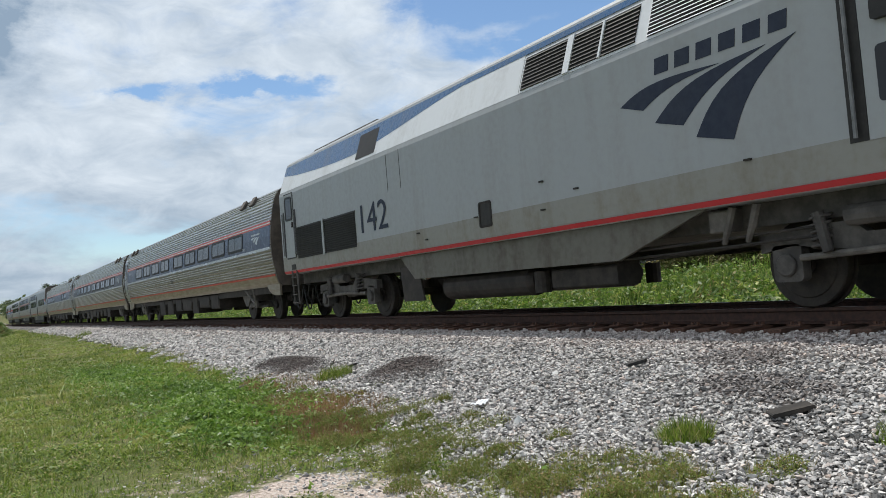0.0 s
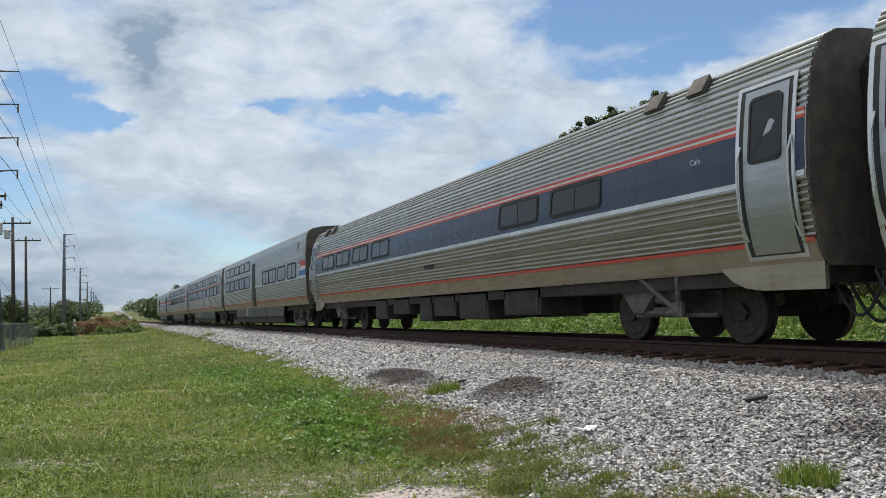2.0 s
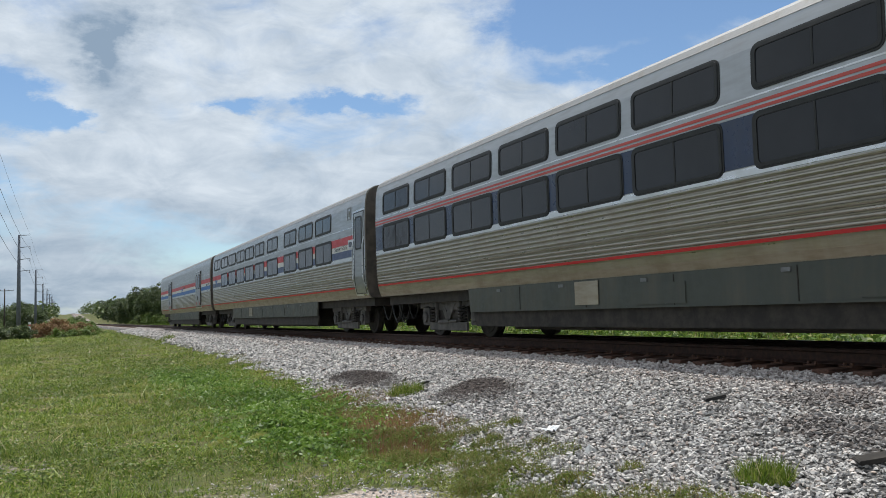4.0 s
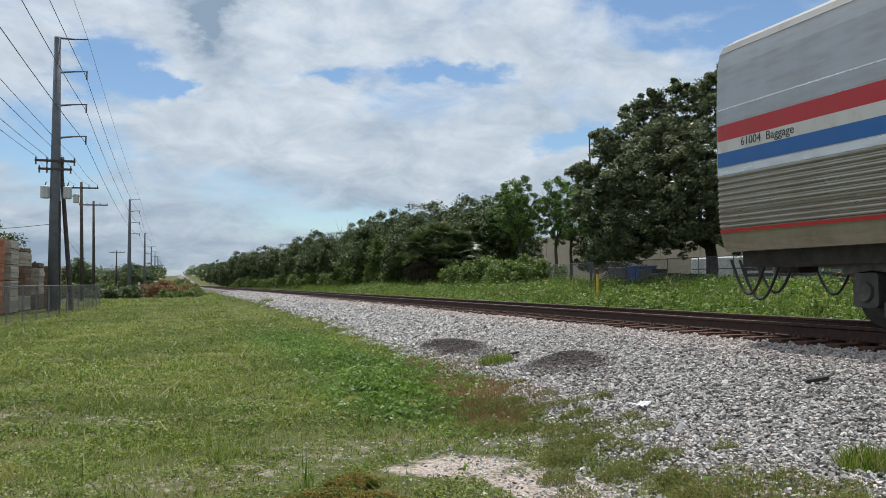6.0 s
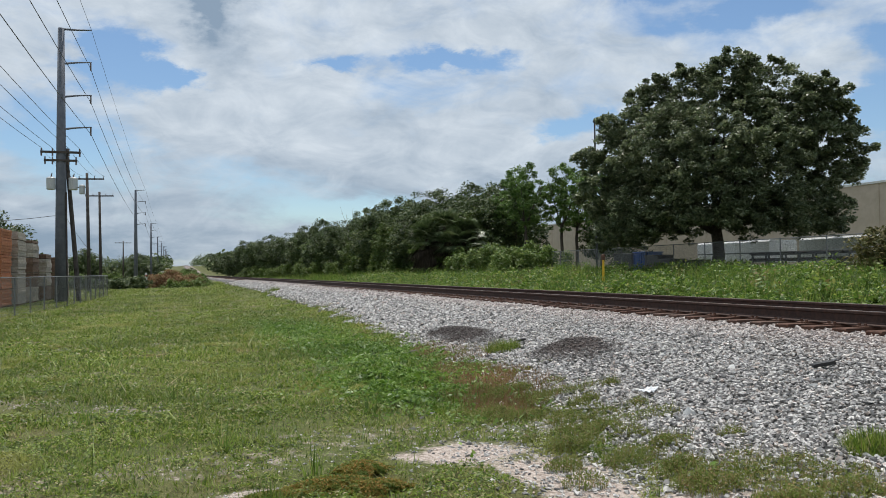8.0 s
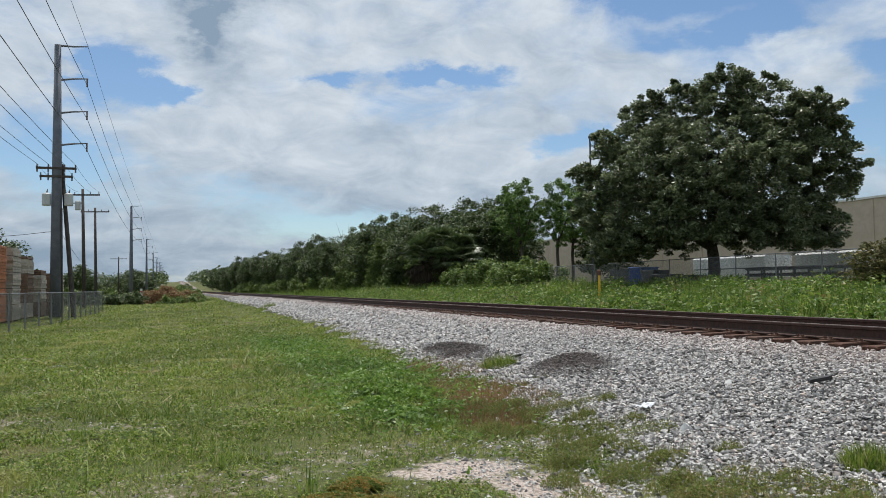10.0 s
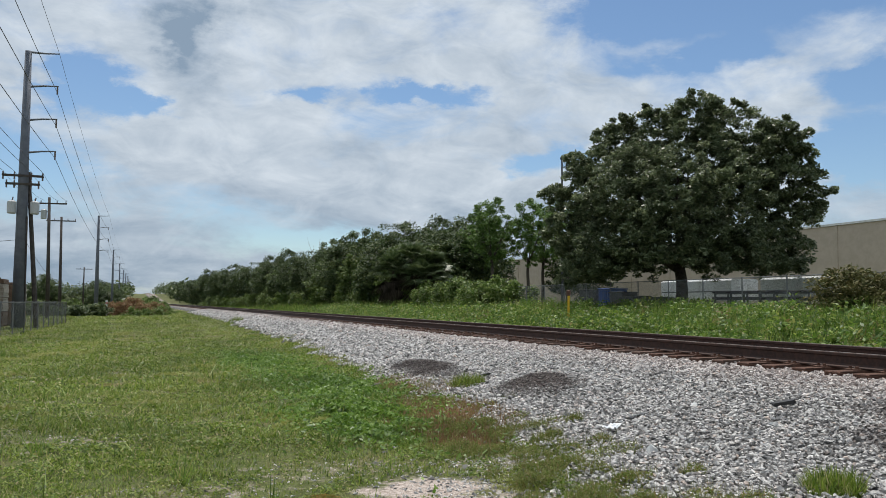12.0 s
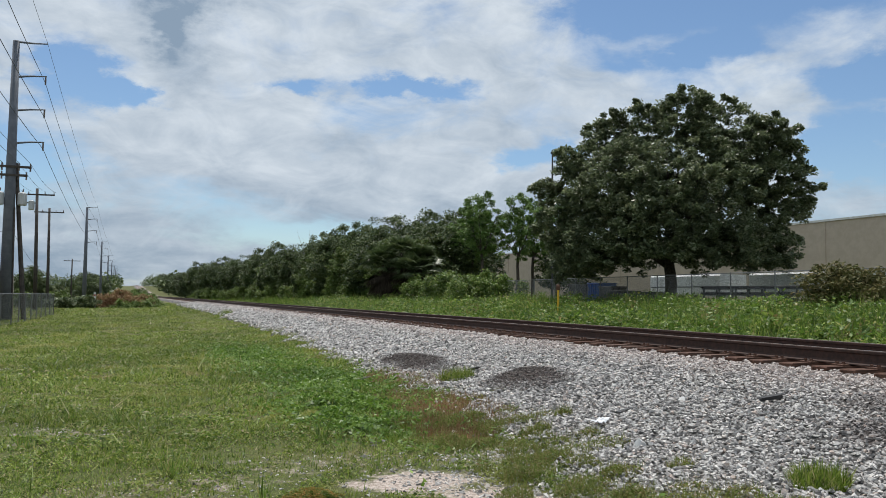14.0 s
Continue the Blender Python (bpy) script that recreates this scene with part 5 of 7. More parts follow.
        part("port_rim", LO.ring(Mesh(), rrect(-10.48, -10.09, 1.52, 1.96, 0.05), rrect(-10.44, -10.13, 1.56, 1.92, 0.04), 0.0, 0.016, s), M["under"], po)
        for y, z in ((-10.0, 1.72), (-11.9, 1.62), (-11.9, 2.05), (-12.7, 1.83), (-15.7, 1.72), (-7.9, 1.65), (-8.2, 1.5)):
            part("bracket", LO.plate(Mesh(), rrect(y - 0.05, y + 0.05, z - 0.012, z + 0.012, 0.008), 0.0, 0.03, s), M["under"], lo)
        # cab side door in its recess
        part("door_slot", LO.strip(-17.13, -16.93, 1.66, 3.44, 0.0, 0.010, s), M["louvre"], lo, "black handrail recess beside the cab door")
        cd = part("cab_door", LO.strip(-17.75, -17.14, 1.66, 3.44, 0.0, 0.012, s), M["loco"], lo, "silver cab door")
        part("door_window", LO.plate(Mesh(), rrect(-17.70, -17.28, 2.00, 2.55, 0.05), 0.0, 0.020, s), M["glass"], cd)
        part("grab_handle", LO.plate(Mesh(), rrect(-17.34, -17.26, 3.05, 3.42, 0.03), 0.0, 0.05, s), M["yellow"], cd, "yellow grab handle")
        part("latch_box", LO.plate(Mesh(), rrect(-17.52, -17.30, 2.78, 2.98, 0.03), 0.0, 0.08, s), M["louvre"], cd)
        for y in (-17.02, -17.70):
            part("handrail", Mesh().tube([(s * (LO.x(z) + 0.05), y, z) for z in (1.7, 2.4, 3.3)], [0.022] * 3, 6), M["galv"], lo)
        part("cab_window", LO.plate(Mesh(), rrect(-18.45, -17.9, 2.45, 3.05, 0.06), 0.0, 0.014, s), M["glass"], lo)
        # sloped belly between the trucks
        k = Mesh().prism_x([(-6.75, 1.27), (-7.35, 0.78), (-13.30, 0.74), (-14.95, 1.27)], s * 1.40 - 0.02, s * 1.40 + 0.04)
        part("belly_panel", k, M["belly"], lo, "belly panel dark with road dirt")
        part("truck_skirt", Mesh().prism_x([(-6.65, 1.05), (-7.45, 0.98), (-7.60, 0.34), (-6.75, 0.34)], s * 1.36 - 0.02, s * 1.36 + 0.02), M["box"], lo)
        part("air_tank", Mesh().tube([(s * 1.05, -8.1, 0.56), (s * 1.05, -8.2, 0.56), (s * 1.05, -10.9, 0.56), (s * 1.05, -11.0, 0.56)], [0.16, 0.24, 0.24, 0.16], 16), M["box"], lo, "air reservoir")
        if s < 0:
            part("battery_box", Mesh().box(-1.28, -0.85, -13.1, -11.6, 0.40, 0.70, 0.03), M["under"], lo)
        part("filter", Mesh().tube([(s * 1.2, -11.25, 0.36), (s * 1.2, -11.25, 0.70)], [0.13, 0.13], 12), M["under"], lo)
        part("brake_pipe", Mesh().tube([(s * 1.15, -15.2, 0.78), (s * 1.2, -13.6, 0.72)], [0.025] * 2, 6), M["under"], lo)
    part("underframe", Mesh().box(-1.08, 1.08, -20.0, -0.2, 0.98, 1.28), M["truck"], lo)
    for s in (-1, 1):
        for z in (0.80, 0.90):
            part("brake_pipe", Mesh().tube([(s * 1.25, -16.3, z), (s * 1.28, -14.2, z - 0.04), (s * 1.25, -12.6, z - 0.06)], [0.02] * 3, 6), M["under"], lo)
        for y in (-15.2, -15.55, -18.7):
            part("standpipe", Mesh().tube([(s * 1.30, y, 1.24), (s * 1.30, y + 0.08, 1.0), (s * 1.26, y + 0.2, 0.82)], [0.05, 0.05, 0.035], 8), M["bracket"], lo, "dusty grey pipe")
        part("valve_box", Mesh().box(min(s * 1.05, s * 1.32), max(s * 1.05, s * 1.32), -15.15, -14.85, 0.95, 1.22, 0.02), M["bracket"], lo)
    part("fuel_tank", Mesh().prism([(-0.7, 0.40), (0.7, 0.40), (0.95, 0.74), (0.95, 1.2), (-0.95, 1.2), (-0.95, 0.74)], -11.2, -7.4), M["under"], lo)
    part("end_wall", Mesh().prism([(x * 0.985, z) for x, z in full], -0.01, 0.02), M["end"], lo)
    for y, w, l, h in ((-8.3, 0.8, 0.55, 0.16), (-3.6, 1.1, 1.9, 0.10), (-12.6, 1.0, 2.4, 0.10), (-15.2, 0.5, 0.5, 0.14)):
        part("roof_hatch", Mesh().box(-w, w, y - l, y + l, 4.28, 4.33 + h, 0.03), M["under"], lo)
    for yc in (-3.3, -17.15):
        tr = outboard_truck(lo, yc, 2.75, 0.508, True)
        for s in (-1, 1):
            for q in (-1, 1):
                part("shock_absorber", Mesh().tube([(s * 1.22, q * 0.9, 1.05), (s * 1.24, q * 0.8, 0.62)], [0.07, 0.055], 10), M["truck"], tr)
            part("brake_cylinder", Mesh().tube([(s * 1.20, -0.15, 0.98), (s * 1.20, 0.55, 0.98)], [0.11, 0.11], 12), M["truck"], tr)
    for x, deep in ((-1.1, 0.30), (-0.8, 0.26), (-0.45, 0.34), (0.7, 0.3)):
        pts = [(x, -0.15 + 0.75 * t, 0.95 - (0.95 - deep) * math.sin(math.pi * min(1, t * 0.95 + 0.05))) for t in np.linspace(0, 1, 11)]
        part("hose", Mesh().tube(pts, [0.024] * 11, 6), M["hose"], lo, "looped black cable or air hose")
    lettering("road_number", "142", 0.62, -5.87, 2.17, LO, M["emblem"], lo, 0.010, wide=1.16, label="dark blue road number")
    swoosh("emblem", -16.45, -13.75, 1.98, 2.94, LO, M["emblem"], lo, 0.007)
    bars("painted_mark", -16.40, -14.35, 3.02, 3.22, 6, LO, M["emblem"], lo, 0.007)
    return lo


def build_train():
    rng = random.Random(4)
    am_w = (3.55, 5.64, 7.73, 9.82, 11.91, 14.53, 16.62, 18.71, 20.80)
    lo = locomotive()
    c1 = amfleet("coach", "silver fluted coach with a navy window band and faded red stripes", am_w, "25056", False, rng)
    c2 = amfleet("coach", "silver fluted coach with a faded dark window band and coral stripes", am_w, "25071", False, rng, band="navy_worn")
    c3 = amfleet("lounge_car", "silver fluted lounge car with few windows in a navy band", (5.15, 7.30, 16.2, 18.3, 20.4, 22.4), "", True, rng, lounge=True)
    lo_w = (3.98, 6.10, 8.22, 11.02, 13.35, 15.40, 17.45, 19.50, 21.62)
    hi_w = (4.02, 6.10, 8.22, 11.02, 13.35, 15.40, 17.42, 19.50, 21.60, 23.70)
    c4 = viewliner("dining_car", "smooth silver dining car with a dark service door amidships", (2.75, 5.0, 7.2, 9.1, 15.0, 17.0, 19.0, 21.0, 23.0), (15.0, 17.0, 19.0, 21.0, 23.0), "grey", "", rng, mid_door=12.2, lead_door=False)
    c5 = viewliner("sleeping_car", "silver sleeping car with two rows of windows and a navy band", lo_w + (23.7,), hi_w, "navy", "", rng)
    c6 = viewliner("sleeping_car", "silver sleeping car with two rows of windows and tricolour stripe", lo_w, hi_w, "tricolour", "62516", rng)
    lettering("class_sign", "Sleeper  62516", 0.135, 2.18, 2.535, VL, M["ink"], c6, 0.010)
    swoosh("emblem", 23.55, 24.45, 2.36, 2.62, VL, M["blue"], c6, 0.012)
    c7 = viewliner("baggage_car", "silver windowless baggage car with a red, white and blue stripe", (), (), "tricolour", "61004", rng, baggage=True)
    lettering("class_sign", "Baggage  61004", 0.115, 0.95, 2.535, VL, M["ink"], c7, 0.010)
    lettering("class_sign", "61004  Baggage", 0.115, 24.1, 2.535, VL, M["ink"], c7, 0.010)
    swoosh("emblem", 11.45, 12.35, 2.36, 2.66, VL, M["blue"], c7, 0.012)
    bars("painted_mark", 10.40, 11.40, 2.63, 2.72, 6, VL, M["ink"], c7, 0.012)
    return lo, [c1, c2, c3, c4, c5, c6, c7]


LOCO, CARS = build_train()
# ---------------------------------------------------------------- plants


def blades(name, x, y, h, w, rng, mat, lean=0.45, z=None):
    """Grass: one bent-over tapering triangle a blade."""
    n = len(x)
    z = land(x, y) if z is None else z
    a = rng.uniform(0, 2 * np.pi, n)
    l = h * rng.uniform(0.0, lean, n)
    b = a + rng.uniform(-0.6, 0.6, n) + np.pi / 2
    base = np.stack([x, y, z - 0.01], 1)
    side = np.stack([np.cos(b), np.sin(b), np.zeros(n)], 1) * (w / 2)[:, None]
    tip = base + np.stack([np.cos(a) * l, np.sin(a) * l, h], 1)
    v = np.stack([base - side, base + side, tip], 1)
    return big_mesh(name, v, 3, mat)


def leaves(P, size, rng, up=0.5):
    """Leaf-shaped quads at P, facing all ways but rather up."""
    n = len(P)
    nrm = rng.normal(0, 1, (n, 3))
    nrm[:, 2] = np.abs(nrm[:, 2]) + up
    nrm /= np.linalg.norm(nrm, axis=1)[:, None]
    t = np.cross(nrm, rng.normal(0, 1, (n, 3)))
    t /= np.linalg.norm(t, axis=1)[:, None] + 1e-9
    b = np.cross(nrm, t)
    s = (size * rng.uniform(0.6, 1.3, n))[:, None]
    return np.stack([P - t * s, P - b * s * 0.45 - t * s * 0.1, P + t * s, P + b * s * 0.45 - t * s * 0.1], 1)


def inside(x, y, patches, k=1.0):
    r = np.full(len(x), 9.0)
    for x0, y0, sx, sy in patches:
        r = np.minimum(r, np.hypot((x - x0) / sx, (y - y0) / sy))
    return r < k


LUSH = ((3.3, 15.0, 1.05, 5.0), (2.8, 10.8, 0.75, 1.8), (2.9, 21.5, 0.9, 4.0))


def build_grass():
    rng = np.random.default_rng(8)
    X, Y, H, W = [], [], [], []
    for y0, y1, per, h, w in ((3.0, 8.5, 2600, 0.050, 0.0110), (8.5, 15, 1700, 0.058, 0.017), (15, 28, 700, 0.066, 0.028), (28, 66, 190, 0.060, 0.045), (66, 125, 45, 0.09, 0.085)):
        n = int((y1 - y0) * (0.24 * y1 + 7.5) * per)
        # blades stand in tufts
        q = n // 12
        ty = rng.uniform(y0, y1, q)
        lo, hi = -0.24 * ty - 1.2, edge_x(ty) + 0.25
        tx = lo + (hi - lo) * rng.uniform(0, 1, q)
        tall = rng.uniform(0.45, 1.5, q)
        pick = rng.integers(0, q, n)
        x, y = tx[pick] + rng.normal(0, 2.6 * w, n), ty[pick] + rng.normal(0, 2.6 * w, n)
        clump = 0.5 + 0.5 * np.sin(2.1 * x + 1.1 * np.sin(1.7 * y)) * np.sin(1.6 * y + 0.8 * np.sin(2.3 * x))
        bare = inside(x, y, SAND, 0.95 + 0.25 * np.sin(7 * x) * np.sin(6 * y)) | (inside(x, y, BROWN, 0.85) & (rng.uniform(0, 1, n) < 0.7)) | (inside(x, y, WORN, 0.9) & (rng.uniform(0, 1, n) < 0.40))
        worn = 0.5 + 0.5 * np.sin(1.15 * x + 2.2 * np.sin(0.55 * y + 0.6)) * np.sin(1.4 * y + 1.7 * np.sin(0.9 * x))
        worn = np.clip(worn * 1.5 - 0.35 + 0.12 * (y - 7), 0.38, 1) + 0.12 * np.sin(9 * x) * np.sin(8 * y)
        thin = np.clip((edge_x(y) + 0.1 - x) / 0.5, 0.05, 1) * (0.25 + 0.75 * clump) * worn
        keep = ~bare & (rng.uniform(0, 1, n) < thin)
        x, y, clump = x[keep], y[keep], clump[keep]
        X.append(x), Y.append(y)
        H.append(tall[pick][keep] * h * rng.uniform(0.45, 1.25, len(x)) * (0.6 + 0.7 * clump) * np.where(rng.uniform(0, 1, len(x)) < 0.02, 2.6, 1))
        W.append(w * rng.uniform(0.7, 1.3, len(x)))
    x, y, h, w = (np.concatenate(k) for k in (X, Y, H, W))
    tagged(new("grass", blades("grass", x, y, h, w, rng, M["grass"], 1.9)), "short mown grass, patchy and partly dry", "grass", kind="stuff")
    # small flat leaves in the turf
    for y0, y1, n, s in ((3.0, 9.0, 110000, 0.017), (9.0, 16.0, 100000, 0.025), (16.0, 34.0, 90000, 0.040)):
        y = rng.uniform(y0, y1, n)
        lo = -0.24 * y - 1.0
        x = lo + (edge_x(y) - lo) * rng.uniform(0, 1, n)
        spot = np.sin(3.1 * x + 2 * np.sin(1.3 * y)) * np.sin(2.7 * y + 2 * np.sin(1.9 * x)) + 0.5 * np.sin(11 * x + y) * np.sin(10 * y)
        k = (spot + rng.normal(0, 0.25, n) > -0.05) & ~inside(x, y, SAND, 0.95) & ~(inside(x, y, WORN, 0.9) & (rng.uniform(0, 1, n) < 0.45))
        x, y = x[k], y[k]
        P = np.stack([x, y, land(x, y) + np.clip(0.30 + 0.5 * spot[k], 0.12, 1.0) * rng.uniform(0.01, 0.085, len(x))], 1)
        tagged(new("turf_leaves", big_mesh("turf_leaves", leaves(P, s, rng, 0.9), 4, M["grass"])), "small flat leaves mixed in the short turf", "grass", kind="stuff")
    # a low mat of rust and olive ground cover on the sand
    n = 26000
    q = np.array(((1.05, 5.95, 0.36, 0.17), (1.35, 6.25, 0.22, 0.22), (0.65, 5.75, 0.28, 0.12), (1.35, 5.75, 0.25, 0.14)))[rng.integers(0, 4, n)]
    r, t = np.sqrt(rng.uniform(0, 1, n)), rng.uniform(0, 2 * np.pi, n)
    r = r * (1 + 0.22 * np.sin(3 * t + 1) + 0.12 * np.sin(7 * t))
    x, y = q[:, 0] + q[:, 2] * r * np.cos(t), q[:, 1] + q[:, 3] * r * np.sin(t)
    P = np.stack([x, y, land(x, y) + 0.075 * np.sqrt(np.clip(1.05 - r * r, 0.02, 1)) * rng.uniform(0.4, 1.1, n)], 1)
    tagged(new("ground_cover", big_mesh("ground_cover", leaves(P, 0.011, rng, 0.6), 4, M["mat_leaf"])), "low mat of rust-brown and olive ground cover", "weeds", kind="stuff")
    # a lusher stand of broad-leaved weeds beside the stone
    n = 60000
    c = rng.integers(0, len(LUSH), n)
    q = np.array(LUSH)[c]
    r, t = np.abs(rng.normal(0, 0.62, n)), rng.uniform(0, 2 * np.pi, n)
    x, y = q[:, 0] + q[:, 2] * r * np.cos(t), q[:, 1] + q[:, 3] * r * np.sin(t)
    k = x < edge_x(y) - 0.05
    x, y = x[k], y[k]
    lump = np.clip(0.5 + 0.5 * np.sin(5.3 * x + 1.5 * np.sin(2.9 * y)) * np.sin(3.7 * y + 1.5 * np.sin(4.1 * x)), 0.15, 1)
    P = np.stack([x, y, land(x, y) + lump * rng.uniform(0.0, 0.19, len(x))], 1)
    tagged(new("broad_weeds", big_mesh("broad_weeds", leaves(P, 0.034, rng, 0.7), 4, M["weed"])), "lush low broad-leaved weeds", "weeds", kind="stuff")
    # brown dead stalks
    pts = []
    for x0, y0, sx, sy in BROWN:
        n = int(5200 * sx * sy)
        r, t = np.sqrt(rng.uniform(0, 1.3, n)), rng.uniform(0, 2 * np.pi, n)
        pts.append(np.stack([x0 + sx * r * np.cos(t), y0 + sy * r * np.sin(t)], 1))
    pts = np.concatenate(pts)
    x, y = pts.T
    tagged(new("dead_weeds", blades("dead_weeds", x, y, rng.uniform(0.04, 0.15, len(x)), rng.uniform(0.006, 0.013, len(x)), rng, M["dry"], 1.1)), "reddish brown dead weeds", "weeds", kind="stuff")
    # low leafy weeds in clumps along the edge of the stone
    pts = []
    for i in range(118):
        far = i >= 84
        yy = rng.uniform(9.5, 32) if far else rng.uniform(3.4, 9.6)
        xx = float(edge_x(yy)) + (rng.normal(-0.10, 0.14) if far else rng.normal(-0.28, 0.46))
        r = rng.uniform(0.07, 0.20)
        m = int(160 if far else 3800 * r * rng.uniform(0.5, 1.1))
        q, a = r * np.sqrt(rng.uniform(0, 1, m)), rng.uniform(0, 2 * np.pi, m)
        h = rng.uniform(0.06, 0.15) * np.sqrt(np.clip(1.05 - (q / r) ** 2, 0, 1)) * rng.uniform(0.3, 1.0, m)
        pts.append(np.stack([xx + q * np.cos(a) * 1.3, yy + q * np.sin(a), h], 1))
    pts = np.concatenate(pts)
    x, y, h = pts.T
    V = leaves(np.stack([x, y, land(x, y) + 0.01 + h], 1), 0.0125, rng, 0.5)
    tagged(new("edge_weeds", big_mesh("edge_weeds", V, 4, M["sedge"])), "low olive and reddish weeds in clumps among the stones", "weeds", kind="stuff")
    k = rng.uniform(0, 1, len(x)) < 0.22
    tagged(new("edge_weed_stems", blades("edge_weed_stems", x[k], y[k], rng.uniform(0.08, 0.20, k.sum()), rng.uniform(0.004, 0.008, k.sum()), rng, M["sedge"], 0.9)), "thin stems rising from the clumped weeds", "weeds", kind="stuff")


def tuft(x0, y0, r, h, n, seed, mat="weed"):
    rng = np.random.default_rng(seed)
    a, q = rng.uniform(0, 2 * np.pi, n), r * np.sqrt(rng.uniform(0, 1, n))
    x, y = x0 + q * np.cos(a), y0 + q * np.sin(a)
    z = land(x, y) + 0.03 * (x > edge_x(y)) + mounds(x, y) * (x > edge_x(y))
    me = blades("weed_tuft", x, y, h * rng.uniform(0.4, 1.1, n) * (1.1 - 0.5 * q / r), rng.uniform(0.008, 0.016, n), rng, M["grass" if mat == "weed" else mat], 1.1, z)
    tagged(new("weed_tuft", me), "tuft of green weeds growing through the stones" if mat == "weed" else "tall thin grass stalks in the turf", "weeds", group="weed tufts")


def build_tufts():
    tuft(4.85, 4.78, 0.22, 0.22, 900, 1)
    tuft(5.10, 12.6, 0.30, 0.26, 800, 2)
    tuft(5.5, 3.2, 0.35, 0.2, 800, 3)
    tuft(5.75, 52.0, 0.5, 0.5, 500, 4)
    tuft(0.55, 5.35, 0.22, 0.26, 500, 5)
    for i, (x, y) in enumerate(((0.0, 10.6), (1.0, 6.3), (-0.9, 9.4), (2.0, 8.7), (-3.4, 26), (0.4, 7.4), (-1.3, 14.5))):
        tuft(x, y, 0.07, 0.42, 26, 20 + i, "tall")


def build_far_grass():
    """The rank growth on the far side of the line."""
    rng = np.random.default_rng(9)
    X, Y, H, W = [], [], [], []
    for y0, y1, per in ((8, 60, 55), (60, 130, 20), (130, 240, 5)):
        n = int((y1 - y0) * 15 * per)
        y, x = rng.uniform(y0, y1, n), 14.5 + 14.5 * rng.uniform(0, 1, n) ** 0.8
        cl = 0.5 + 0.5 * np.sin(0.9 * x + 0.7 * np.sin(0.5 * y)) * np.sin(0.45 * y + np.sin(0.8 * x))
        k = rng.uniform(0, 1, n) < 0.3 + 0.7 * cl
        x, y, cl = x[k], y[k], cl[k]
        X.append(x), Y.append(y)
        H.append(np.clip((x - 13.5) / 6, 0.25, 1) * rng.uniform(0.25, 0.95, len(x)) * (0.55 + 0.9 * cl))
        W.append(rng.uniform(0.02, 0.05, len(x)) * (1 + (y > 60) * 1.2))
    x, y, h, w = (np.concatenate(k) for k in (X, Y, H, W))
    tagged(new("rank_grass", blades("rank_grass", x, y, h, w, rng, M["tall"], 0.8)), "knee-high rank grass and weeds beyond the track", "grass", kind="stuff")
    n, q = 150000, 2600
    pick = rng.integers(0, q, n)
    size = rng.uniform(0.15, 0.55, q)[pick]
    x = rng.uniform(15.0, 28.5, q)[pick] + size * rng.normal(0, 0.6, n)
    y = rng.uniform(9, 95, q)[pick] + size * rng.normal(0, 0.6, n)
    top = size * rng.uniform(0.4, 1.6, q)[pick] * np.clip((x - 13.5) / 5, 0.3, 1.1)
    P = np.stack([x, y, land(x, y) + 0.05 + top * rng.uniform(0.1, 1.15, n)], 1)
    P = P[np.hypot(x - 22.0, (y - 39.6) * 0.6) > 1.1]
    tagged(new("rank_weeds", big_mesh("rank_weeds", leaves(P, 0.10, rng, 0.5), 4, M["tall"])), "broad-leaved weeds in the rank grass", "weeds", kind="stuff")


def limbs(rng, h, r, fork, n, spread, top):
    """Trunk and tapering limbs."""
    k = Mesh()
    bend = [(rng.normal(0, 0.04) * h * 0.3, rng.normal(0, 0.04) * h * 0.3) for _ in range(5)]
    pts = [(bend[i][0] * i / 4, bend[i][1] * i / 4, -0.3 + (fork + 0.3) * i / 4) for i in range(5)]
    k.tube(pts, [r * 1.35, r * 1.08, r, r * 0.95, r * 0.9], 10)
    bx, by, bz = pts[-1]
    for i in range(n):
        a = 2 * math.pi * (i + rng.uniform(-0.3, 0.3)) / n
        out, up = spread * rng.uniform(0.45, 0.95), (top - fork) * rng.uniform(0.45, 0.95)
        q = [(bx + math.cos(a) * out * t ** 0.9 + rng.normal(0, 0.03) * spread * t, by + math.sin(a) * out * t ** 0.9 + rng.normal(0, 0.03) * spread * t, bz - 0.25 + up * t ** 1.1) for t in np.linspace(0, 1, 6)]
        rr = r * rng.uniform(0.34, 0.52)
        k.tube(q, [rr * (1 - 0.88 * t) for t in np.linspace(0, 1, 6)], 7)
        for j in (2, 3, 4):
            b2 = a + rng.uniform(-1.1, 1.1)
            s = q[j]
            ln = spread * rng.uniform(0.18, 0.34)
            k.tube([s, (s[0] + math.cos(b2) * ln * 0.5, s[1] + math.sin(b2) * ln * 0.5, s[2] + ln * 0.25), (s[0] + math.cos(b2) * ln, s[1] + math.sin(b2) * ln, s[2] + ln * 0.55)], [rr * 0.35, rr * 0.22, rr * 0.06], 5)
    return k


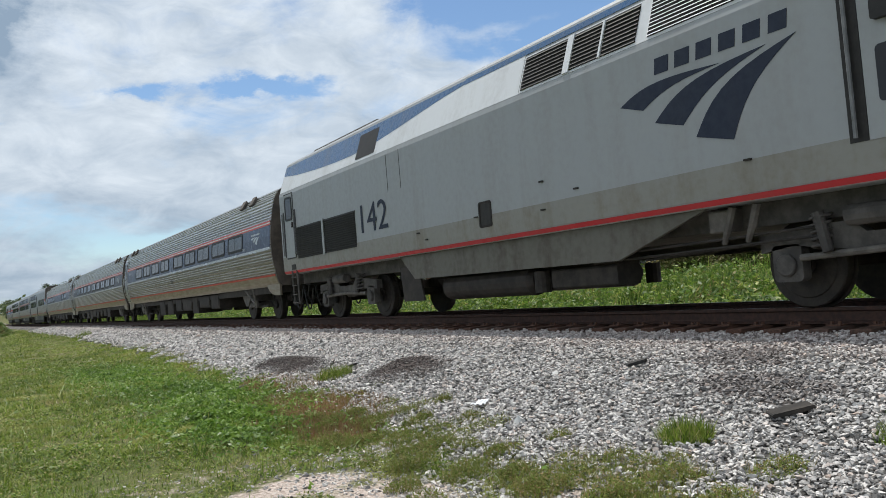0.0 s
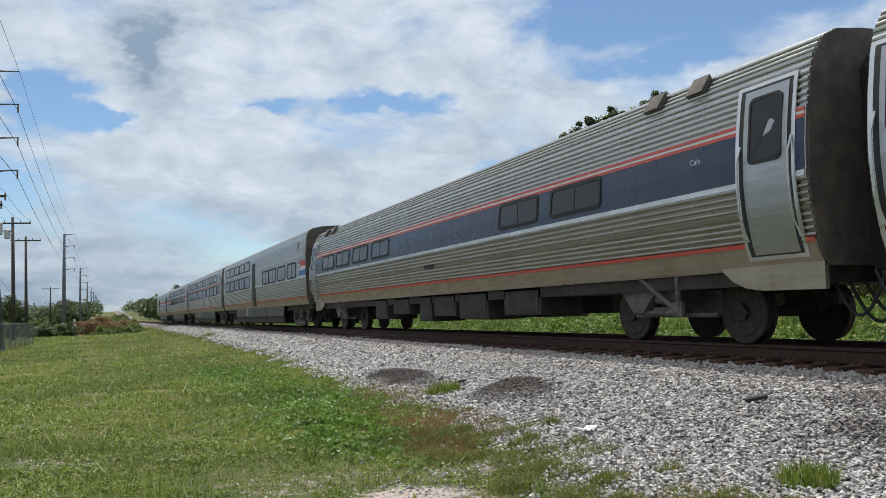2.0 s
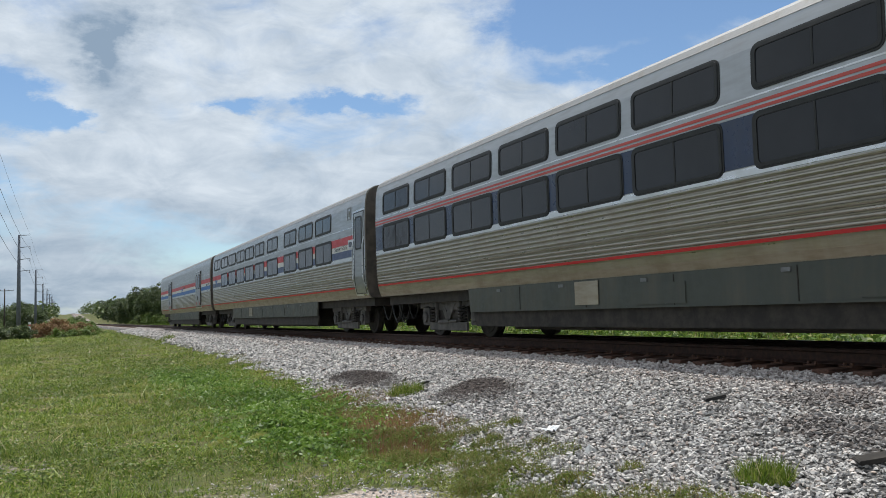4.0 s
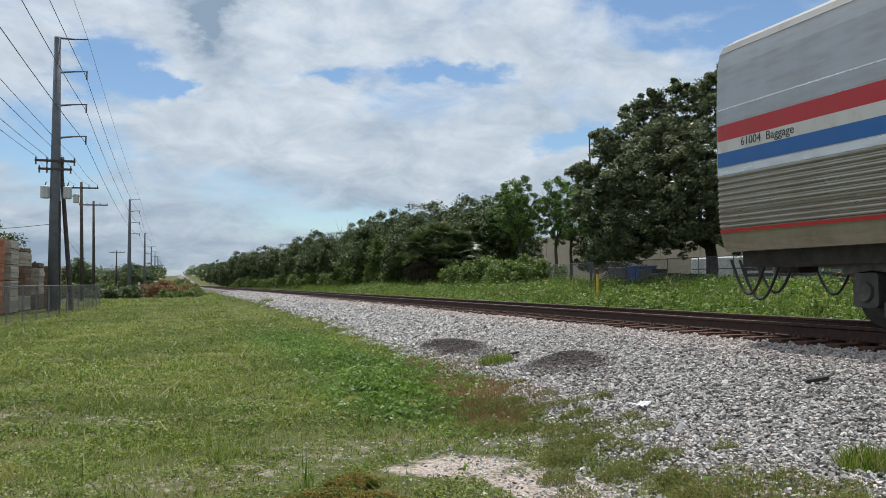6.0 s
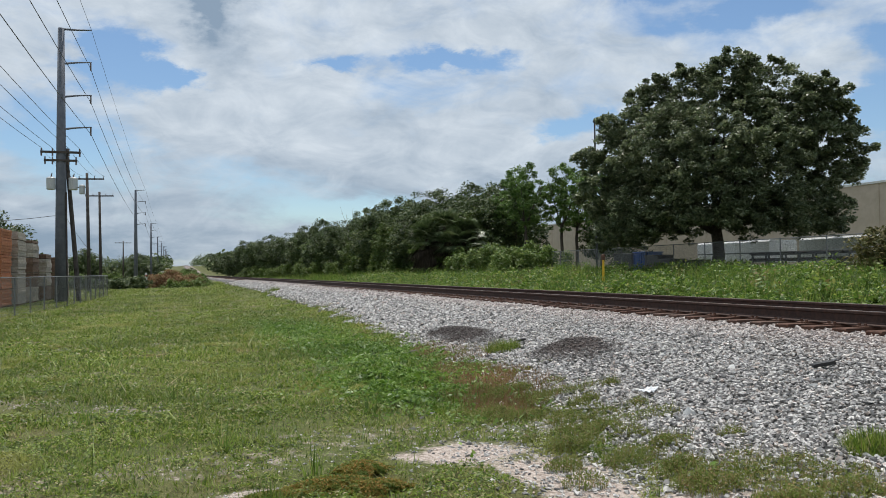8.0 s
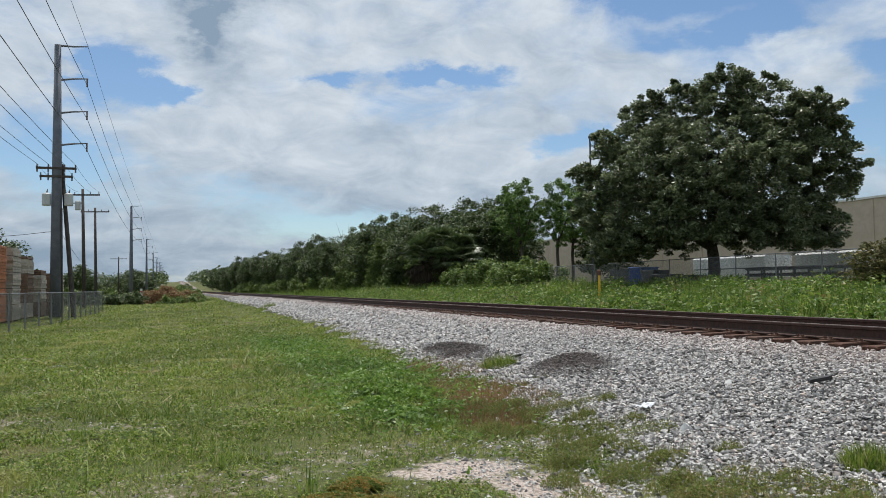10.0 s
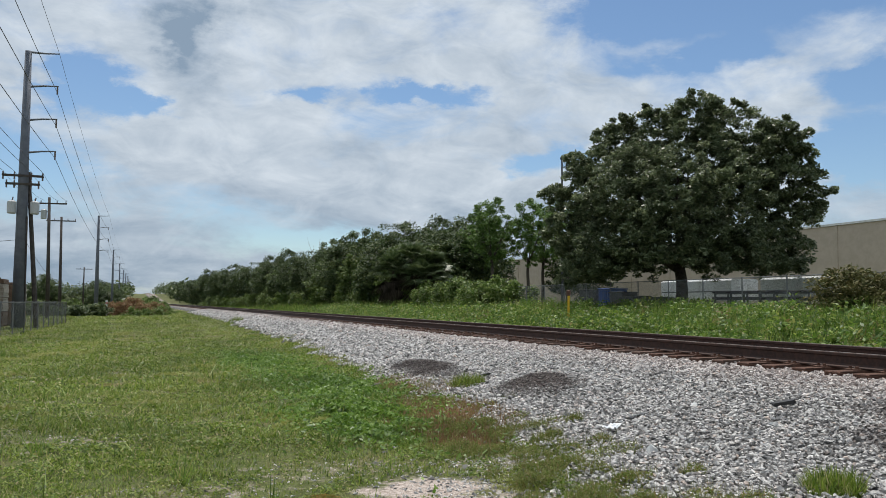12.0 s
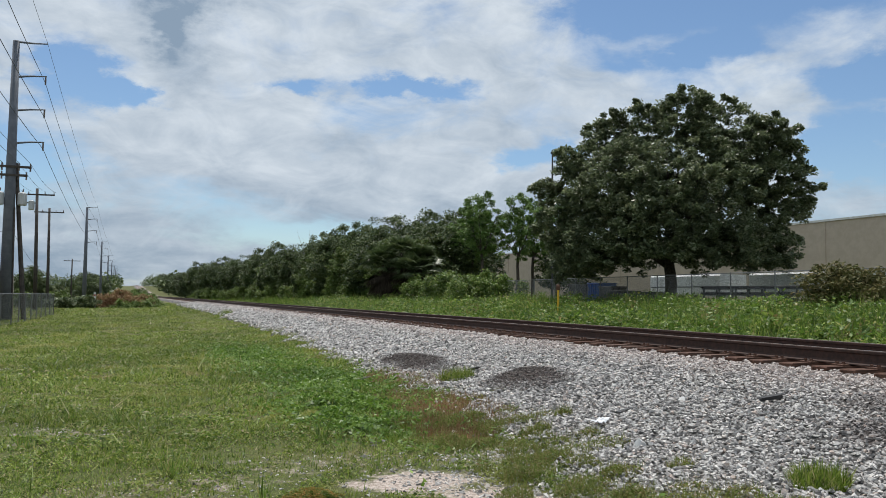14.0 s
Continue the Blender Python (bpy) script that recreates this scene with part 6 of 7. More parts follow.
def crown(rng, rx, z0, z1, clumps, per, leaf, clump_r, hollow=0.55, taper=0.0):
    """Many clumps of leaves on an uneven dome."""
    zc, rz = (z0 + z1) / 2, (z1 - z0) / 2
    d = rng.normal(0, 1, (clumps, 3))
    d /= np.linalg.norm(d, axis=1)[:, None]
    az = np.arctan2(d[:, 1], d[:, 0])
    lump = 1 + 0.05 * np.sin(3 * az + 1) + 0.06 * np.sin(5 * az + 4 * d[:, 2]) + 0.05 * np.sin(9 * d[:, 2] + 2 * az)
    f = (hollow + (1 - hollow) * rng.uniform(0, 1, clumps) ** 0.6) * lump
    c = d * f[:, None]
    # the lower half hangs wide and flat, the top narrows
    c[:, :2] *= (1 - taper * np.clip((c[:, 2] + 1) / 2, 0, 1))[:, None]
    C = np.stack([c[:, 0] * rx, c[:, 1] * rx, zc + np.where(c[:, 2] < 0, c[:, 2] * 0.92, c[:, 2]) * rz], 1)
    R = clump_r * rng.uniform(0.6, 1.35, clumps)
    p = rng.normal(0, 1, (clumps, per, 3))
    p *= (rng.uniform(0, 1, (clumps, per)) ** 0.4 / np.linalg.norm(p, axis=2))[..., None]
    P = (C[:, None] + p * R[:, None, None] * np.array([1, 1, 0.7])).reshape(-1, 3)
    return leaves(P, leaf, rng, 0.7)


def tree(name, label, seed, h, rx, fork, trunk_r, z0, clumps, per, leaf, clump_r, mat, m, n_limb=6, hollow=0.5, taper=0.1, group="", category="tree", lean=(0, 0)):
    rng = np.random.default_rng(seed)
    t = thing(name, label, category, m, group=group)
    part("trunk", limbs(rng, h, trunk_r, fork, n_limb, rx * 0.85, h * 0.92), M["bark"], t, smooth=True)
    part("crown", big_mesh("crown", crown(rng, rx, z0, h, clumps, per, leaf, clump_r, hollow, taper) + np.array([lean[0], lean[1], 0.0]), 4, M[mat]), None, t)
    return t


def on(x, y, rz=0.0, dz=0.0):
    return pose(x, y, float(land(x, y)) + dz, 0, 0, rz)


def oak():
    """A broad oak: boughs of leaf clumps over a short trunk. u: across, w: away, z: up."""
    rng = np.random.default_rng(21)
    t = thing("oak_tree", "large grey-green oak with a broad bumpy crown", "tree", on(31.1, 42.0))
    part("trunk", limbs(rng, 12, 0.36, 2.7, 13, 5.4, 11.5), M["bark"], t, smooth=True)
    boughs = [(1.6, 0.0, 12.1, 2.1), (3.2, 0.6, 11.4, 2.0), (-0.6, 0.4, 11.3, 2.0), (-2.6, 0.8, 10.6, 2.0), (-3.9, -0.6, 9.2, 2.0), (4.7, -0.6, 10.4, 2.1), (6.7, 0.4, 9.9, 1.8), (7.0, -0.5, 8.0, 1.7), (7.6, 0.6, 6.4, 1.4), (6.6, 0.3, 4.6, 1.7),
              (-5.1, 0.5, 7.6, 1.9), (-5.8, -0.4, 5.4, 1.8), (-5.5, 0.8, 3.4, 1.5), (0.5, -3.6, 7.2, 2.9), (0.5, 3.4, 7.6, 3.2), (3.4, -3.2, 6.8, 2.7), (-2.6, -3.2, 6.8, 2.6),
              (4.6, 3.0, 7.0, 2.8), (-2.8, 3.4, 6.8, 2.8), (0.9, 0.0, 9.4, 3.2), (2.6, -4.4, 4.6, 1.8), (-1.6, -4.6, 4.6, 1.9), (5.2, -2.6, 4.3, 1.7), (-3.6, -2.8, 3.7, 1.7), (-4.9, -1.6, 2.7, 1.3), (-5.8, 0.6, 2.3, 1.1), (-2.6, -4.0, 3.2, 1.4), (0.9, -5.0, 3.9, 1.5), (4.3, -3.6, 3.6, 1.5), (6.9, -0.6, 3.3, 1.4), (-4.2, 2.0, 2.9, 1.6), (-0.6, -2.6, 4.4, 1.8), (2.0, -2.4, 4.2, 1.7), (5.4, 0.0, 7.4, 2.2), (6.9, 0.3, 5.8, 1.8), (-4.4, 0.4, 6.0, 2.0), (3.0, 4.0, 4.6, 2.0), (-1.5, 4.2, 4.6, 2.0)]
    # the low skirt of the crown hangs nearly level
    boughs += [(-3.4, -3.6, 2.75, 1.0), (-2.0, -4.6, 2.9, 1.0), (-0.4, -5.2, 3.1, 1.0), (1.9, -5.2, 3.2, 1.0), (3.2, -4.6, 3.0, 1.1), (5.0, -3.4, 2.9, 1.1), (6.2, -2.0, 2.8, 1.0), (7.4, 0.2, 3.0, 1.0), (-1.4, -1.6, 3.4, 1.3), (1.6, -1.8, 3.3, 1.2), (3.6, -1.6, 3.3, 1.4), (-3.0, -0.8, 3.1, 1.4), (2.6, 2.6, 3.2, 1.5), (-1.2, 2.8, 3.2, 1.5), (5.2, 1.8, 3.2, 1.4)]
    # shoulders, and pointed shoots that break the outline
    boughs += [(6.4, 0.0, 10.9, 1.3), (7.2, 0.2, 10.3, 1.1), (7.9, 0.3, 8.4, 1.1), (8.7, 0.2, 7.2, 0.7), (8.1, 0.2, 5.8, 0.9), (7.8, 0.0, 3.9, 0.8), (5.2, 0.0, 8.8, 2.0), (3.6, -1.5, 9.4, 1.9), (-1.6, -1.5, 9.2, 1.9), (-5.2, 0.0, 9.3, 1.1), (-6.2, 0.2, 7.4, 1.0), (-6.3, 0.0, 4.2, 0.9), (-3.3, 0.4, 11.8, 0.9)]
    for u, z in ((-5.9, 10.3), (-4.8, 9.8), (-4.1, 12.0), (-3.2, 12.5), (-2.2, 12.9), (-1.2, 13.4), (-0.5, 13.1), (0.4, 12.9), (1.1, 13.5), (1.8, 14.2), (2.4, 13.8), (3.1, 13.6), (4.0, 13.3), (4.8, 13.2), (5.5, 11.9), (6.1, 12.0), (6.8, 12.2), (7.8, 11.6), (8.1, 10.2), (8.4, 9.2), (9.3, 7.6), (8.8, 6.5), (-6.9, 7.9), (-6.6, 6.0), (-6.9, 4.9)):
        for q in range(3):
            boughs.append((u + rng.normal(0, 0.22), rng.normal(0, 0.5), z - 0.1 - 0.32 * q, 0.22 + 0.12 * q))
    V = []
    for u, w, z, r in boughs:
        z -= 0.5 * min(1.0, max(0.0, (z - 6.0) / 6.0))
        m = max(3, int(16 * r * r))
        c = crown(rng, r * 0.95, z - r * 0.80, z + r * 0.90, m, 70, 0.120, min(0.36, 0.20 + 0.3 * r), 0.35, 0.0)
        V.append(c + np.array([0.81 * (u - 0.95) + 0.59 * w, -0.59 * (u - 0.95) + 0.81 * w, 0.0]))
    part("crown", big_mesh("crown", np.concatenate(V), 4, M["oak"]), None, t)


def vine_columns():
    """Dead trunks wholly wrapped in creeper stand dark before the thicket."""
    first = None
    for x, y, h, r in ((23.2, 128, 6.4, 1.15), (23.4, 119, 5.6, 1.0), (25.2, 109, 8.2, 1.5), (22.0, 142, 5.8, 1.1), (26.4, 95, 6.6, 1.2)):
        if first is None:
            first = tree("creeper_tree", "tall dead trunk wrapped in dark creeper", 51, 6.4, 1.15, 1.0, 0.14, -0.2, 70, 70, 0.15, 0.42, "wood_leaf", on(x, y), 3, 0.5, 0.35, "creeper-wrapped trees")
        else:
            copy_thing(first, on(x, y, 47 * y % 360) @ Matrix.Diagonal((r / 1.15, r / 1.15, h / 6.4, 1)))


def fronds(rng, n, base, length, rise_lo, rise_hi, droop, leaf_w):
    """Fan-shaped palm fronds: arching stalks that end in folded blades."""
    V = []
    for i in range(n):
        a, up = rng.uniform(0, 2 * np.pi), rng.uniform(rise_lo, rise_hi)
        ln = length * rng.uniform(0.75, 1.15)
        d = np.array([np.cos(a) * np.cos(up), np.sin(a) * np.cos(up), np.sin(up)])
        side = np.array([-np.sin(a), np.cos(a), 0.0])
        hub = np.asarray(base) + d * ln * 0.55 - np.array([0, 0, droop * 0.3 * ln])
        lift = np.cross(d, side)
        V.append([np.asarray(base) - side * 0.03, np.asarray(base) + side * 0.03, hub + side * 0.02, hub - side * 0.02])
        for q in np.linspace(-1.35, 1.35, 19):
            e = d * np.cos(q) + side * np.sin(q)
            tip = hub + e * ln * 0.55 - np.array([0, 0, droop * ln * (0.35 + 0.25 * abs(q))])
            mid = hub + e * ln * 0.30 - np.array([0, 0, droop * ln * 0.08])
            w = (side * np.cos(q) - d * np.sin(q)) * leaf_w
            V.append([hub, mid + w + lift * 0.02, tip, mid - w - lift * 0.02])
    return np.array(V)


def palm_clump():
    """Cabbage palms in a clump, with a skirt of dead fronds."""
    p = thing("cabbage_palm", "clump of cabbage palms with hanging dead fronds", "palm", on(26.0, 79.0))
    rng = np.random.default_rng(61)
    for dx, dy, h in ((0.0, 0.0, 5.0), (1.4, -0.9, 4.2), (-1.5, 0.6, 3.9), (0.6, -1.6, 3.2)):
        part("trunk", Mesh().tube([(dx, dy, -0.3), (dx * 1.1, dy * 1.1, h * 0.5), (dx * 1.15, dy * 1.15, h)], [0.22, 0.17, 0.16], 9), M["bark"], p, smooth=True)
        top = (dx * 1.15, dy * 1.15, h)
        part("crown", big_mesh("crown", fronds(rng, 80, top, 2.3, -0.25, 1.35, 0.35, 0.055), 4, M["palm_leaf"]), None, p, "green fan fronds")
        part("dead_skirt", big_mesh("dead_skirt", fronds(rng, 40, (top[0], top[1], h - 0.4), 2.2, -1.35, -0.35, 0.6, 0.05), 4, M["dead_frond"]), None, p, "hanging brown dead fronds")


def build_trees():
    oak()
    a = tree("broadleaf_tree", "dense broad-leaved tree in the thicket", 31, 11.0, 4.6, 2.0, 0.20, 0.8, 210, 100, 0.165, 0.80, "wood_leaf", on(31, 100), 6, 0.4, 0.2, "thicket trees")
    b = tree("broadleaf_tree", "rounded dark broad-leaved tree in the thicket", 32, 8.6, 4.2, 1.6, 0.17, 0.3, 180, 95, 0.165, 0.80, "wood_leaf", on(28, 122), 6, 0.4, 0.1, "thicket trees")
    c = tree("vine_covered_tree", "vine-covered tree with hanging foliage", 33, 7.0, 3.0, 1.4, 0.16, 0.0, 130, 80, 0.16, 0.55, "light_leaf", on(29.4, 84), 5, 0.4, 0.05, "thicket trees")
    d = tree("pine_tree", "slender pine with an open light green crown", 34, 11.4, 3.0, 5.0, 0.16, 4.2, 120, 80, 0.13, 0.40, "pine_leaf", on(37.0, 75), 7, 0.3, 0.45, "pines beside the yard")
    s = tree("shrub", "bushy light green shrub at the edge of the thicket", 35, 2.8, 1.9, 0.5, 0.06, -0.1, 46, 80, 0.13, 0.55, "shrub_leaf", on(25.5, 66), 4, 0.4, 0.1, "undergrowth shrubs", "shrub")
    for x, y, rz in ((40.5, 78.5, 60), (35.0, 82.0, 140), (38.8, 70.0, 200), (33.5, 76.0, 290)):
        copy_thing(d, on(x, y, rz))
    for x, y, rz in ((36, 88, 50), (39, 95, 120), (34.5, 92, 200), (29, 112, 300), (33, 116, 80), (38, 108, 20), (43, 100, 170), (30, 130, 90), (26.5, 150, 210), (31, 148, 33), (27, 172, 140), (22.5, 205, 77), (27, 195, 10), (19.5, 235, 160), (24, 250, 250)):
        copy_thing(a, on(x, y, rz, -0.1 - (0.6 if y > 140 else 0)))
    for x, y, rz in ((45, 78, 200), (31.2, 86, 250), (33.0, 84, 250), (36.5, 98, 20), (26.5, 108, 40), (27.5, 92, 160), (25, 136, 220), (24.6, 162, 100), (22.4, 185, 320), (20.0, 215, 50), (17.8, 250, 120), (17.5, 285, 200), (20, 320, 10), (22, 270, 80), (33, 104, 10)):
        copy_thing(b, on(x, y, rz, -0.2))
    for x, y, rz in ((26.2, 101, 210), (25.5, 116, 300), (24.0, 146, 40), (29.5, 92, 20), (28.8, 106, 70), (27.8, 81.5, 130), (26.9, 84.5, 250)):
        copy_thing(c, on(x, y, rz, -0.2))
    vine_columns()
    palm_clump()
    rng = random.Random(6)
    for i in range(34):
        y = 58 + i * 5.4 + rng.uniform(-2, 2)
        x = max(15.5, 27.2 - (y - 58) * 0.052) + rng.uniform(-0.9, 1.6)
        copy_thing(s, on(x, y, rng.uniform(0, 360), rng.uniform(-0.9, 0.1)))
    for x, y in ((25.4, 60.0), (26.0, 62.5), (26.4, 65.0), (26.8, 67.5), (27.2, 70.0), (26.0, 71.0)):
        copy_thing(s, on(x, y, rng.uniform(0, 360), -0.55))
    e = tree("hedge_shrub", "olive-brown straggling hedge shrub along the yard fence", 36, 2.1, 1.5, 0.4, 0.05, -0.2, 90, 80, 0.10, 0.42, "olive_leaf", on(27.5, 25.8), 5, 0.3, 0.0, "hedge along the yard fence", "shrub")
    for i in range(9):
        copy_thing(e, on(27.5 + rng.uniform(-0.3, 0.4), 24.1 - i * 1.7, rng.uniform(0, 360), rng.uniform(-0.35, -0.1)))
    # a low dark hedge past the fence, and a heap of cut reddish brush beside it
    f = tree("low_hedge", "low dark green clipped hedge at the end of the field", 37, 1.45, 1.7, 0.3, 0.05, -0.2, 60, 90, 0.11, 0.42, "wood_leaf", on(-4.0, 97), 4, 0.3, 0.0, "low hedge at the end of the field", "shrub")
    for i in range(4):
        copy_thing(f, on(-9.6 + i * 1.5, 97.5 + rng.uniform(-0.6, 0.8), rng.uniform(0, 360), rng.uniform(-0.45, -0.2)))
    h = tree("brush_heap", "heap of cut brush with dead reddish leaves", 38, 2.0, 1.6, 0.3, 0.04, -0.2, 44, 90, 0.12, 0.5, "dry", on(-1.2, 99, 0, -0.55), 5, 0.3, 0.2, "heaps of cut brush", "brush heap")
    for x, y, z in ((0.7, 101, -0.7), (-2.2, 103, -0.6), (1.9, 106, -0.6), (-0.2, 107, 0.0)):
        copy_thing(h, on(x, y, rng.uniform(0, 360), z))
    for x, y, z in ((0.0, 97, -1.95), (2.2, 101, -1.85), (3.2, 107, -1.7), (0.8, 110, -1.3), (3.0, 116, -1.3)):
        copy_thing(s, on(x, y, rng.uniform(0, 360), z))
    w = thing("white_marker", "short white marker post beside the brush heap", "marker post", on(-3.0, 97.5))
    part("post", Mesh().box(-0.12, 0.12, -0.04, 0.04, -0.1, 1.75, 0.01), M["coping"], w)
    part("stripe", Mesh().box(-0.123, 0.123, -0.043, 0.043, 1.35, 1.48), M["coral"], w)
    for i in range(10):
        copy_thing(s, on(2.6 + rng.uniform(-2.5, 0.6), 165 + i * 11, rng.uniform(0, 360), rng.uniform(-0.8, 0)))
    # over the fence on the field side, and round the foot of the poles
    for x, y, z in ((0.2, 126, -1.2), (2.0, 136, -1.0), (-11.5, 108, -0.9), (3.2, 150, -1.2), (-0.8, 146, -0.7), (3.9, 168, -1.0), (-9.0, 135, -0.9)):
        copy_thing(s, on(x, y, rng.uniform(0, 360), z))
    copy_thing(b, on(-14.8, 78.0, 30, -1.6))
    for i in range(22):
        x, y = -14 - rng.uniform(0, 70), 170 + rng.uniform(0, 130)
        copy_thing((a, b, b, c)[i % 4], on(x, y, rng.uniform(0, 360), -1.5 - rng.uniform(0, 2)))
    for i in range(18):
        y = 262 + i * 18
        copy_thing((b, a, c)[i % 3], on(-7 - rng.uniform(0, 5) - i * 0.1, y, rng.uniform(0, 360), -2.5))
        copy_thing((b, c, a)[i % 3], on(19 + rng.uniform(0, 8) + i * 0.2, y + 8, rng.uniform(0, 360), -1.5))
    # far woods close the distance
    g = np.random.default_rng(14)
    P = []
    for i in range(620):
        left = i % 2
        y = g.uniform(330, 980)
        x = (-5 - g.uniform(0, 1) ** 2 * 420) if left else (19 + g.uniform(0, 1) ** 2 * 420)
        hh = g.uniform(6, 10.5)
        m = 42
        q = g.normal(0, 1, (m, 3))
        q /= np.linalg.norm(q, axis=1)[:, None]
        P.append(np.array([x, y, float(land(x, y)) + hh * 0.5]) + q * np.array([5.0, 5.0, hh * 0.5]) * g.uniform(0.5, 1.0, (m, 1)))
    for i in range(150):
        x, y, hh = g.uniform(60, 420), g.uniform(150, 330), g.uniform(7, 11)
        if i % 3 == 0:
            x = g.uniform(-420, -90)
        q = g.normal(0, 1, (60, 3))
        q /= np.linalg.norm(q, axis=1)[:, None]
        P.append(np.array([x, y, float(land(x, y)) + hh * 0.5]) + q * np.array([5.0, 5.0, hh * 0.5]) * g.uniform(0.5, 1.0, (60, 1)))
    tagged(new("far_woods", big_mesh("far_woods", leaves(np.concatenate(P), 0.95, g, 0.5), 4, M["wood_leaf"])), "distant dark green woods along the line", "woods", kind="stuff")
    # a dead tree stands bare over the thicket
    r = np.random.default_rng(41)
    thing("dead_tree", "bare grey dead tree above the thicket", "tree", on(27.8, 131, 0), limbs(r, 11, 0.13, 5.0, 7, 3.0, 11.5), M["bare"])


# ---------------------------------------------------------------- poles and wires


def wire(name, a, b, sag, r, label):
    k = Mesh()
    pts = [(a[0] + (b[0] - a[0]) * t, a[1] + (b[1] - a[1]) * t, a[2] + (b[2] - a[2]) * t - 4 * sag * t * (1 - t)) for t in np.linspace(0, 1, 15)]
    k.tube(pts, [r] * 15, 5, False)
    thing(name, label, "cable", mesh=k, mat=M["wire"], group="overhead cables")


def steel_pole(x, y, top, detailed):
    z0 = float(land(x, y))
    p = thing("transmission_pole", "tall grey steel transmission pole with slender arms", "utility pole", pose(x, y, z0), group="transmission poles")
    H = top - z0
    part("shaft", Mesh().tube([(0, 0, -0.3), (0, 0, H * 0.5), (0.0, 0, H)], [0.38, 0.29, 0.19], 14), M["pole_grey"], p, smooth=True)
    for i, dz in enumerate((0.05, 2.05, 4.08, 6.05)):
        z = H - dz
        part("arm", Mesh().tube([(0.1, 0, z - (0.0 if i == 0 else 0.12)), (0.9, 0, z), (1.72, 0, z + 0.06)], [0.07, 0.055, 0.035], 7), M["pole_grey"], p)
        if i:
            part("insulator", Mesh().tube([(1.66, 0, z + 0.02), (1.66, 0, z - 0.45)], [0.05, 0.05], 7), M["insul"], p)
    if detailed:
        for z, w in ((8.95, 1.12), (8.45, 0.92)):
            part("cross_arm", Mesh().box(-w, w, -0.30, -0.18, z, z + 0.13), M["pole_wood"], p)
            for q in (-w + 0.06, -0.45, 0.45, w - 0.06):
                part("insulator", Mesh().tube([(q, -0.24, z - 0.18), (q, -0.24, z + 0.28)], [0.05, 0.04], 7), M["insul"], p)
        for q in (-0.55, 0.68):
            t = part("transformer", Mesh().tube([(q, -0.1, 6.75), (q, -0.1, 6.8), (q, -0.1, 7.45), (q, -0.1, 7.52)], [0.22, 0.26, 0.26, 0.15], 14), M["can"], p, "pale grey pole transformer")
            part("bushing", Mesh().tube([(q, -0.1, 7.5), (q + 0.06, -0.1, 7.75)], [0.05, 0.03], 6), M["insul"], t)
        part("service_riser", Mesh().tube([(0.36, -0.15, 0.2), (0.30, -0.2, 6.6)], [0.05, 0.05], 7), M["pole_wood"], p)
        part("brace_pole", Mesh().tube([(0.95, 0.4, 0.0), (0.25, 0.1, 9.3)], [0.15, 0.11], 9), M["pole_wood"], p, "dark wooden brace pole")
    return p


def wood_pole(x, y, h, lean, arms, can=False):
    z0 = float(land(x, y))
    p = thing("wooden_pole", "dark wooden utility pole with a cross-arm", "utility pole", pose(x, y, z0, 0, lean, 0), group="wooden utility poles")
    part("shaft", Mesh().tube([(0, 0, -0.3), (0, 0, h)], [0.19, 0.12], 10), M["pole_wood"], p, smooth=True)
    for z, w in arms:
        part("cross_arm", Mesh().box(-w, w, -0.19, -0.08, z, z + 0.13), M["pole_wood"], p)
        for q in (-w + 0.08, -w * 0.45, w * 0.45, w - 0.08):
            part("insulator", Mesh().tube([(q, -0.135, z + 0.12), (q, -0.135, z + 0.33)], [0.045, 0.035], 7), M["insul"], p)
    if can:
        part("transformer", Mesh().tube([(-0.45, 0, h - 2.0), (-0.45, 0, h - 1.95), (-0.45, 0, h - 1.2), (-0.45, 0, h - 1.12)], [0.22, 0.26, 0.26, 0.15], 14), M["can"], p, "pale grey pole transformer")
        part("standoff", Mesh().tube([(-1.3, 0, h - 1.35), (0, 0, h - 1.35)], [0.05, 0.05], 6), M["pole_wood"], p)
    return p


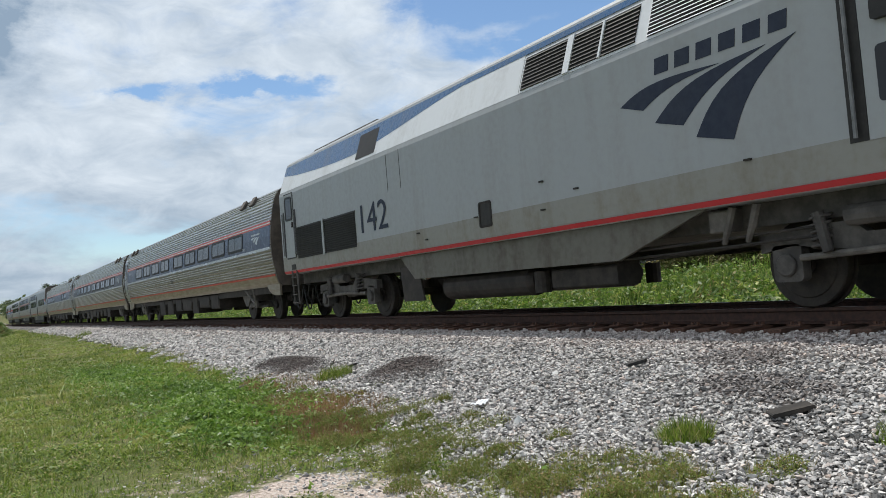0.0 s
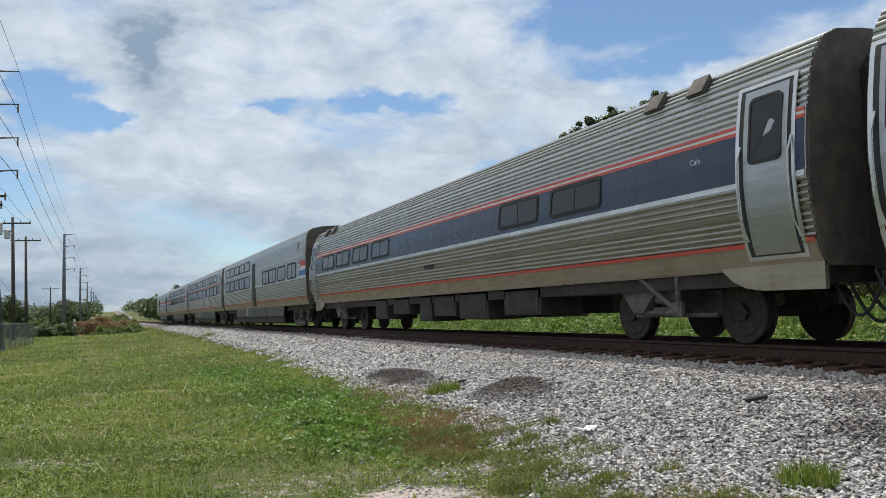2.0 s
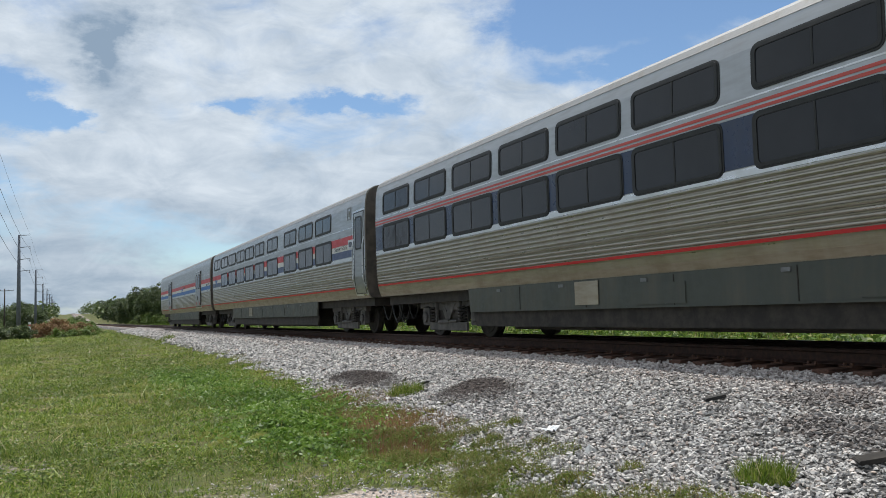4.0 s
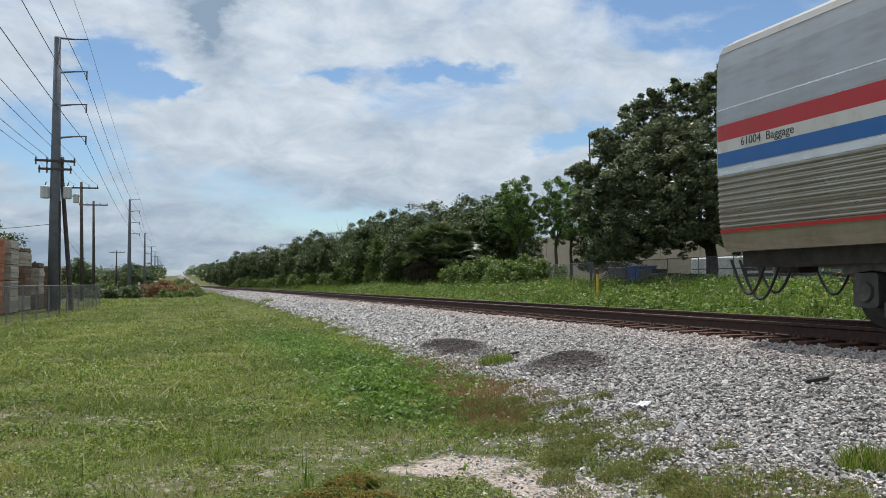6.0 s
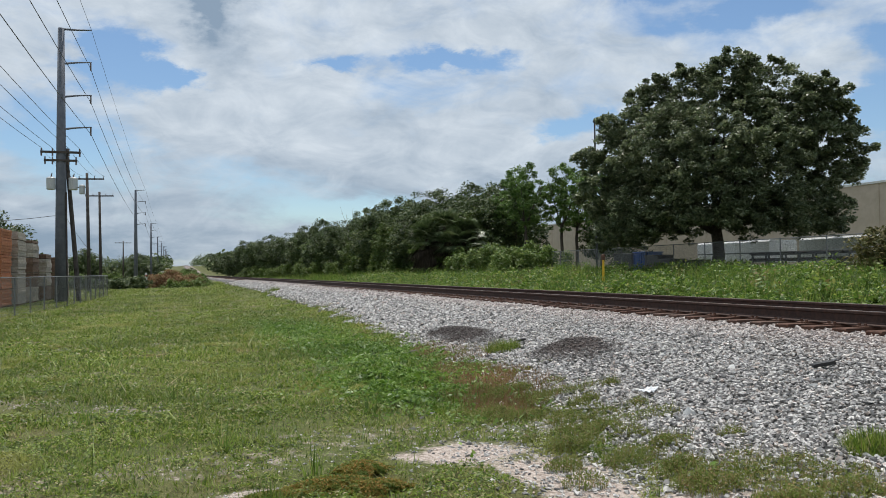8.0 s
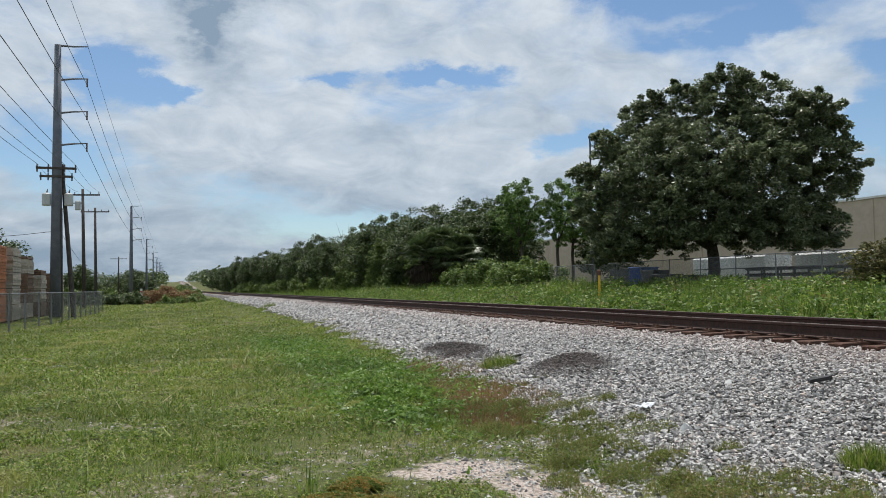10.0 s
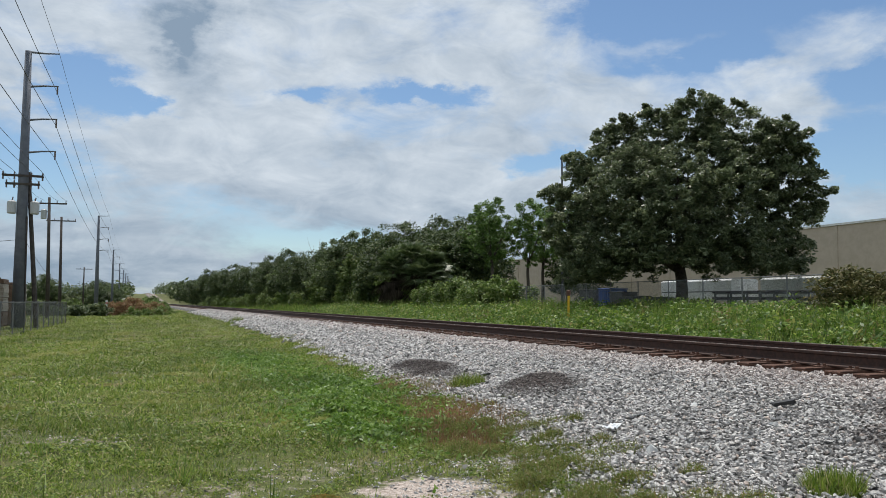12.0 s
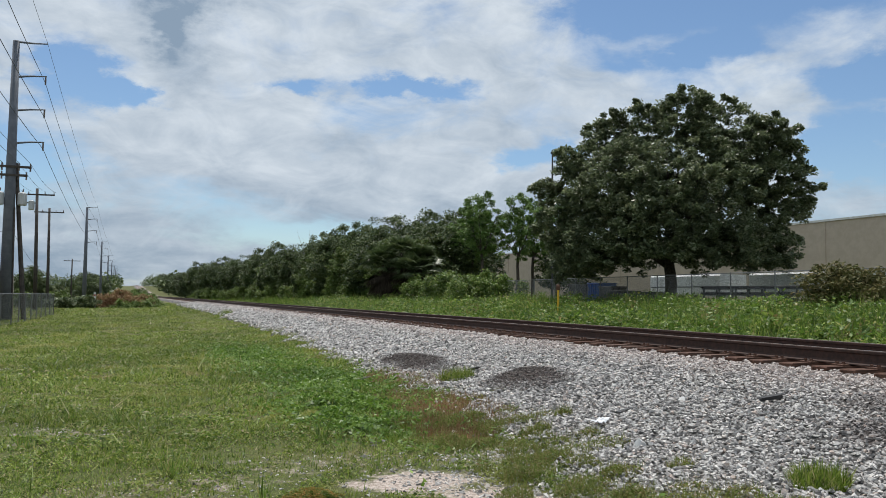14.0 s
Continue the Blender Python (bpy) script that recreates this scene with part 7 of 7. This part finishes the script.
def build_poles():
    ys = [-47 + 101.5 * i for i in range(10)]
    tops = []
    for i, y in enumerate(ys):
        x, top = -6.5, 15.62 + float(rise(y)) * 0.6
        steel_pole(x, y, top, i in (0, 1))
        tops.append((x, y, top))
    for (x, y, t), (x2, y2, t2) in zip(tops, tops[1:]):
        wire("shield_wire", (x + 1.7, y, t + 0.02), (x2 + 1.7, y2, t2 + 0.02), 0.7, 0.011, "thin overhead shield wire")
        for dz in (2.4, 4.45, 6.4):
            wire("power_line", (x + 1.66, y, t - dz), (x2 + 1.66, y2, t2 - dz), 1.2, 0.016, "thin dark overhead power line")
    poles = ((-7.6, 84.0, 11.2, -1.0, ((10.55, 1.5),), True), (-8.15, 104.0, 11.3, -0.8, ((10.75, 1.55),), False), (-11.0, 200.0, 9.2, 0.0, ((8.7, 1.7),), False))
    for q in poles:
        wood_pole(*q)
    for dx in (-1.05, -0.45, 0.45, 1.05):
        wire("distribution_line", (-6.5 + dx, -47.2, 8.25), (-6.5 + dx, 54.26, 8.25), 1.0, 0.012, "thin dark overhead distribution line")
        wire("distribution_line", (-6.5 + dx, 54.26, 8.25), (-7.6 + dx * 1.3, 83.9, 9.9), 0.3, 0.010, "thin dark overhead distribution line")
    wire("service_drop", (-30.0, 62.0, 6.6), (-6.7, 54.4, 4.2), 1.3, 0.016, "thin sagging overhead service cable")
    wire("service_drop", (-6.3, 54.6, 4.2), (-8.1, 104.0, 2.5), 0.5, 0.012, "thin sagging overhead service cable")
    # yard light mast beyond the oak
    m = thing("light_mast", "slim dark light mast behind the oak", "lamp post", on(38.2, 70.0))
    part("shaft", Mesh().tube([(0, 0, 0), (0, 0, 14.6)], [0.13, 0.08], 8), M["dark_iron"], m)
    part("floodlight", Mesh().box(-0.15, 0.15, -0.10, 0.10, 14.4, 14.62, 0.03), M["dark_iron"], m)


# ---------------------------------------------------------------- fences, yard and warehouse


def chain_fence(name, label, pts, h, step, gap_top=True):
    """Posts, top rail and woven wire along a line of (x, y)."""
    f = thing(name, label, "fence")
    post = Mesh().tube([(0, 0, -0.2), (0, 0, h + 0.04)], [0.032, 0.032], 8).data("post", M["galv"])
    for (x0, y0), (x1, y1) in zip(pts, pts[1:]):
        ln = math.hypot(x1 - x0, y1 - y0)
        n = max(1, round(ln / step))
        for i in range(n + 1):
            x, y = x0 + (x1 - x0) * i / n, y0 + (y1 - y0) * i / n
            z = float(land(x, y))
            part("post", post, None, f).location = (x, y, z)
            if i < n:
                x2, y2 = x0 + (x1 - x0) * (i + 1) / n, y0 + (y1 - y0) * (i + 1) / n
                z2 = float(land(x2, y2))
                part("top_rail", Mesh().tube([(x, y, z + h), (x2, y2, z2 + h)], [0.024, 0.024], 6), M["galv"], f)
                k = Mesh().add([(x, y, z + 0.03), (x2, y2, z2 + 0.03), (x2, y2, z2 + h), (x, y, z + h)], [(0, 1, 2, 3)])
                part("wire_mesh", k, M["mesh"], f)
    return f


def lumber_stack(x, y, w, l, h, mat, end_mat):
    """A strapped bundle of boards, layer on layer, on bearers."""
    z0 = float(land(x, y))
    s = thing("lumber_stack", "tall stack of weathered lumber behind the fence" if mat == "lumber" else "tall stack of dark lumber behind the fence", "lumber stack", pose(x, y, z0), group="lumber stacks")
    rng = random.Random(int(x * 10 + y * 7))
    n = int(h / 0.14)
    for i in range(n):
        z = 0.12 + i * 0.14
        gap = 0.03 if i % 6 == 5 else 0.008
        q = rng.uniform(-0.03, 0.03)
        part("board_layer", Mesh().box(-w / 2 + q, w / 2 + q, -l / 2 + rng.uniform(-0.05, 0.05), l / 2 + rng.uniform(-0.05, 0.05), z, z + 0.14 - gap, 0.008), M[mat if (i // 6) % 3 else end_mat], s)
    for q in (-l * 0.35, l * 0.35):
        part("bearer", Mesh().box(-w / 2, w / 2, q - 0.06, q + 0.06, 0, 0.12), M["lumber_dark"], s)
    return s


def build_yard():
    chain_fence("chain_link_fence", "grey chain-link fence beside the mown field", [(-7.0, 24.0), (-5.2, 46.0), (-4.75, 66.0), (-16.0, 68.0)], 1.52, 2.4)
    lumber_stack(-9.0, 45.5, 2.2, 2.6, 3.9, "lumber_red", "lumber_red")
    lumber_stack(-8.55, 48.6, 1.7, 2.4, 3.85, "lumber", "lumber")
    lumber_stack(-8.45, 53.2, 1.5, 2.2, 3.6, "lumber_dark", "lumber")
    lumber_stack(-8.2, 57.0, 1.4, 2.2, 2.9, "lumber", "lumber_dark")
    lumber_stack(-8.1, 60.4, 1.4, 2.0, 2.8, "lumber_dark", "lumber_dark")
    lumber_stack(-7.9, 63.4, 1.4, 2.0, 2.7, "lumber", "lumber_dark")
    chain_fence("yard_fence", "tall grey chain-link fence along the warehouse yard", [(28.0, 12.0), (28.0, 96.0)], 1.85, 3.0)
    # warehouse: a long tan wall with pilasters and a white coping
    w = thing("warehouse", "long tan stucco warehouse with a white coping", "warehouse", pose(60.0, 75.0, 0.2))
    part("wall", Mesh().box(0, 0.35, -62, 62, -0.3, 7.75), M["stucco"], w)
    part("wall", Mesh().box(0.36, 34, -62, -61.65, -0.3, 7.75), M["stucco"], w)
    part("wall", Mesh().box(0.36, 34, 61.65, 62, -0.3, 7.75), M["stucco"], w)
    part("wall", Mesh().box(33.65, 34, -61.6, 61.6, -0.3, 7.75), M["stucco"], w)
    part("roof", Mesh().box(0.36, 33.6, -61.6, 61.6, 7.2, 7.4), M["coping"], w)
    part("coping", Mesh().box(-0.12, 0.45, -62.1, 62.1, 7.76, 7.95), M["coping"], w)
    for i in range(15):
        y = -59 + i * 8.4
        part("panel_joint", Mesh().box(-0.07, -0.003, y - 0.12, y + 0.12, -0.2, 7.74), M["stucco"], w)
    # things stored in the yard
    b = thing("blue_container", "blue ribbed container behind the yard fence", "container", on(32.2, 51.5, 8))
    part("body", Mesh().box(-0.8, 0.8, -0.62, 0.62, 0.1, 1.55, 0.05), M["blue_tarp"], b)
    part("lid", Mesh().box(-0.85, 0.85, -0.67, 0.67, 1.555, 1.64, 0.03), M["blue_tarp"], b)
    for i in range(5):
        y = -0.50 + i * 0.25
        part("rib", Mesh().box(-0.86, -0.803, y - 0.04, y + 0.04, 0.2, 1.5), M["blue_tarp"], b)
    for i, (x, y, h) in enumerate(((31.6, 49.2, 1.3), (31.4, 47.4, 1.0), (31.8, 53.6, 1.5), (31.2, 44.6, 0.9))):
        q = thing("dark_bin", "dark metal bin behind the yard fence", "bin", on(x, y, 11 * i), group="dark bins")
        part("body", Mesh().prism_x([(-0.7, 0.12), (0.7, 0.12), (0.82, h), (-0.82, h)], -0.6, 0.6), M["dark_iron"], q)
        part("rim", Mesh().box(-0.64, 0.64, -0.86, 0.86, h + 0.004, h + 0.07, 0.02), M["dark_iron"], q)
        for u in (-0.5, 0.5):
            part("foot", Mesh().box(-0.5, 0.5, u - 0.06, u + 0.06, 0.0, 0.118), M["dark_iron"], q)
    for x, y, l, rz in ((38.5, 49.0, 3.6, 4), (39.5, 39.0, 4.6, -3)):
        t = thing("white_trailer", "long white trailer parked in the yard", "trailer", on(x, y, rz), group="white trailers")
        part("body", Mesh().box(-1.2, 1.2, -l, l, 0.75, 2.25, 0.12), M["white_panel"], t)
        part("rub_rail", Mesh().box(-1.235, -1.203, -l + 0.1, l - 0.1, 1.35, 1.42), M["dark_iron"], t)
        for q in (-l * 0.35, l * 0.35 - 0.9, l * 0.35):
            wh = part("wheel", Mesh().disc(-1.15, -0.9, 0, 0, 0.42, 18, 0.04), M["hose"], t)
            wh.location = (0, q, 0.42)
    for i, (x, y) in enumerate(((30.6, 33.0), (30.4, 36.2), (31.0, 30.0), (30.5, 27.2))):
        r = thing("steel_rack", "dark steel storage rack behind the yard fence", "rack", on(x, y, 3 * i), group="steel racks")
        for q in (-1.2, 0.0, 1.2):
            part("upright", Mesh().box(-0.5, -0.42, q - 0.04, q + 0.04, 0, 1.15), M["dark_iron"], r)
            part("upright", Mesh().box(0.42, 0.5, q - 0.04, q + 0.04, 0, 1.15), M["dark_iron"], r)
        for z in (0.35, 0.75, 1.08):
            part("shelf", Mesh().box(-0.5, 0.5, -1.3, 1.3, z, z + 0.06), M["dark_iron"], r)
            bars_ = Mesh()
            for u in np.linspace(-0.36, 0.36, 6):
                bars_.tube([(u, -1.5 + 0.3 * abs(u), z + 0.12), (u, 1.45 - 0.2 * u, z + 0.12)], [0.06, 0.06], 7)
            part("stored_pipes", bars_, M["under"], r, "dark steel pipes on the shelf")
    p = thing("marker_post", "yellow marker post with a rusty cap in the weeds", "marker post", on(22.6, 40.7))
    part("post", Mesh().tube([(0, 0, -0.2), (0, 0, 1.40)], [0.066, 0.066], 12), M["yellow"], p)
    part("cap", Mesh().tube([(0, 0, 1.36), (0, 0, 1.40), (0, 0, 1.62), (0, 0, 1.68)], [0.08, 0.12, 0.12, 0.06], 12), M["plate"], p)


def build_litter():
    # crumpled white litter, dark scraps and an old board on the stones
    r = random.Random(2)
    k = Mesh()
    n = 7
    for i in range(n):
        for j in range(n):
            k.v.append((-0.09 + 0.03 * i + r.uniform(-0.008, 0.008), -0.07 + 0.023 * j + r.uniform(-0.006, 0.006), 0.01 + r.uniform(0, 0.03) + 0.02 * abs(i - 3) / 3))
    k.f = [(i * n + j, (i + 1) * n + j, (i + 1) * n + j + 1, i * n + j + 1) for i in range(n - 1) for j in range(n - 1)]
    k.mi = [0] * len(k.f)
    top = [(x, y, z + 0.004) for x, y, z in k.v]
    m = Mesh().add(k.v, k.f).add(top, [tuple(reversed(q)) for q in k.f])
    x, y = 4.80, 7.72
    thing("paper_litter", "crumpled white paper lying on the stones", "litter", pose(x, y, float(land(x, y)) + 0.045, 0, -8, 25), m, M["paper"])
    for x, y, w, l, rz, lab in ((6.50, 7.05, 0.12, 0.04, -20, "dark scrap of rubber on the stones"), (5.62, 4.38, 0.17, 0.085, -35, "flat weathered grey board on the stones"), (5.6, 13.0, 0.10, 0.03, 10, "dark scrap of rubber on the stones")):
        k = Mesh().box(-w, w, -l, l, 0.0, 0.035, 0.01)
        thing("board" if w > 0.15 else "rubber_scrap", lab, "debris", pose(x, y, float(land(x, y)) + 0.055 + float(mounds(x, y)), 3, -10, rz), k, M["under"] if w > 0.15 else M["hose"])
    k = Mesh().tube([(-0.13, 0, 0.03), (-0.04, 0.0, 0.055), (0.14, 0, 0.07)], [0.014, 0.016, 0.007], 6)
    x, y = 3.95, 13.9
    thing("stick", "pale dry stick at the edge of the grass", "stick", pose(x, y, float(land(x, y)) + 0.02, 0, 0, 30), k, M["bare"])
    g = np.random.default_rng(77)
    for i, (x, y, s) in enumerate(((5.9, 6.55, 0.055), (6.0, 7.9, 0.05), (4.6, 6.7, 0.06), (2.9, 6.0, 0.035))):
        me = rocks("pale_stone", np.zeros((1, 3)), np.array([s]), g, M["coping"] if i < 3 else M["end"])
        ob = new("pale_stone", me)
        ob.location = (x, y, float(land(x, y)) + 0.06 + (-0.04 if i == 3 else 0))
        tagged(ob, "single larger pale stone on the ballast" if i < 3 else "small dark stone on bare sand", "stone")


build_poles()
build_yard()
build_trees()
build_far_grass()
build_grass()
build_tufts()
build_litter()
build_stones()
# ---------------------------------------------------------------- what moves


def motions():
    """The whole train runs towards -y, slowing a little."""
    front0, v0, slow, pitch = 22.774, 33.92, 0.537, 26.0
    times = sorted([i * 0.5 for i in range(29)] + [1.9, 2.1])
    ahead = {1.0: 0.15, 2.0: 0.80}
    for i, car in enumerate([LOCO] + CARS):
        y0 = front0 - 0.9 if i == 0 else front0 + pitch * (i - 1)
        walk(car, [(t, pose(XC, y0 - v0 * t + slow * t * t / 2 - ahead.get(t, 0.0), 0.0)) for t in times])


motions()
